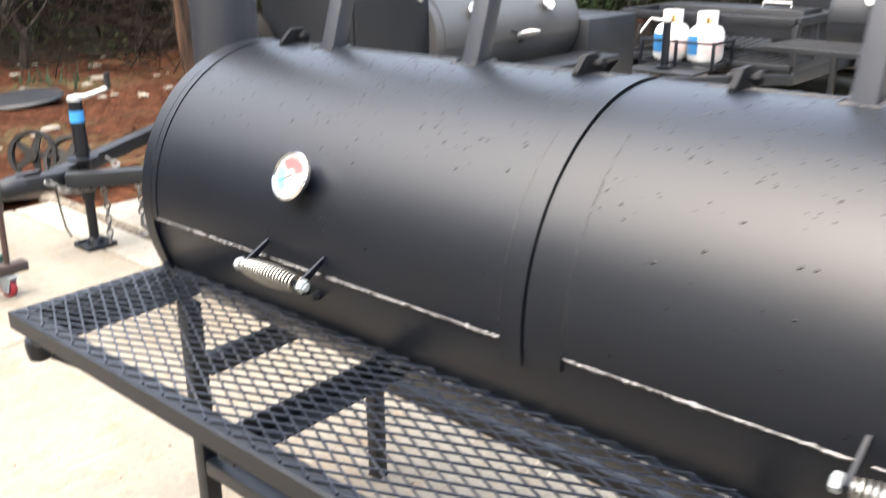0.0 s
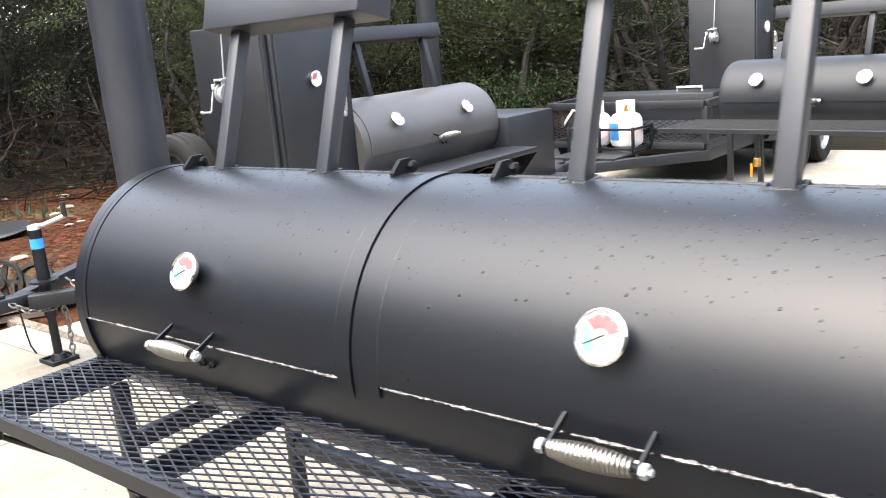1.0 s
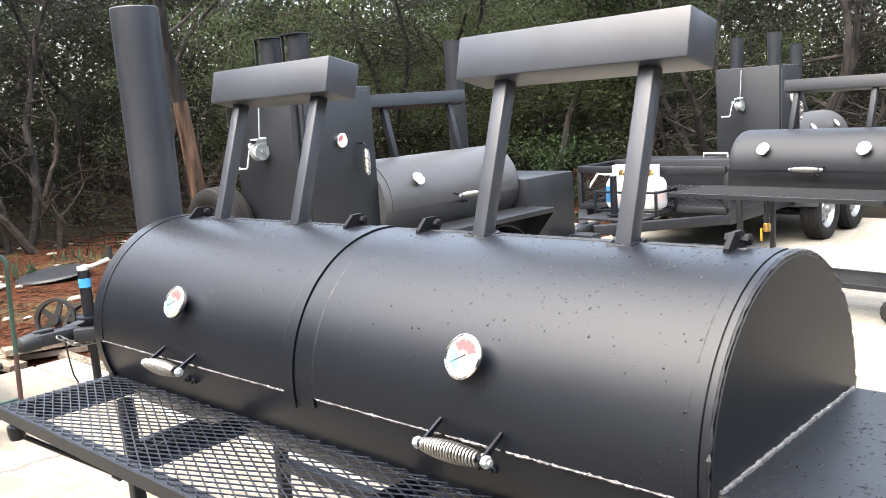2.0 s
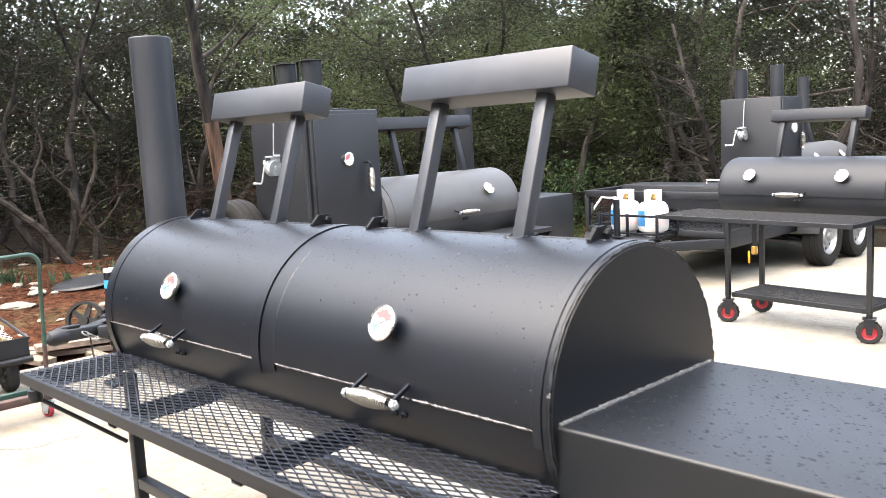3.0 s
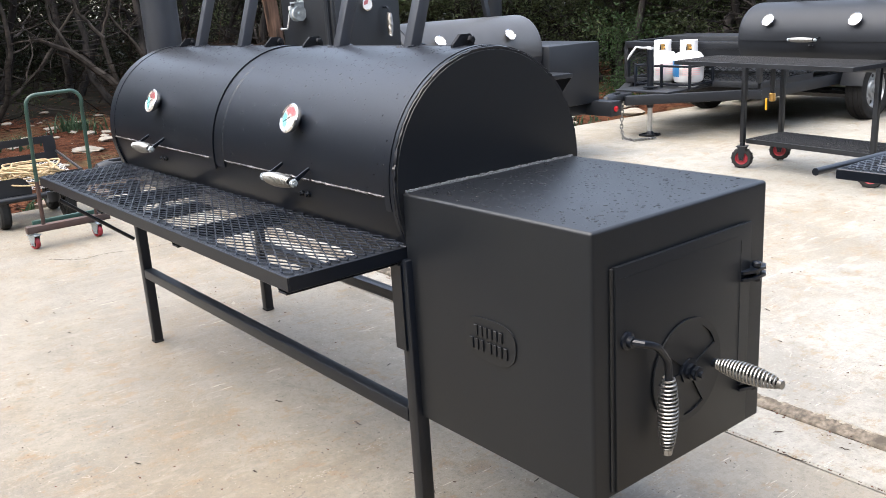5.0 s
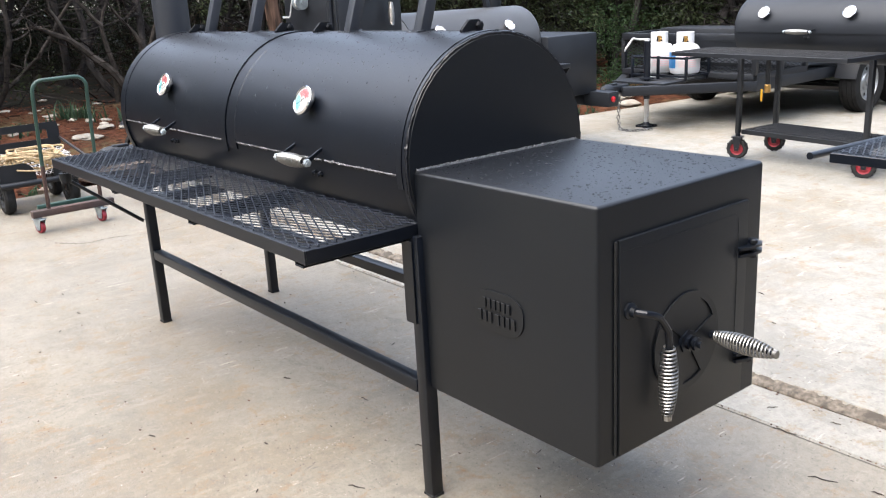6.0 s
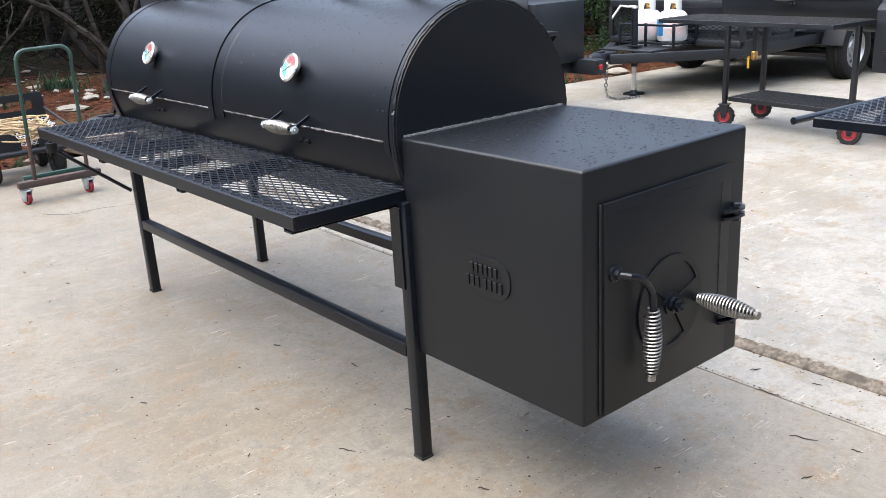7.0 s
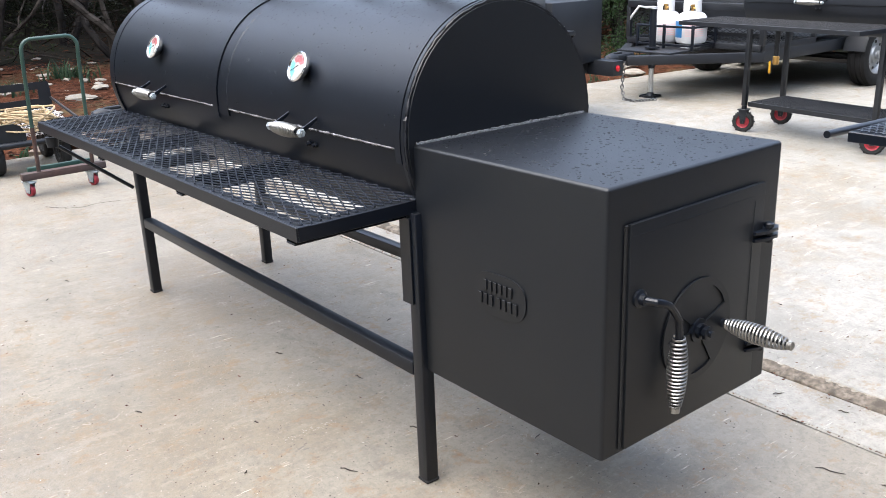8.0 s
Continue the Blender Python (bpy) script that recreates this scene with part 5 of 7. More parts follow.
road_wheel(rigb, -1.16, 0.62, 0.835 + hB, 0.305, 0.19, "spare_wheel", rim=PAINT_OLD, tilt=90)
bm = bmesh.new()
tube_square(bm, (-1.10, 0.62, 0.42 + hB), (-1.10, 0.62, 0.83 + hB), 0.05, (0, 1, 0))
part("spare_bracket", bm, PAINT_OLD, rigb)
trailer_jack(rigb, -2.165, 0.58, 0.755 + hB, 0.40 + hB, (-2.02, 0.51, 0.805 + hB), tape=True, zf=hB - 0.002)
bm = bmesh.new()
chain(bm, [(-2.390, 0.535, 0.40 + hB), (-2.310, 0.505, 0.34 + hB), (-2.210, 0.495, 0.325 + hB), (-2.090, 0.500, 0.345 + hB), (-2.020, 0.515, 0.41 + hB), (-2.050, 0.560, 0.45 + hB)], 0.046, 0.0055)
part("safety_chain", bm, CHAIN, rigb)
for xx, zb in ((-2.12, 0.02), (-1.93, 0.09)):
    bm = bmesh.new()
    chain(bm, [(xx, 0.515, 0.345 + hB), (xx + 0.012, 0.512, 0.22 + hB), (xx + 0.004, 0.51, zb + hB)], 0.046, 0.0055)
    part("safety_chain", bm, CHAIN, rigb)
bm = bmesh.new()
sweep(bm, [(-1.926, 0.510, 0.100 + hB), (-1.928, 0.510, 0.070 + hB), (-1.908, 0.508, 0.050 + hB), (-1.902, 0.507, 0.025 + hB), (-1.922, 0.506, 0.008 + hB), (-1.946, 0.506, 0.016 + hB), (-1.952, 0.507, 0.040 + hB)], [0.010, 0.012, 0.013, 0.014, 0.014, 0.011, 0.006], 8)
part("chain_hook", bm, CHAIN, rigb)
bm = bmesh.new()
sweep(bm, [(-2.350, 0.530, 0.36 + hB), (-2.345, 0.520, 0.25 + hB), (-2.330, 0.525, 0.15 + hB), (-2.310, 0.520, 0.10 + hB)], 0.005, 6)
part("breakaway_cord", bm, RUBBER, rigb)

# ---- second smoker trailer further back, with gas tanks on its tongue ----
GC = gz(0, 9.9)
hC = -GC
rigc = thing("smoker_trailer", Matrix.Translation((-2.80, 9.9, GC)) @ Matrix.Rotation(radians(90), 4, "Z"), "dark smoker trailer with mesh basket, cabinet, drum and twin wheels", "trailer")
chamber(rigc, -0.60, 0.85, 0.285, 0.925 + hC, [(-0.55, 0.80)], PAINT_SKYLIT, False, -9, 95)
for gx in (-0.25, 0.45):
    thermometer(rigc, gx, 0.29, 0.925 + hC, 28, plain=True, size=0.05)
bm = bmesh.new()
box(bm, (-1.22, -0.31, 0.48 + hC), (-0.72, 0.36, 1.745 + hC), 0.008)
cabc = part("warming_cabinet", bm, PAINT_OLD, rigc, "tall dark steel cabinet")
bm = bmesh.new()
box(bm, (-1.20, -0.324, 0.52 + hC), (-0.74, -0.3105, 1.715 + hC), 0.003)
part("cabinet_door", bm, PAINT_OLD, cabc)
for zz in (1.02, 1.42):
    bm = bmesh.new()
    lathe(bm, [(0, 0), (0.045, 0), (0.055, 0.012), (0.055, 0.022), (0, 0.022)], Matrix.Translation((-0.95, -0.324, zz + hC)) @ Matrix.Rotation(radians(90), 4, "X"), 20, cap=False)
    part("cabinet_thermometer", bm, WHITE, cabc)
bm = bmesh.new()
coil(bm, (-0.80, -0.36, 1.36 + hC), (-0.80, -0.36, 1.18 + hC), 0.022, 0.012, 8, 0.008, 10, 5)
part("cabinet_handle", bm, COIL, cabc)
winch(rigc, -1.22, 0.09, 1.38 + hC, 1.72 + hC, 0.85)
for xx, yy, tz in ((-0.98, 0.24, 2.06), (-0.98, -0.16, 2.08), (0.55, 0.22, 2.0)):
    bm = bmesh.new()
    lathe(bm, [(0.060, 1.15 + hC if xx > 0 else 1.65 + hC), (0.068, 1.15 + hC if xx > 0 else 1.65 + hC), (0.068, tz + hC), (0.062, tz + hC), (0.062, 1.2 + hC if xx > 0 else 1.66 + hC)], Matrix.Translation((xx, yy, 0)), 20, cap=False)
    part("vent_pipe", bm, PAINT_GREY, rigc)
bm = bmesh.new()
lathe(bm, [(0, 1.70 + hC), (0.02, 1.70 + hC), (0.02, 1.735 + hC), (0.01, 1.75 + hC), (0, 1.75 + hC)], Matrix.Translation((-1.0, 0.0, 0)), 12, cap=False)
part("pulley", bm, RED, rigc)
counterweight(rigc, -0.45, 0.45, (-0.3, 0.3), 1.205 + hC, 1.50 + hC, w=0.045, depth=0.09, height=0.085, paint=PAINT_GREY)
# basket with mesh sides on the front of the trailer
by0, by1, bx0, bx1 = -0.22, 1.42, -2.22, -1.28
for zz, w in ((0.42, 0.06), (0.80, 0.07)):
    square_frame(rigc, "basket_rail", [(bx0, by0, zz + hC), (bx1, by0, zz + hC), (bx1, by1, zz + hC), (bx0, by1, zz + hC)], w, PAINT_OLD, True)
for xx, yy in ((bx0, by0), (bx0, by1), (bx0, 0.60), (bx1, by0), (-1.75, by0), (bx1, by1)):
    bm = bmesh.new()
    tube_square(bm, (xx, yy, 0.44 + hC), (xx, yy, 0.78 + hC), 0.05)
    part("basket_post", bm, PAINT_OLD, rigc)
bm = bmesh.new()
expanded_mesh(bm, by0 + 0.03, by1 - 0.03, 0.46, 0.77, 0.0, 0.076, 0.034, 0.004)
bmesh.ops.transform(bm, verts=bm.verts[:], matrix=Matrix.Translation((bx0, 0, hC)) @ Matrix(((0, 0, 1), (1, 0, 0), (0, 1, 0))).to_4x4())
part("mesh_side", bm, PAINT_OLD, rigc, smooth=0)
bm = bmesh.new()
expanded_mesh(bm, bx0 + 0.03, bx1 - 0.03, 0.46, 0.77, 0.0, 0.076, 0.034, 0.004)
bmesh.ops.transform(bm, verts=bm.verts[:], matrix=Matrix.Translation((0, by0, hC)) @ Matrix.Rotation(radians(90), 4, "X"))
part("mesh_side", bm, PAINT_OLD, rigc, smooth=0)
bm = bmesh.new()
box(bm, (bx0 + 0.03, by0 + 0.03, 0.40 + hC), (bx1, by1 - 0.03, 0.41 + hC), 0.002)
part("basket_floor", bm, PAINT_OLD, rigc)
bm = bmesh.new()
box(bm, (-1.74, -0.10, 0.60 + hC), (-1.30, 1.30, 0.86 + hC), 0.01)
lk = part("tool_box", bm, PAINT_OLD, rigc)
bm = bmesh.new()
sweep(bm, [(-1.52, 0.10, 0.86 + hC), (-1.52, 0.10, 0.90 + hC), (-1.52, 0.36, 0.90 + hC), (-1.52, 0.36, 0.86 + hC)], 0.012, 8)
part("lid_grip", bm, ALU, lk)
for yy in (-0.22, 1.42):
    bm = bmesh.new()
    box(bm, (-2.22, yy - 0.03, 0.28 + hC), (1.7, yy + 0.03, 0.40 + hC), 0.006)
    part("frame_rail", bm, PAINT_OLD, rigc)
    bm = bmesh.new()
    tube_square(bm, (-2.20, yy, 0.335 + hC), (-3.25, 0.65 + (0.05 if yy > 0.5 else -0.05), 0.345 + hC), 0.09, (0, 0, 1))
    part("tongue_beam", bm, PAINT_OLD, rigc)
bm = bmesh.new()
box(bm, (-1.25, -0.20, 0.385 + hC), (1.65, 1.40, 0.405 + hC), 0.003)
part("deck", bm, PAINT_OLD, rigc)
bm = bmesh.new()
box(bm, (-2.95, 0.32, 0.385 + hC), (-2.24, 0.98, 0.405 + hC), 0.003)
part("tank_tray", bm, PAINT_OLD, rigc)
coupler(rigc, -3.42, 0.65, 0.365 + hC)
trailer_jack(rigc, -2.78, 0.66, 0.80 + hC, 0.36 + hC, (-2.95, 0.83, 0.70 + hC), leg_mat=ALU, zf=gz(0, 7.12) + hC)
bm = bmesh.new()
chain(bm, [(-3.05, 0.79, 0.33 + hC), (-3.055, 0.795, 0.18 + hC), (-3.07, 0.79, 0.03 + hC), (-3.13, 0.71, gz(0, 6.77) + 0.010 + hC), (-3.17, 0.55, gz(0, 6.73) + 0.010 + hC), (-2.93, 0.467, gz(0, 6.97) + 0.010 + hC)], 0.05, 0.006)
part("safety_chain", bm, CHAIN, rigc)
for xx, yy in ((-0.42, -0.42), (0.42, -0.42), (-0.42, 1.62), (0.42, 1.62)):
    road_wheel(rigc, xx, yy, 0.335, 0.335, 0.21)
bm = bmesh.new()
for xx in (-0.42, 0.42):
    shell(bm, -0.54, -0.30, 0.385, 0.006, 10, 170, 0.0, 16)
    bmesh.ops.transform(bm, verts=bm.verts[-2 * 2 * 17:], matrix=Matrix.Translation((xx, 0, 0.335)) @ Matrix.Rotation(radians(90), 4, "Z"))
part("mudguard", bm, PAINT_OLD, rigc)
for xx in (-0.42, 0.42):
    bm = bmesh.new()
    rod(bm, (xx, -0.40, 0.30), (xx, 1.60, 0.30), 0.038, 12)
    part("axle", bm, PAINT_OLD, rigc)
    for yy in (-0.20, 1.40):
        bm = bmesh.new()
        for k, ln in enumerate((0.36, 0.27, 0.18)):
            sweep(bm, [(xx - ln, yy, 0.36 - 0.012 * k), (xx, yy, 0.315 - 0.012 * k), (xx + ln, yy, 0.36 - 0.012 * k)], 0.012, 6)
        part("leaf_spring", bm, PAINT_OLD, rigc)
for xx in (-1.9, -1.2, -0.8, 0.0, 0.8, 1.5):
    bm = bmesh.new()
    box(bm, (xx - 0.03, -0.19, 0.29 + hC), (xx + 0.03, 1.39, 0.385 + hC), 0.004)
    part("cross_member", bm, PAINT_OLD, rigc)
# rack round the tanks
for zz in (0.44, 0.62):
    square_frame(rigc, "tank_rack", [(-2.62, 0.30, zz + hC), (-2.62, 0.98, zz + hC), (-2.24, 0.98, zz + hC), (-2.24, 0.30, zz + hC)], 0.022, PAINT, True)
for xx, yy in ((-2.62, 0.30), (-2.62, 0.98), (-2.24, 0.30), (-2.62, 0.645)):
    bm = bmesh.new()
    tube_square(bm, (xx, yy, 0.395 + hC), (xx, yy, 0.64 + hC), 0.026)
    part("rack_post", bm, PAINT, rigc)
for wx, tl in ((-3.278, "white propane tank with blue label on the trailer tongue"), (-3.605, "white propane tank behind the tongue jack")):
    propane_tank(Matrix.Translation((wx, 7.50, 0.405)) @ Matrix.Rotation(radians(22), 4, "Z"), tl)

# ---- smoker on a wheeled cart ----
GD = gz(0, 6.2)
hD = -GD
cart = thing("cart_smoker", Matrix.Translation((-1.173, 6.320, GD)) @ Matrix.Rotation(radians(-6.0), 4, "Z"), "black drum smoker on a wheeled cart with red-hubbed casters", "smoker")
DZ = 0.980 + hD
chamber(cart, -0.647, 0.693, 0.252, DZ, [(-0.612, 0.653)], PAINT_GREY, False, -4, 95)
for ch_ in [o for o in cart.children]:
    ch_.location.y = 0.015
for gx in (-0.367, 0.353):
    thermometer(cart, gx, 0.258, DZ, 28, plain=True, size=0.05).location.y = 0.015
lid_handle(cart, -0.110, 0.090, 0.258, DZ - 0.003, fine=False).location.y = 0.015
cw = counterweight(cart, -0.37, 0.37, (-0.28, 0.28), DZ + 0.25, 1.500 + hD, w=0.04, depth=0.085, height=0.088, paint=PAINT_GREY)
cw.location.y = 0.015
bm = bmesh.new()
box(bm, (0.693, -0.26, 0.48 + hD), (1.17, 0.31, 0.90 + hD), 0.01)
prism(bm, [(-0.26, 0.90), (0.31, 0.90), (0.26, 1.09), (-0.08, 1.09)], 0.477, Matrix.Translation((0.693, 0, hD)) @ Matrix(((0, 0, 1), (1, 0, 0), (0, 1, 0))).to_4x4())
fbd = part("firebox", bm, PAINT_GREY, cart)
bm = bmesh.new()
box(bm, (0.77, -0.276, 0.58 + hD), (0.91, -0.261, 0.63 + hD), 0.003)
box(bm, (0.79, -0.295, 0.595 + hD), (0.89, -0.277, 0.615 + hD), 0.003)
part("air_slide", bm, PAINT_OLD, fbd)
angle_shelf(cart, -0.82, 0.70, -0.760, -0.262, 0.842 + hD, face=0.030, lx=0.06, ly=0.026, w=0.0026, paint=PAINT_OLD, deck=MESH_OLD)
angle_shelf(cart, -0.535, 0.545, -0.225, 0.225, 0.185 + hD, face=0.035, lx=0.05, ly=0.022, w=0.0036, paint=PAINT_OLD, name="lower_shelf", deck=MESH_OLD)
for xx, yy in ((-0.555, -0.240), (0.565, -0.240), (-0.555, 0.240), (0.565, 0.240)):
    bm = bmesh.new()
    tube_square(bm, (xx, yy, 0.21), (xx, yy, 0.79 + hD), 0.037)
    part("leg", bm, PAINT_OLD, cart)
    caster(cart, xx, yy, 0.083, RUBBER, RED, PAINT, 0.055, 0.045, turn=25, lugs=26)
bm = bmesh.new()
lathe(bm, [(0, 0.47 + hD), (0.020, 0.47 + hD), (0.026, 0.48 + hD), (0.026, 0.53 + hD), (0.018, 0.54 + hD), (0, 0.54 + hD)], Matrix.Translation((-0.46, -0.02, 0)), 12, cap=False)
dv = part("drain_valve", bm, BRASS, cart)
bm = bmesh.new()
rod(bm, (-0.46, -0.02, 0.535 + hD), (-0.46, -0.02, DZ - 0.23), 0.020, 10)
part("drain_pipe", bm, PAINT_OLD, cart)
bm = bmesh.new()
box(bm, (-0.495, -0.06, 0.40 + hD), (-0.477, -0.052, 0.50 + hD), 0.003)
part("valve_lever", bm, YELLOW, dv, "yellow vinyl-covered lever")

# ---- mesh shelf of the next smoker, behind the firebox ----
nbr = thing("mesh_shelf_table", Matrix.Translation((1.62, 2.72, 0.0)), "black steel mesh shelf table with a pipe rail", "table")
zg = gz(0, 2.7)
angle_shelf(nbr, 0.967 - 1.62, 0.62, 2.403 - 2.72, 0.30, 0.862, face=0.030, lx=0.0215, ly=0.0508)
bm = bmesh.new()
sweep(bm, [(0.905 - 1.62, 2.398 - 2.72, 0.846), (0.955 - 1.62, 2.90 - 2.72, 0.846), (0.96 - 1.62, 3.02 - 2.72, 0.846)], 0.012, 12)
part("pipe_rail", bm, PAINT, nbr)
for xx in (0.05, 0.58):
    for yy in (-0.28, 0.27):
        bm = bmesh.new()
        tube_square(bm, (xx, yy, zg - (0.016 if yy > 0 else 0.0)), (xx, yy, 0.834), 0.045)
        part("leg", bm, PAINT, nbr)

# ---- hand truck with a green handle ----
truck = thing("platform_truck", Matrix.Translation((-3.70, 1.40, 0.0)), "old platform truck with green tube handle and rusty frame", "hand truck")
rusty_top = 0.44
bm = bmesh.new()
y0, y1 = -0.155, 0.185
top = [(0.03, y0, rusty_top), (0.083, y0 + 0.003, 0.88)]
top += [(0.095, y0 + 0.07 - 0.067 * math.cos(q * math.pi / 12), 0.915 + 0.068 * math.sin(q * math.pi / 12)) for q in range(0, 7)]
top += [(0.097, y1 - 0.07 + 0.067 * math.cos(q * math.pi / 12), 0.920 + 0.068 * math.sin(q * math.pi / 12)) for q in range(6, -1, -1)]
top += [(0.083, y1 - 0.003, 0.88), (0.03, y1, rusty_top)]
sweep(bm, top, 0.0120, 12)
part("handle", bm, GREEN, truck, "worn green bent tube")
for yy in (y0, y1):
    bm = bmesh.new()
    sweep(bm, [(0.0, yy, 0.135), (0.03, yy, rusty_top)], 0.0130, 12)
    part("upright", bm, RUST, truck, "rusty tube")
bm = bmesh.new()
box(bm, (-0.03, -0.265, 0.108), (0.03, 0.265, 0.152), 0.004)
part("base_bar", bm, RUST, truck, "rusty steel bar")
bm = bmesh.new()
box(bm, (-0.115, -0.20, 0.128), (-0.085, 0.22, 0.165), 0.003)
part("cross_bar", bm, GREEN, truck)
for xx, yy in ((0.0, -0.225), (0.0, 0.175)):
    caster(truck, xx, yy, 0.040, RED, RUBBER, ZINC, 0.028, 0.026, turn=20)

# ---- mesh garden wagon with rope ----
wagon = thing("garden_wagon", Matrix.Translation((-4.55, 1.42, 0.0)), "black mesh garden wagon carrying coiled straw rope", "wagon")
bm = bmesh.new()
mf = Matrix.Translation((0.20, 0, 0)) @ Matrix(((0, 0, 1), (1, 0, 0), (0, 1, 0))).to_4x4()
for sg in (-1, 1):
    prism(bm, [(sg * 0.06, 0.24), (sg * 0.30, 0.24), (sg * 0.30, 0.37), (sg * 0.13, 0.37), (sg * 0.09, 0.35), (sg * 0.06, 0.30)], 0.005, mf)
    sweep(bm, [(-0.40, sg * 0.303, 0.44), (0.20, sg * 0.303, 0.36)], 0.010, 8)
    sweep(bm, [(-0.40, sg * 0.303, 0.235), (0.20, sg * 0.303, 0.235)], 0.010, 8)
sweep(bm, [(0.215, -0.31, 0.225), (0.215, 0.31, 0.225)], 0.022, 12)
tray = part("tray", bm, PAINT_OLD, wagon)
bm = bmesh.new()
expanded_mesh(bm, -0.40, 0.20, -0.30, 0.30, 0.0, 0.076, 0.034, 0.004)
bmesh.ops.transform(bm, verts=bm.verts[:], matrix=Matrix.Translation((0, 0, 0.300)) @ Matrix.Rotation(radians(9.5), 4, "Y"))
part("mesh_floor", bm, ALU, tray, smooth=0)
bm = bmesh.new()
m = Matrix.Translation((-0.41, 0, 0)) @ Matrix(((0, 0, 1), (1, 0, 0), (0, 1, 0))).to_4x4()
for pts in ([(-0.31, 0.22), (0.31, 0.22), (0.31, 0.44), (-0.31, 0.44)], [(-0.31, 0.44), (-0.22, 0.44), (-0.22, 0.51), (-0.31, 0.51)], [(0.22, 0.44), (0.31, 0.44), (0.31, 0.51), (0.22, 0.51)], [(-0.31, 0.51), (0.31, 0.51), (0.30, 0.565), (-0.30, 0.565)]):
    prism(bm, pts, 0.005, m)
part("tail_board", bm, PAINT_OLD, wagon)
bm = bmesh.new()
for k in range(9):
    rod(bm, (-0.38 + 0.02 * k, -0.30, 0.25 + 0.005 * (k % 2)), (-0.38 + 0.02 * k, 0.30, 0.25), 0.006, 5)
part("brace_rods", bm, PAINT_OLD, tray)
rw_ = random.Random(21)
bm = bmesh.new()
for k in range(20):
    cx, cy2 = -0.04 + rw_.uniform(-0.05, 0.05), -0.02 + rw_.uniform(-0.06, 0.06)
    ra, rb2 = rw_.uniform(0.10, 0.25), rw_.uniform(0.12, 0.27)
    z0 = 0.262 + 0.0038 * k
    ph = rw_.uniform(0, 6)
    pts = [(cx + ra * math.cos(a * math.pi / 12), cy2 + rb2 * math.sin(a * math.pi / 12), z0 + 0.016 * math.sin(a * math.pi / 6 + ph) + 0.035 * math.sin(a * math.pi / 12 + ph) + 0.03) for a in range(24)]
    sweep(bm, pts, 0.0065, 6, loop=True)
rope = finish("rope", bm, ROPE)
rope.matrix_world = Matrix.Translation((-4.55, 1.42, 0.035))
tagged(rope, "loose coils of straw coloured rope in the wagon", "rope")
for yy in (-0.25, 0.20):
    t = caster(wagon, 0.06, yy, 0.125, RUBBER, PAINT_OLD, PAINT_OLD, 0.07, 0.01, turn=0, name="wheel")
    t = caster(wagon, -0.36, yy, 0.125, RUBBER, PAINT_OLD, PAINT_OLD, 0.07, 0.01, turn=0, name="wheel")

# ---- scrap at the edge of the dirt ----
def iron_wheel(m, r, label):
    t = thing("iron_wheel", m, label, "wheel", "old iron wheels")
    bm = bmesh.new()
    lathe(bm, [(r * 0.84, -0.02), (r, -0.022), (r, 0.022), (r * 0.84, 0.02), (r * 0.84, -0.02)], Matrix(), 32, cap=False)
    part("rim", bm, RUBBER, t)
    for k in range(5):
        bm = bmesh.new()
        a = 2 * math.pi * k / 5
        mm = Matrix.Rotation(a, 4, "Z")
        prism(bm, [(0.03, -r * 0.16), (r * 0.86, -r * 0.10), (r * 0.86, r * 0.10), (0.03, r * 0.16)], 0.016, mm @ Matrix.Translation((0, 0, -0.008)))
        part("spoke", bm, RUBBER, t)
    bm = bmesh.new()
    lathe(bm, [(0, -0.035), (r * 0.24, -0.035), (r * 0.24, 0.035), (0, 0.035)], Matrix(), 16, cap=False)
    part("hub", bm, RUBBER, t)
    return t


iron_wheel(Matrix.Translation((-5.62, 2.60, 0.155)) @ Matrix.Rotation(radians(38), 4, "Z") @ Matrix.Rotation(radians(78), 4, "X"), 0.165, "black cast iron wheel leaning in the dirt")
iron_wheel(Matrix.Translation((-5.42, 2.73, 0.13)) @ Matrix.Rotation(radians(30), 4, "Z") @ Matrix.Rotation(radians(62), 4, "X"), 0.165, "black cast iron wheel lying tilted beside another")
rsc = random.Random(8)
for cx, cy2, ln, an, z in ((-5.30, 2.30, 0.9, 70, 0.02), (-5.42, 2.22, 0.8, 64, 0.03), (-5.36, 2.02, 0.55, 15, 0.02), (-5.22, 2.52, 0.9, 82, 0.075), (-5.25, 1.74, 0.5, -40, 0.02)):
    bm = bmesh.new()
    box(bm, (-ln / 2, -0.07, 0), (ln / 2, 0.07, 0.042), 0.005)
    for v in bm.verts:
        v.co += Vector((rsc.uniform(-0.006, 0.006), rsc.uniform(-0.004, 0.004), rsc.uniform(-0.002, 0.002)))
    b = finish("plank", bm, PLANK)
    b.matrix_world = Matrix.Translation((cx, cy2, z - 0.03)) @ Matrix.Rotation(radians(an), 4, "Z") @ Matrix.Rotation(radians(2), 4, "Y")
    tagged(b, "grey weathered wooden plank on the dirt edge", "plank", "scrap planks")
bm = bmesh.new()
lathe(bm, [(0, 0.0), (0.36, 0.0), (0.40, 0.03), (0.37, 0.05), (0.2, 0.04), (0, 0.045)], Matrix.Rotation(radians(5), 4, "X"), 32, cap=False)
pan = finish("steel_disc", bm, PAINT_OLD)
pan.matrix_world = Matrix.Translation((-8.6, 3.85, dirt_z(-8.6, 3.85) + 0.03))
tagged(pan, "flat dark steel disc lying on the dirt", "disc")


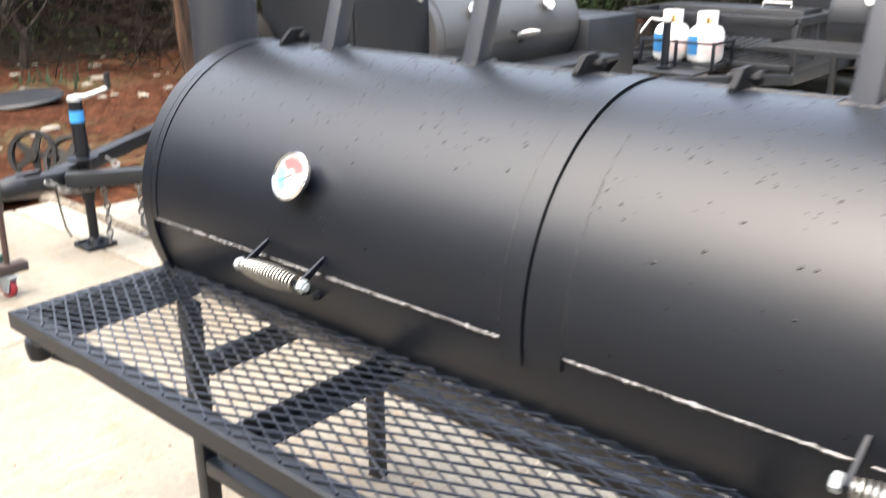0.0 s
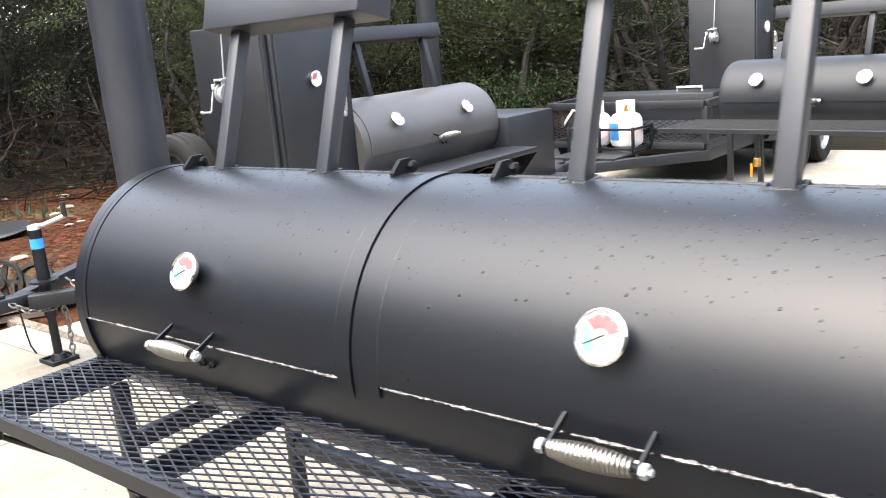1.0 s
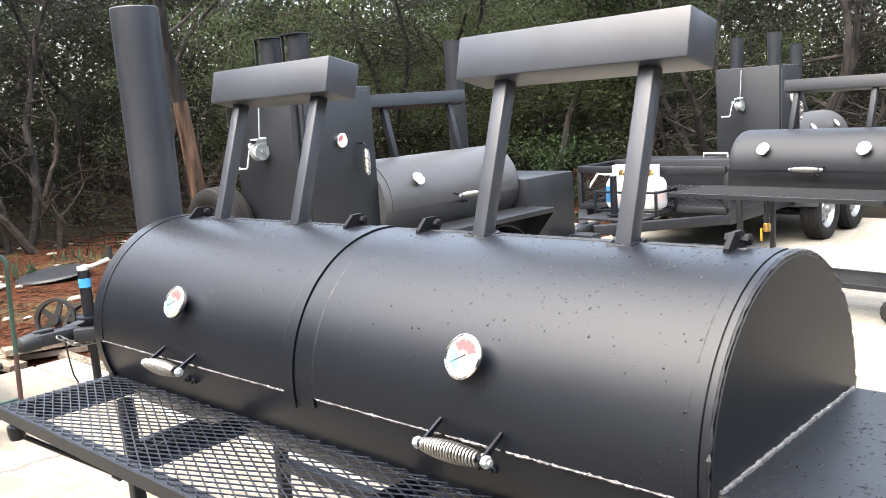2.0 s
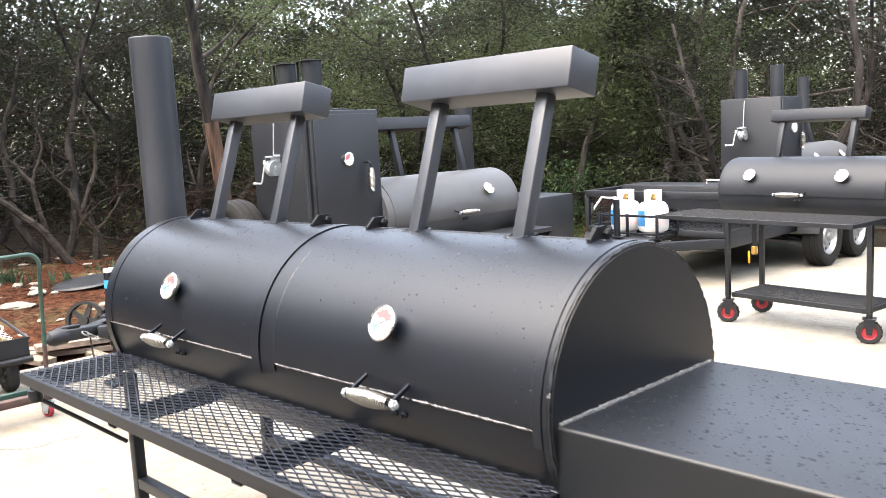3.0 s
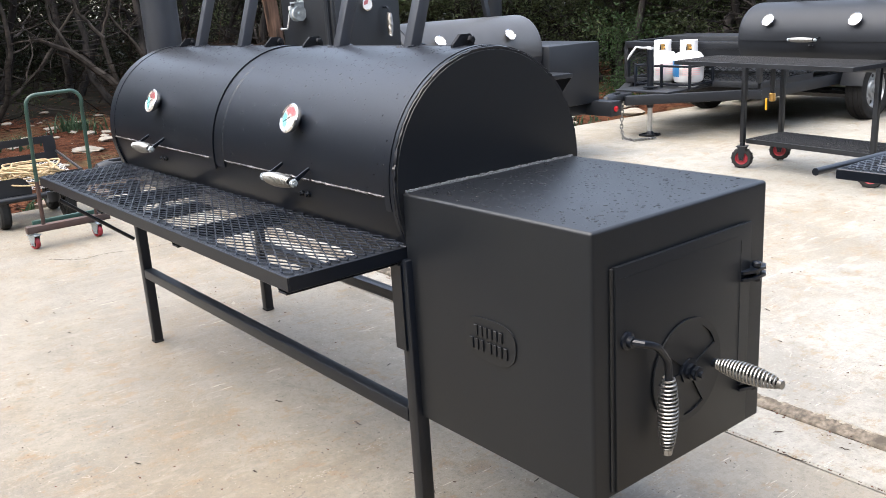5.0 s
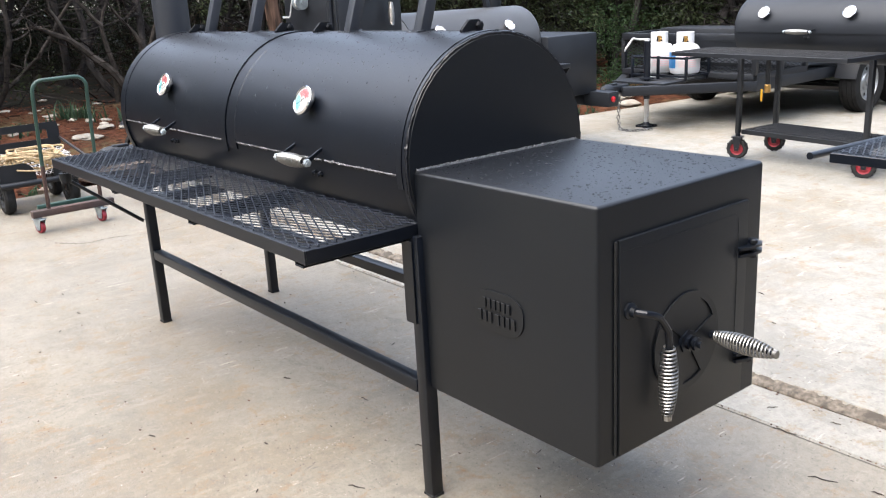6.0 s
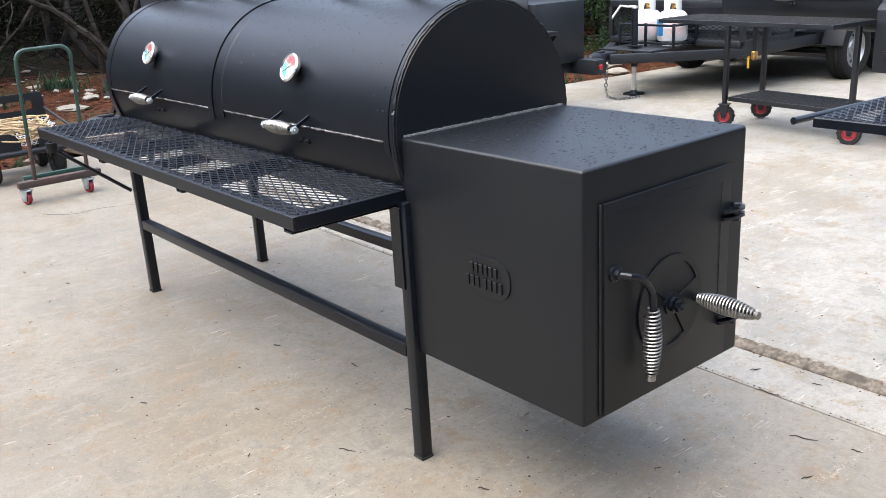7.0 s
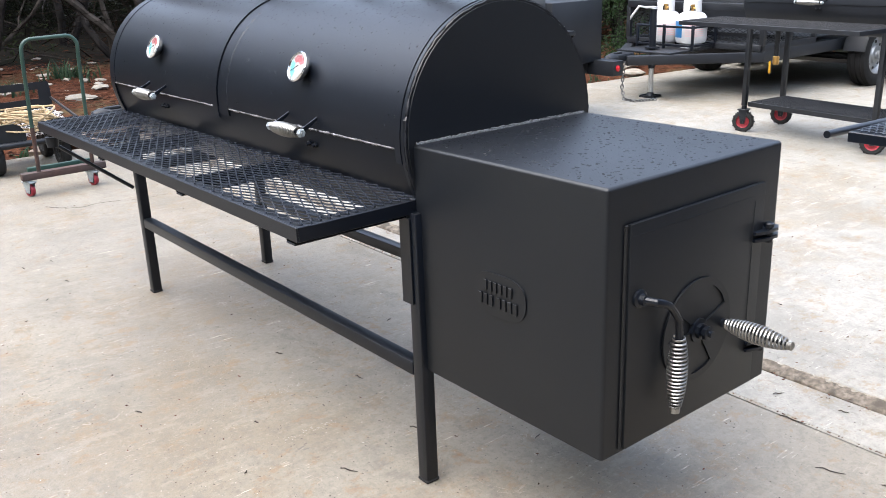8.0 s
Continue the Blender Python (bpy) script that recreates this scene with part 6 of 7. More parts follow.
# ---- woods ----
def limb(rng, start, heading, length, r0, r1, seg=6, bend=0.25, rise=0.05):
    """A crooked tapered limb: its points and radii."""
    p, d = Vector(start), Vector(heading).normalized()
    pts, rad = [p.copy()], [r0]
    for k in range(seg):
        d = (d + Vector((rng.uniform(-bend, bend), rng.uniform(-bend, bend), rng.uniform(-bend, bend) * 0.6 + rise))).normalized()
        p = p + d * (length / seg)
        pts.append(p.copy())
        rad.append(r0 + (r1 - r0) * (k + 1) / seg)
    return pts, rad, d


def sprays(rng_np, centres, radii, count, length, width):
    """Small pointed leaf sprays scattered in clumps; one quad each."""
    n = len(centres) * count
    c = np.repeat(np.array(centres), count, axis=0)
    r = np.repeat(np.array(radii), count)[:, None]
    off = rng_np.normal(size=(n, 3)) * np.array([0.5, 0.5, 0.36])
    base = c + off * r
    d = off + rng_np.normal(size=(n, 3)) * 0.7 + np.array([0, 0, -0.1])
    d /= np.linalg.norm(d, axis=1)[:, None] + 1e-9
    s = rng_np.normal(size=(n, 3))
    s -= (s * d).sum(1)[:, None] * d
    s /= np.linalg.norm(s, axis=1)[:, None] + 1e-9
    ln = (length * rng_np.uniform(0.5, 1.4, size=n))[:, None]
    wd = (width * rng_np.uniform(0.6, 1.4, size=n))[:, None]
    a, b2, e, f = base, base + d * ln * 0.45 + s * wd, base + d * ln, base + d * ln * 0.5 - s * wd
    v = np.stack([a, b2, e, f], 1).reshape(-1, 3)
    q = np.arange(n * 4).reshape(-1, 4)
    return v, q


def make_tree(seed, height, stems, leaf, clumps, count, bark=None, low=1.1, name="juniper_tree", label="", spread=0.35, dead=5):
    rng, rnp = random.Random(seed), np.random.default_rng(seed)
    t = thing(name, Matrix(), label, "tree", "trees at the edge of the yard")
    bm = bmesh.new()
    tips = []
    for s in range(stems):
        if s and not leaf:
            part("limb", bm, bark or BARK, t)
            bm = bmesh.new()
        a = 2 * math.pi * (s + rng.random() * 0.6) / stems
        head = Vector((math.cos(a) * spread, math.sin(a) * spread, 1))
        h = height * rng.uniform(0.75, 1.05)
        r0 = 0.03 + 0.012 * height * rng.uniform(0.6, 1.0) / max(1, stems ** 0.5)
        pts, rad, d = limb(rng, (0.10 * math.cos(a), 0.10 * math.sin(a), -0.15), head, h, r0, 0.022, 10, 0.30, 0.10)
        sweep(bm, pts, rad, 8)
        tips.append(pts[-1])
        nb = int(8 + height * 1.6) if leaf else 4
        for k in range(nb):
            i = rng.randint(2, len(pts) - 2)
            f = rng.random()
            p = pts[i].lerp(pts[i + 1], f)
            b = rng.uniform(0, 2 * math.pi)
            ln = rng.uniform(0.6, 1.7) * (1.1 - 0.05 * i)
            q, rr, dd = limb(rng, p, (math.cos(b), math.sin(b), rng.uniform(-0.1, 0.7)), ln, rad[i] * 0.45, 0.008, 5, 0.35, 0.03)
            sweep(bm, q, rr, 5)
            for j in (2, 3, 4, 5):
                if rng.random() < (0.8 if leaf else 0.45):
                    b3 = rng.uniform(0, 2 * math.pi)
                    q3, r3, d3 = limb(rng, q[j], (math.cos(b3), math.sin(b3), rng.uniform(-0.3, 0.6)), rng.uniform(0.25, 0.7), rr[j] * 0.6, 0.004, 3, 0.4, 0.0)
                    sweep(bm, q3, r3, 4, closed_ends=False)
                    if q3[-1].z > low:
                        tips.append(q3[-1])
            if q[-1].z > low:
                tips.append(q[-1])
                tips.append(q[3])
        for k in range(dead):
            i = rng.randint(1, 5)
            b = rng.uniform(0, 2 * math.pi)
            q, rr, dd = limb(rng, pts[i], (math.cos(b), math.sin(b), rng.uniform(-0.4, 0.5)), rng.uniform(0.5, 1.5), 0.014, 0.003, 5, 0.45, 0.0)
            sweep(bm, q, rr, 4, closed_ends=False)
    part("trunk" if leaf else "limb", bm, bark or BARK, t)
    if leaf:
        rng.shuffle(tips)
        cs = [tuple(tips[i % len(tips)] + Vector((rng.uniform(-0.2, 0.2), rng.uniform(-0.2, 0.2), rng.uniform(-0.12, 0.2)))) for i in range(clumps)]
        rs_ = [rng.uniform(0.22, 0.50) for _ in cs]
        v, q = sprays(rnp, cs, rs_, int(count * 1.5), 0.080, 0.0095)
        me = bpy.data.meshes.new("crown")
        me.from_pydata(v.tolist(), [], q.tolist())
        me.materials.append(leaf)
        o = new("crown", me)
        o.parent = t
    return t


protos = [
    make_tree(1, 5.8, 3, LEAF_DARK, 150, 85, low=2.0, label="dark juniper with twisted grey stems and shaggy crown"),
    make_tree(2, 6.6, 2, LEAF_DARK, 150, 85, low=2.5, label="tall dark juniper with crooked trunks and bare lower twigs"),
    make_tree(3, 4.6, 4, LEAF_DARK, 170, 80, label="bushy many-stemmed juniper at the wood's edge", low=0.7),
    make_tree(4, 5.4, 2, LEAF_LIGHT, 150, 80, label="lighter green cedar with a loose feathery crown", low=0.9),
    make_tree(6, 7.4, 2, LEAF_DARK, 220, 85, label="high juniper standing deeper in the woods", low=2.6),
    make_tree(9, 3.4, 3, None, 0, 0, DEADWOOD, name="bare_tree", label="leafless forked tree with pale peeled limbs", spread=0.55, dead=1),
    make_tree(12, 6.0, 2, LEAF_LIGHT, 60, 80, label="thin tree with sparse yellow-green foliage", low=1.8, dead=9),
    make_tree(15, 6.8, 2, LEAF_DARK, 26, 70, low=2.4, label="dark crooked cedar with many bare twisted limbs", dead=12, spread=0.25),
]
edge = [(-12.5, -9.0), (-12.0, -3.0), (-11.6, 1.0), (-11.4, 4.5), (-10.2, 8.0), (-8.3, 10.8), (-5.8, 12.9), (-2.5, 14.0), (2.0, 14.6), (8.0, 15.0), (13.0, 15.5)]


def leg_normal(i):
    (ax, ay), (bx, by) = edge[i], edge[i + 1]
    l_ = math.hypot(bx - ax, by - ay)
    return -(by - ay) / l_, (bx - ax) / l_


def corner_normal(i):
    n0, n1 = leg_normal(max(0, i - 1)), leg_normal(min(len(edge) - 2, i))
    l_ = math.hypot(n0[0] + n1[0], n0[1] + n1[1])
    return (n0[0] + n1[0]) / l_, (n0[1] + n1[1]) / l_


def along(s):
    """A point s metres along the wood's edge, and the way into the woods, turning evenly from leg to leg."""
    for i, ((ax, ay), (bx, by)) in enumerate(zip(edge, edge[1:])):
        l_ = math.hypot(bx - ax, by - ay)
        if s <= l_ or i == len(edge) - 2:
            f = min(1, s / l_)
            (px, py), (qx, qy) = corner_normal(i), corner_normal(i + 1)
            nx_, ny_ = px + (qx - px) * f, py + (qy - py) * f
            k = math.hypot(nx_, ny_)
            return ax + (bx - ax) * f, ay + (by - ay) * f, nx_ / k, ny_ / k
        s -= l_


rt = random.Random(77)
used = set()


def plant(k, x, y, z, turn, size):
    m = Matrix.Translation((x, y, z)) @ Matrix.Rotation(turn, 4, "Z") @ Matrix.Diagonal((size, size, size * 0.80, 1))
    if k not in used:
        used.add(k)
        protos[k].matrix_world = m
        return protos[k]
    c = copy_thing(protos[k], Matrix.Translation((x, y, z)) @ Matrix.Rotation(turn, 4, "Z"))
    c.scale = (size, size, size * 0.80)
    return c


for row, (gap, o0, o1, kinds, s0, s1) in enumerate(((1.75, -0.3, 1.3, (0, 7, 6, 7, 2, 1, 6, 7), 0.75, 0.98), (1.5, 2.0, 3.6, (0, 7, 3, 6, 3, 7, 4), 0.75, 0.95), (1.6, 4.4, 6.8, (4, 1, 4, 0, 3), 0.85, 1.1), (1.9, 7.8, 11.0, (4, 1, 4, 2), 1.0, 1.25))):
    s = rt.uniform(0, 1)
    while s < 43.5:
        x, y, nx_, ny_ = along(s)
        o = rt.uniform(o0, o1)
        px_, py_ = x + nx_ * o, y + ny_ * o
        plant(rt.choice(kinds), px_, py_, dirt_z(px_, py_) - 0.02, rt.uniform(0, 6.28), rt.uniform(s0, s1))
        s += gap * rt.uniform(0.7, 1.3)
for x, y, turn, sc in ((-11.6, 2.6, 2.2, 0.9),):
    plant(5, x, y, dirt_z(x, y) - 0.02, turn, sc)
# light green cedars in the gap over the trailers
for x, y, turn, sc in ((-8.9, 9.9, 0.4, 1.0), (-7.4, 11.2, 1.9, 1.1), (-8.2, 12.3, 3.0, 1.2), (-10.0, 8.9, 4.1, 0.9), (-6.0, 12.6, 5.2, 1.05)):
    plant(3, x, y, dirt_z(x, y) - 0.02, turn, sc)
# thin dark-stemmed trees over the far end of the slab
for x, y, turn, sc in ((-6.0, 11.6, 0.9, 0.95), (-4.6, 12.3, 2.4, 1.0), (-5.2, 12.0, 4.0, 0.85), (-3.6, 12.8, 5.5, 1.0)):
    plant(7, x, y, dirt_z(x, y) - 0.02, turn, sc)
# unseen trees added behind the camera, closer and taller, to darken the drum's reflection
for k in range(24):
    x = -13 + k * 1.25 + rt.uniform(-0.3, 0.3)
    y = -10.2 + rt.uniform(-1.6, 0.6)
    plant(rt.choice((0, 1, 2, 4)), x, y, dirt_z(x, y) - 0.02, rt.uniform(0, 6.28), rt.uniform(1.3, 1.7))
for k in range(7):
    x, y = -10.6 + rt.uniform(-1.2, 0.4), -8.6 + k * 1.15
    plant(rt.choice((0, 1, 2)), x, y, dirt_z(x, y) - 0.02, rt.uniform(0, 6.28), rt.uniform(1.2, 1.6))
# a dead cedar stem, its lower bark hanging off in strips
snag = thing("dead_trunk", Matrix.Translation((-8.5, 5.77, dirt_z(-8.5, 5.77))), "dead leaning cedar trunk with peeled reddish bark", "tree trunk")
bm = bmesh.new()
rq = random.Random(31)
pts, rad, d = limb(rq, (0, 0, -0.1), (0.0, -0.06, 1), 2.0, 0.115, 0.090, 10, 0.03, 0.02)
sweep(bm, pts, rad, 12)
part("peeled_stem", bm, PEELED, snag)
bm = bmesh.new()
up, rup, d2 = limb(rq, pts[-1], d, 2.6, 0.088, 0.03, 10, 0.12, 0.03)
sweep(bm, up, rup, 10)
for i in (3, 5, 7):
    q, rr, dd = limb(rq, up[i], (rq.uniform(-1, 1), rq.uniform(-1, 1), 0.6), 1.1, 0.03, 0.006, 6, 0.3, 0.05)
    sweep(bm, q, rr, 6)
part("upper_stem", bm, BARK, snag)
for k in range(14):
    a, i = rq.uniform(0, 6.28), rq.randint(1, 8)
    p = pts[i] + Vector((math.cos(a), math.sin(a), 0)) * rad[i] * 1.02
    bm = bmesh.new()
    sweep(bm, [p, p + Vector((0.012 * math.cos(a), 0.012 * math.sin(a), 0.14)), p + Vector((0.02 * math.cos(a), 0.02 * math.sin(a), 0.30))], [0.006, 0.010, 0.004], 5)
    part("bark_strip", bm, DEADWOOD, snag)


# small bare trees with forked pale limbs in front of the left woods
def bare_fork(x, y, label, limbs):
    """Limbs as points (across, up) with a radius at each end, spread in a plane that runs north-east."""
    t = thing("bare_tree", Matrix.Translation((x, y, dirt_z(x, y))), label, "tree")
    for pts_, ra, rb_ in limbs:
        fine, n = [], 5
        for (u0, w0), (u1, w1) in zip(pts_, pts_[1:]):
            for k in range(n):
                f = k / n
                fine.append((u0 + (u1 - u0) * f, w0 + (w1 - w0) * f))
        fine.append(pts_[-1])
        p3 = [Vector((0.376 * u + rq.uniform(-0.012, 0.012), 0.927 * u + rq.uniform(-0.012, 0.012), w + rq.uniform(-0.01, 0.01))) for u, w in fine]
        bm = bmesh.new()
        sweep(bm, p3, [ra + (rb_ - ra) * k / (len(p3) - 1) for k in range(len(p3))], 7)
        part("limb", bm, DEADWOOD, t)
        for k in range(4):
            j = rq.randint(len(p3) // 2, len(p3) - 1)
            q, rr, dd = limb(rq, p3[j], (rq.uniform(-0.6, 0.6), rq.uniform(-1, 1), rq.uniform(0.1, 0.9)), rq.uniform(0.3, 0.7), max(0.006, rb_ * 0.6), 0.003, 5, 0.35, 0.02)
            bm = bmesh.new()
            sweep(bm, q, rr, 5)
            part("twig", bm, DEADWOOD, t)


bare_fork(-10.9, 4.92, "small bare tree with pale forked limbs", [
    ([(0, -0.1), (0.05, 0.42), (-0.14, 0.67)], 0.060, 0.042), ([(-0.14, 0.67), (-0.25, 0.99), (-0.45, 1.25), (-0.67, 1.60)], 0.034, 0.012),
    ([(-0.14, 0.67), (0.11, 1.31), (0.16, 1.70), (0.05, 2.1)], 0.036, 0.012), ([(0.05, 0.43), (0.24, 0.62), (0.42, 0.90)], 0.026, 0.010)])
bare_fork(-11.1, 4.30, "thin bare tree with a bent pale stem", [([(0.0, -0.1), (0.03, 0.5), (-0.08, 1.15), (-0.36, 1.50), (-0.42, 1.95)], 0.050, 0.016), ([(-0.08, 1.15), (0.10, 1.6), (0.06, 2.1)], 0.022, 0.008)])
bare_fork(-10.8, 4.45, "fallen pale limb leaning among the trees", [([(0.10, -0.05), (-0.30, 0.55), (-0.75, 0.98), (-1.25, 1.20)], 0.070, 0.028), ([(-0.75, 0.98), (-0.95, 1.4), (-1.0, 1.9)], 0.03, 0.010)])


def tangle(name, label, n, where, seed, hmax=1.1, lmin=0.4, lmax=1.5, mat_=None, r=0.006):
    """Bare brush: thin crooked twigs, all one mass."""
    rng = np.random.default_rng(seed)
    verts, faces = [], []
    for i in range(n):
        x, y, z = where(rng)
        p = np.array([x, y, z + rng.uniform(0, hmax) ** 1.3])
        d = rng.normal(size=3) * np.array([1, 1, 0.55])
        d /= np.linalg.norm(d)
        ln, rr = rng.uniform(lmin, lmax), r * rng.uniform(0.5, 1.6)
        seg = 4
        base = len(verts)
        for k in range(seg + 1):
            u = np.cross(d, [0.3, 0.2, 1.0])
            u /= np.linalg.norm(u) + 1e-9
            w = np.cross(d, u)
            q = rr * (1 - 0.8 * k / seg)
            for a in range(3):
                verts.append((p + q * (math.cos(2.094 * a) * u + math.sin(2.094 * a) * w)).tolist())
            p = p + d * ln / seg
            p[2] = max(p[2], z + 0.01)
            d = d + rng.normal(size=3) * 0.28
            d /= np.linalg.norm(d)
        for k in range(seg):
            for a in range(3):
                b = (a + 1) % 3
                faces.append((base + 3 * k + a, base + 3 * k + b, base + 3 * k + 3 + b, base + 3 * k + 3 + a))
    ob = from_arrays(name, verts, faces, mat_ or TWIG)
    return tagged(ob, label, "brush", kind="stuff")


def edge_spot(lo, hi):
    def f(rng):
        x, y, nx_, ny_ = along(rng.uniform(0, 43))
        o = rng.uniform(lo, hi)
        x, y = x + nx_ * o, y + ny_ * o
        return x, y, dirt_z(x, y)
    return f


tangle("brushwood", "grey-brown bare brush and dead branches under the trees", 2200, edge_spot(0.8, 6.0), 3, 1.6)
tangle("brushwood", "brown brush pile at the wood's edge", 600, lambda rng: ((x := rng.normal(-10.8, 0.9)), (y := rng.normal(6.9, 1.5)), dirt_z(x, y)), 4, 1.0, 0.4, 1.6, None, 0.008)
tangle("brushwood", "tall thin saplings among the trees", 700, edge_spot(0.3, 5), 9, 2.8, 1.0, 2.4, None, 0.011)


def undergrowth(name, label, n, where, seed, material, size, ln, wd, per=70, hz=0.5):
    rng = np.random.default_rng(seed)
    cs, rs_ = [], []
    for i in range(n):
        x, y, z = where(rng)
        cs.append((x, y, z + rng.uniform(0.1, hz)))
        rs_.append(size * rng.uniform(0.6, 1.4))
    v, q = sprays(rng, cs, rs_, per, ln, wd)
    ob = from_arrays(name, v.tolist(), q.tolist(), material)
    return tagged(ob, label, "undergrowth", kind="stuff")


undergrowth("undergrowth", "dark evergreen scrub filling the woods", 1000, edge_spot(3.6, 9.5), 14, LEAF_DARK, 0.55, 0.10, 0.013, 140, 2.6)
def left_spot(lo, hi):
    def f(rng):
        x, y, nx_, ny_ = along(rng.uniform(8, 24))
        o = rng.uniform(lo, hi)
        x, y = x + nx_ * o, y + ny_ * o
        return x, y, dirt_z(x, y)
    return f


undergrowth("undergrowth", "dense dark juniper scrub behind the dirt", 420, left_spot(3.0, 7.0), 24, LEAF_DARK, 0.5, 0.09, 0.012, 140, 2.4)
undergrowth("undergrowth", "low green shrubs at the wood's edge", 60, edge_spot(-0.8, 1.5), 15, LEAF_LIGHT, 0.32, 0.10, 0.016, 70, 0.5)
undergrowth("undergrowth", "small green bush beside the slab", 9, lambda rng: ((x := rng.normal(-5.9, 0.25)), (y := rng.normal(9.5, 0.35)), dirt_z(x, y)), 16, BUSH, 0.26, 0.055, 0.009, 240, 1.15)

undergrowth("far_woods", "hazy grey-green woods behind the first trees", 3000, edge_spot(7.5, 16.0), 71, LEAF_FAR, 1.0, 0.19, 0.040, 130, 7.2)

# blades of a lily clump and grass
rng = np.random.default_rng(40)
verts, faces = [], []
for (cx, cy2, n, h, sp) in ((-9.75, 3.27, 70, 0.29, 0.26), (-9.2, 3.75, 30, 0.24, 0.35), (-8.9, 2.3, 26, 0.22, 0.3), (-9.6, 4.6, 26, 0.22, 0.4), (-5.4, 1.62, 24, 0.16, 0.16), (-4.95, 7.6, 90, 0.12, 0.5), (-5.45, 1.05, 30, 0.18, 0.25)):
    for i in range(n):
        x, y = cx + rng.normal() * sp * 0.5, cy2 + rng.normal() * sp * 0.5
        a, hh, out = rng.uniform(0, 6.28), h * rng.uniform(0.5, 1.2), rng.uniform(0.2, 1.0)
        z = dirt_z(x, y)
        dx, dy, wx, wy = math.cos(a), math.sin(a), -math.sin(a) * 0.017, math.cos(a) * 0.017
        b = len(verts)
        for k in range(4):
            s = k / 3
            r_, zz = out * hh * s ** 1.7, z + hh * (s - 0.25 * s * s * out * 2)
            w = 1 - s * 0.9
            verts += [(x + dx * r_ + wx * w, y + dy * r_ + wy * w, zz), (x + dx * r_ - wx * w, y + dy * r_ - wy * w, zz)]
        for k in range(3):
            faces.append((b + 2 * k, b + 2 * k + 1, b + 2 * k + 3, b + 2 * k + 2))
tagged(from_arrays("grass", verts, faces, GRASS), "green blades and grass tufts in the dirt", "grass", kind="stuff")


def flakes(name, label, n, where, seed, material, lo, hi, lift=0.006):
    """Leaf litter: small curled flakes."""
    rng = np.random.default_rng(seed)
    verts, faces = [], []
    for i in range(n):
        x, y, z = where(rng)
        a, s, w = rng.uniform(0, 6.28), rng.uniform(lo, hi), rng.uniform(0.25, 0.6)
        c, sn = math.cos(a), math.sin(a)
        b = len(verts)
        for u, v, q in ((-1, 0, 0.3), (0, -w, 0.0), (1, 0, 0.5), (0, w, 0.1)):
            verts.append((x + s * (u * c - v * sn), y + s * (u * sn + v * c), z + lift + q * s * rng.uniform(0.1, 0.7)))
        faces.append((b, b + 1, b + 2, b + 3))
    return tagged(from_arrays(name, verts, faces, material), label, "leaves", kind="stuff")


def dirt_spot(x0, x1, y0, y1):
    def f(rng):
        x, y = rng.uniform(x0, x1), rng.uniform(y0, y1)
        return x, y, dirt_z(x, y)
    return f


flakes("leaf_litter", "brown leaves and bark mulch over red dirt", 22000, dirt_spot(-11.5, -5.15, -1.0, 8.5), 50, LITTER, 0.015, 0.050)
flakes("leaf_litter", "dead leaves and soil along the slab's edge", 2500, dirt_spot(-6.2, -4.68, 2.5, 11.0), 52, LITTER, 0.012, 0.040)
flakes("leaf_litter", "brown leaves along the wood's edge", 7000, edge_spot(-1.0, 3), 51, LITTER, 0.02, 0.055)

# limestone lying in the dirt
rk = random.Random(60)
rocks = []
for k in range(6):
    bm = bmesh.new()
    bmesh.ops.create_icosphere(bm, subdivisions=3, radius=1)
    sx, sy, sz = rk.uniform(0.8, 1.3), rk.uniform(0.55, 0.9), rk.uniform(0.25, 0.5)
    for v in bm.verts:
        n1 = noise.noise(v.co * 1.3 + Vector((k * 7, 0, 0)))
        n2 = noise.noise(v.co * 3.7 + Vector((0, k * 5, 0)))
        v.co = Vector((v.co.x * sx, v.co.y * sy, v.co.z * sz)) * (1 + 0.38 * n1 + 0.14 * n2)
    me = bpy.data.meshes.new("stone")
    bm.to_mesh(me)
    bm.free()
    me.materials.append(STONE)
    rocks.append(me)


def rock(x, y, s, k, label="white limestone rock half sunk in the dirt", flat=1.0):
    o = new("stone", rocks[k])
    o.matrix_world = Matrix.Translation((x, y, dirt_z(x, y) + s * 0.12)) @ Matrix.Rotation(rk.uniform(0, 6.28), 4, "Z") @ Matrix.Diagonal((s, s, s * flat, 1))
    tagged(o, label, "stone", "stones in the dirt")


rock(-7.85, 2.80, 0.15, 2, "long flat white limestone slab in the dirt", 0.6)
rock(-8.5, 3.22, 0.105, 0)
rock(-8.9, 3.34, 0.07, 1)
rock(-9.3, 3.5, 0.08, 5)
rock(-4.98, 8.65, 0.17, 3)
rock(-6.9, 2.25, 0.08, 4)
for k in range(85):
    x, y = rk.uniform(-11.5, -5.5), rk.uniform(-0.5, 7.5)
    if k < 40:
        x, y = rk.gauss(-9.6, 0.9), rk.gauss(3.7, 1.6)
    if x > -5.4:
        continue
    rock(x, y, rk.choice((0.028, 0.04, 0.05, 0.065, 0.085)) * rk.uniform(0.8, 1.2), rk.randrange(6))
for k in range(14):
    rock(rk.uniform(-5.6, -4.85), rk.uniform(7.0, 10.5), rk.uniform(0.05, 0.16), rk.randrange(6))


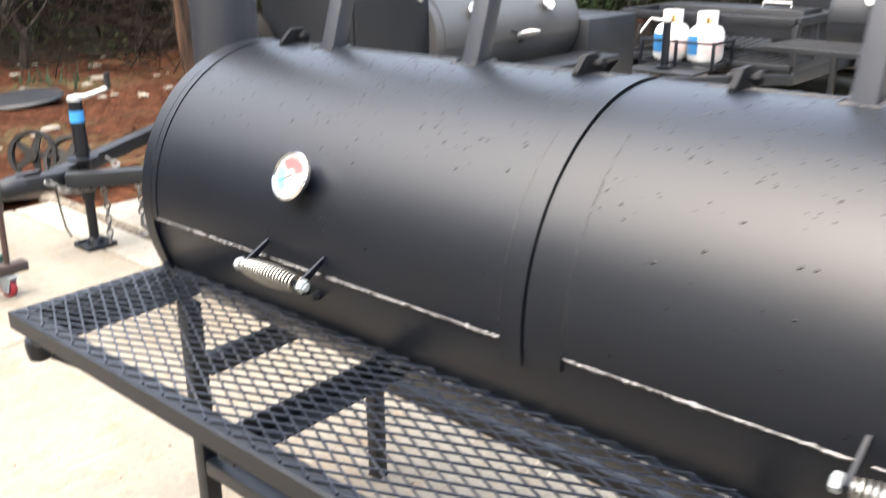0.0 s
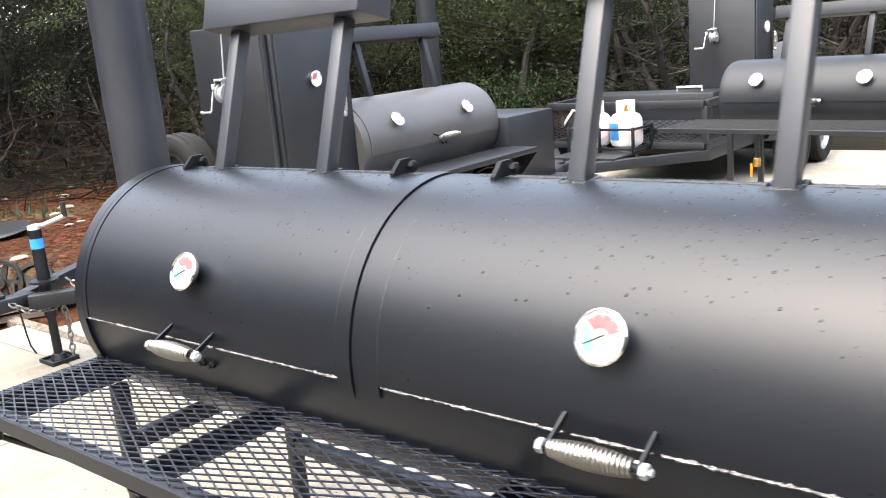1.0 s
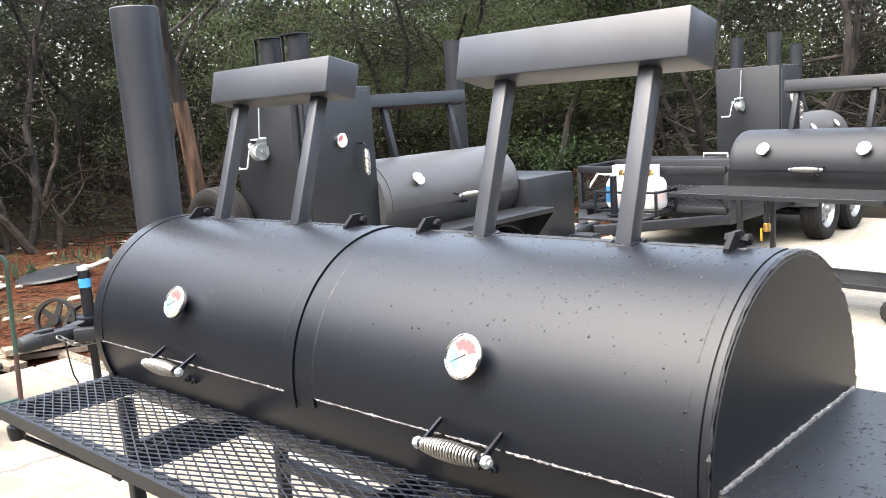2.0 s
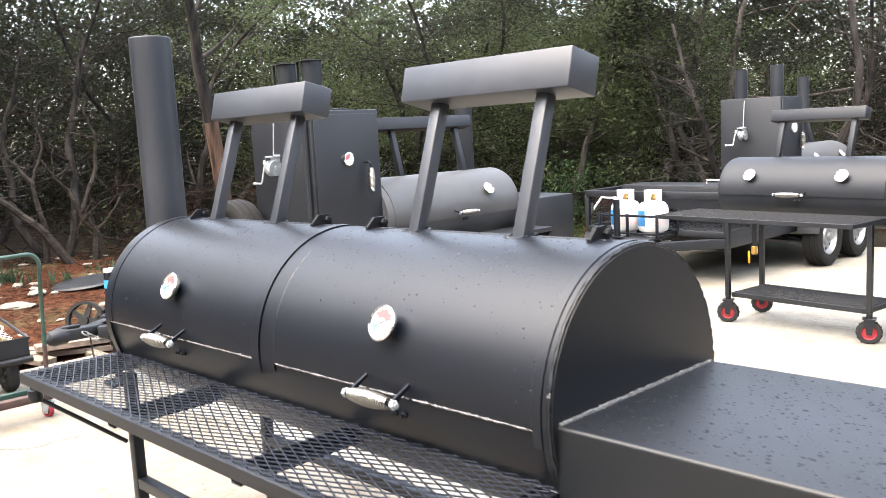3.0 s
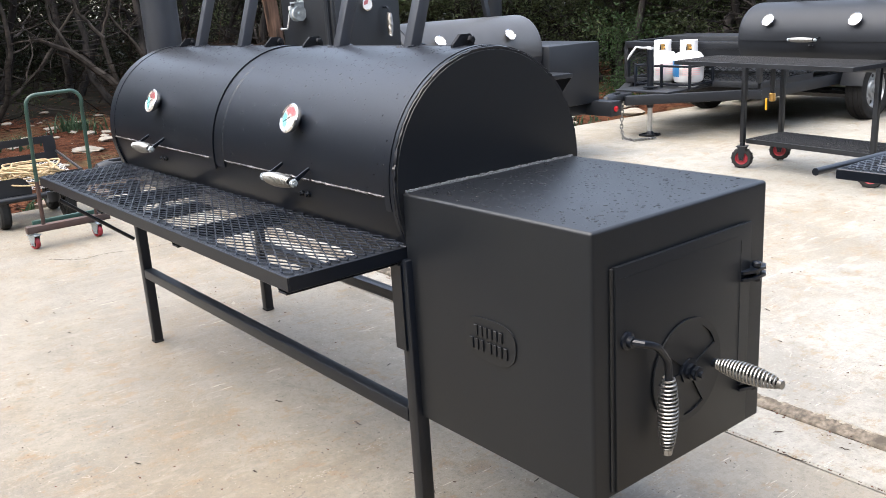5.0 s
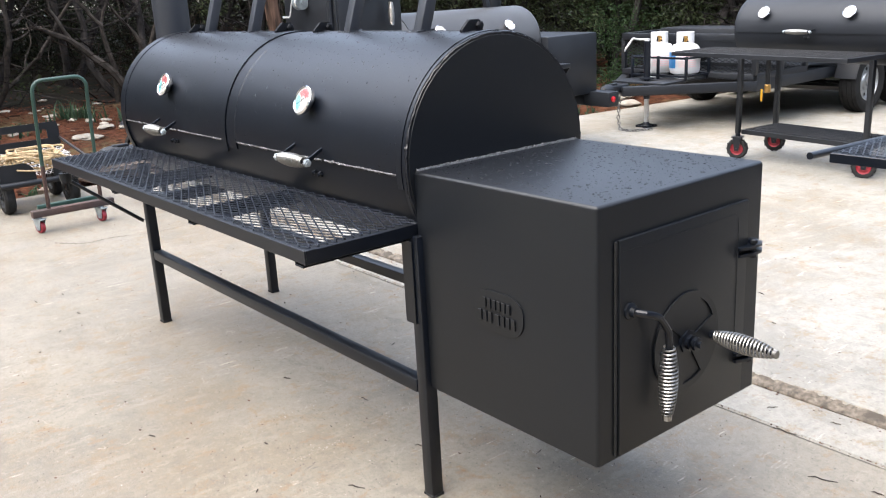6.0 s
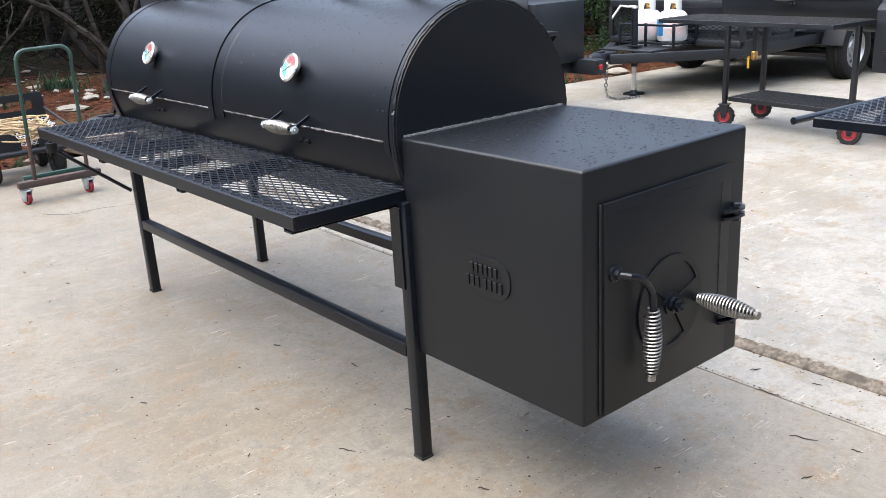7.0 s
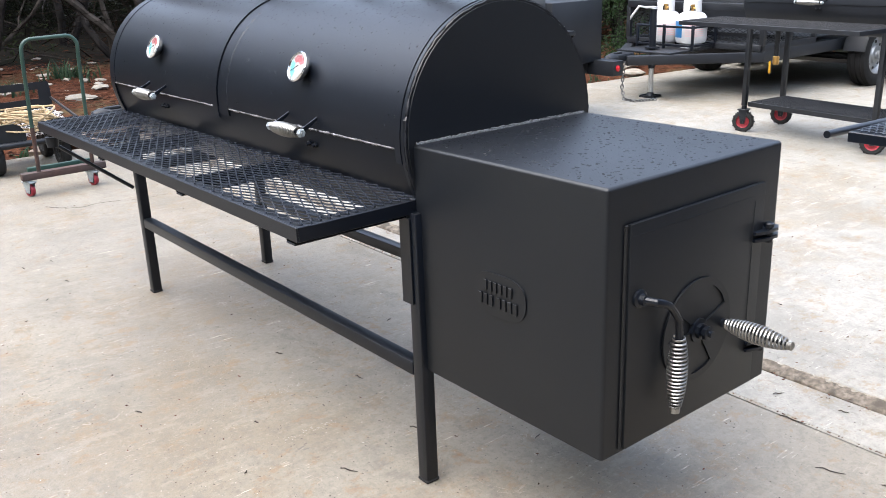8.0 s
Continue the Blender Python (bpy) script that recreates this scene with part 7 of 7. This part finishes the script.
# ---- rain on the paint ----
def drops(name, label, spots):
    """Flattened beads of water: (place, normal, size)."""
    verts, faces = [], []
    for p, nrm, s, st in spots:
        nrm = Vector(nrm).normalized()
        u = nrm.orthogonal().normalized()
        w = nrm.cross(u)
        b = len(verts)
        for rr, hh in ((1.0, 0.0), (0.80, 0.17)):
            for k in range(7):
                a = 2 * math.pi * k / 7
                q = Vector(p) + s * rr * (math.cos(a) * u * st + math.sin(a) * w) + nrm * s * hh
                verts.append(tuple(q))
        verts.append(tuple(Vector(p) + nrm * s * 0.24))
        for k in range(7):
            j = (k + 1) % 7
            faces.append((b + k, b + j, b + 7 + j, b + 7 + k))
            faces.append((b + 7 + k, b + 7 + j, b + 14))
    ob = from_arrays(name, verts, faces, WATER, smooth=True)
    return tagged(ob, label, "water", kind="stuff")


rd = random.Random(90)
spots = []
for i in range(2300):
    th = rd.triangular(30, 122, 100) if i % 8 else rd.uniform(-5, 90)
    x = rd.uniform(-1.50, 0.47)
    if -0.58 < x < -0.46:
        continue
    y, z = arc(R + 0.0066, th, CZ)
    a = radians(th)
    spots.append(((x, y + CY, z), (0, -math.cos(a), math.sin(a)), rd.choice((0.0009, 0.0012, 0.0017, 0.0026)) * rd.uniform(0.7, 1.15), rd.uniform(0.8, 1.7)))
for i in range(1200):
    x, y = rd.uniform(FX0 + 0.02, FX1 - 0.02), rd.uniform(FY0 + 0.02, FY1 - 0.02)
    spots.append(((x, y + CY, FZ1 + 0.0003), (0, 0, 1), rd.choice((0.0010, 0.0014, 0.0021, 0.0031)) * rd.uniform(0.7, 1.2), rd.uniform(0.8, 1.8)))
spots = [(TILT @ Vector((x, y - CY, z)), nrm, sz, st) for (x, y, z), nrm, sz, st in spots]
drops("raindrops", "beads of rain water on the black drum and firebox", spots)
# ---- twigs and chips on the slab ----
rg = random.Random(91)


def twig(x, y, z, ln, turn, bend=0.12, r=0.0026):
    bm = bmesh.new()
    pts = []
    for k in range(5):
        s = k / 4 - 0.5
        pts.append((ln * s, ln * bend * math.sin(k * 1.7) * rg.uniform(0.4, 1.2), r + 0.002 * (k % 2)))
    sweep(bm, pts, [r * q for q in (0.6, 1.0, 1.1, 0.9, 0.4)], 5)
    o = finish("twig", bm, TWIG_DARK)
    o.matrix_world = Matrix.Translation((x, y, z)) @ Matrix.Rotation(turn, 4, "Z")
    tagged(o, "small dark broken twig lying on concrete", "twig", "twigs on the slab")


TWIG_DARK = mat("dark_twig", (0.026, 0.018, 0.013), 0.85, vary=0.4, scale=40, piece=0.4)
for x, y, ln, tr in ((1.02, 2.16, 0.11, 0.1), (1.24, 1.98, 0.10, 0.4), (0.90, 2.28, 0.05, 1.0), (1.10, 2.32, 0.04, 0.3), (1.35, 1.80, 0.05, 1.2), (1.38, 2.02, 0.04, 0.2), (0.60, 1.72, 0.05, 2.0), (0.27, 1.26, 0.05, 0.6), (0.33, 0.97, 0.07, 0.5), (-0.14, 1.32, 0.05, 0.1), (1.02, 3.55, 0.09, 0.5), (1.12, 3.05, 0.06, 0.3)):
    twig(x, y, gz(x, y), ln * 0.8, tr, 0.06, 0.0019)
for k in range(70):
    x, y = rg.uniform(-2.6, 2.4), rg.uniform(0.2, 3.6)
    if 2.15 < y < 2.46:
        continue
    twig(x, y, gz(x, y), rg.uniform(0.010, 0.034), rg.uniform(0, 6.28), 0.05, rg.uniform(0.0012, 0.0024))
flakes("leaf_litter", "tiny leaf and bark chips scattered on the slab", 900, lambda rng: ((x := rng.uniform(-4.8, 3.5)), (y := rng.uniform(-1.0, 6.0)), gz(x, y)), 93, LITTER, 0.003, 0.009, 0.001)
flakes("leaf_litter", "debris gathered along the joint and step", 1000, lambda rng: (rng.uniform(-3, 3), (2.17 if rng.uniform() < 0.45 else rng.normal(2.39, 0.02)), 0.001), 94, LITTER, 0.002, 0.008, 0.001)

flakes("grit", "dark sand grains and specks strewn on the slab", 2600, lambda rng: ((x := rng.uniform(-3.4, 2.6)), (y := 0.1 + 2.0 * rng.uniform() if rng.uniform() < 0.7 else rng.uniform(2.5, 6.0)), gz(x, y)), 95, GRIT_DARK, 0.0014, 0.0042, 0.0012)


def streak_spot(rng):
    """Pale flecks lie in scrape lines that run along y."""
    k = rng.integers(0, 34)
    own = np.random.default_rng(500 + k)
    x0, y0, ln, lean = own.uniform(-2.8, 2.2), own.uniform(0.1, 1.9), own.uniform(0.10, 0.5), own.uniform(-0.12, 0.12)
    t = rng.uniform()
    x, y = x0 + lean * t * ln + rng.normal() * 0.010, min(2.14, y0 + t * ln)
    return x, y, gz(x, y)


flakes("grit", "pale chalky flecks along scrape marks on the slab", 2600, streak_spot, 96, GRIT_PALE, 0.0014, 0.0040, 0.0012)
flakes("grit", "pale stone grains scattered on the slab", 700, lambda rng: ((x := rng.uniform(-3.4, 2.6)), (y := rng.uniform(0.1, 2.14)), gz(x, y)), 97, GRIT_PALE, 0.0014, 0.0036, 0.0012)


# a dark damp crack and rust stains on the slab
def patch(name, label, category, pts, widths, material, z=0.0012):
    bm = bmesh.new()
    rows = []
    for i, (x, y) in enumerate(pts):
        ax, ay = pts[max(0, i - 1)]
        bx, by = pts[min(len(pts) - 1, i + 1)]
        l_ = math.hypot(bx - ax, by - ay)
        nx_, ny_ = -(by - ay) / l_ * widths[i], (bx - ax) / l_ * widths[i]
        rows.append((bm.verts.new((x + nx_, y + ny_, z)), bm.verts.new((x - nx_, y - ny_, z))))
    for (p, q), (r_, t_) in zip(rows, rows[1:]):
        bm.faces.new((p, q, t_, r_))
    tagged(finish(name, bm, material), label, category, kind="structure")


CRACK = mat("damp_crack", (0.075, 0.062, 0.050), 0.9, vary=0.5, scale=60)
cr = random.Random(17)
line = [(-3.36, 1.16), (-3.30, 1.20), (-3.22, 1.265), (-3.18, 1.33), (-3.205, 1.42), (-3.19, 1.50), (-3.16, 1.57)]
pts, wd = [], []
for (ax, ay), (bx, by) in zip(line, line[1:]):
    for k in range(6):
        pts.append((ax + (bx - ax) * k / 6 + cr.uniform(-0.004, 0.004), ay + (by - ay) * k / 6 + cr.uniform(-0.004, 0.004)))
        wd.append(cr.uniform(0.003, 0.010))
patch("slab_crack", "dark damp crack wandering over the tan concrete", "crack", pts, wd, CRACK)
line = [(-3.13, 1.62), (-3.10, 1.70), (-3.115, 1.78), (-3.09, 1.86)]
pts, wd = [], []
for (ax, ay), (bx, by) in zip(line, line[1:]):
    for k in range(5):
        pts.append((ax + (bx - ax) * k / 5 + cr.uniform(-0.003, 0.003), ay + (by - ay) * k / 5 + cr.uniform(-0.003, 0.003)))
        wd.append(cr.uniform(0.002, 0.006))
patch("slab_crack", "short thin end of the damp crack", "crack", pts, wd, CRACK)
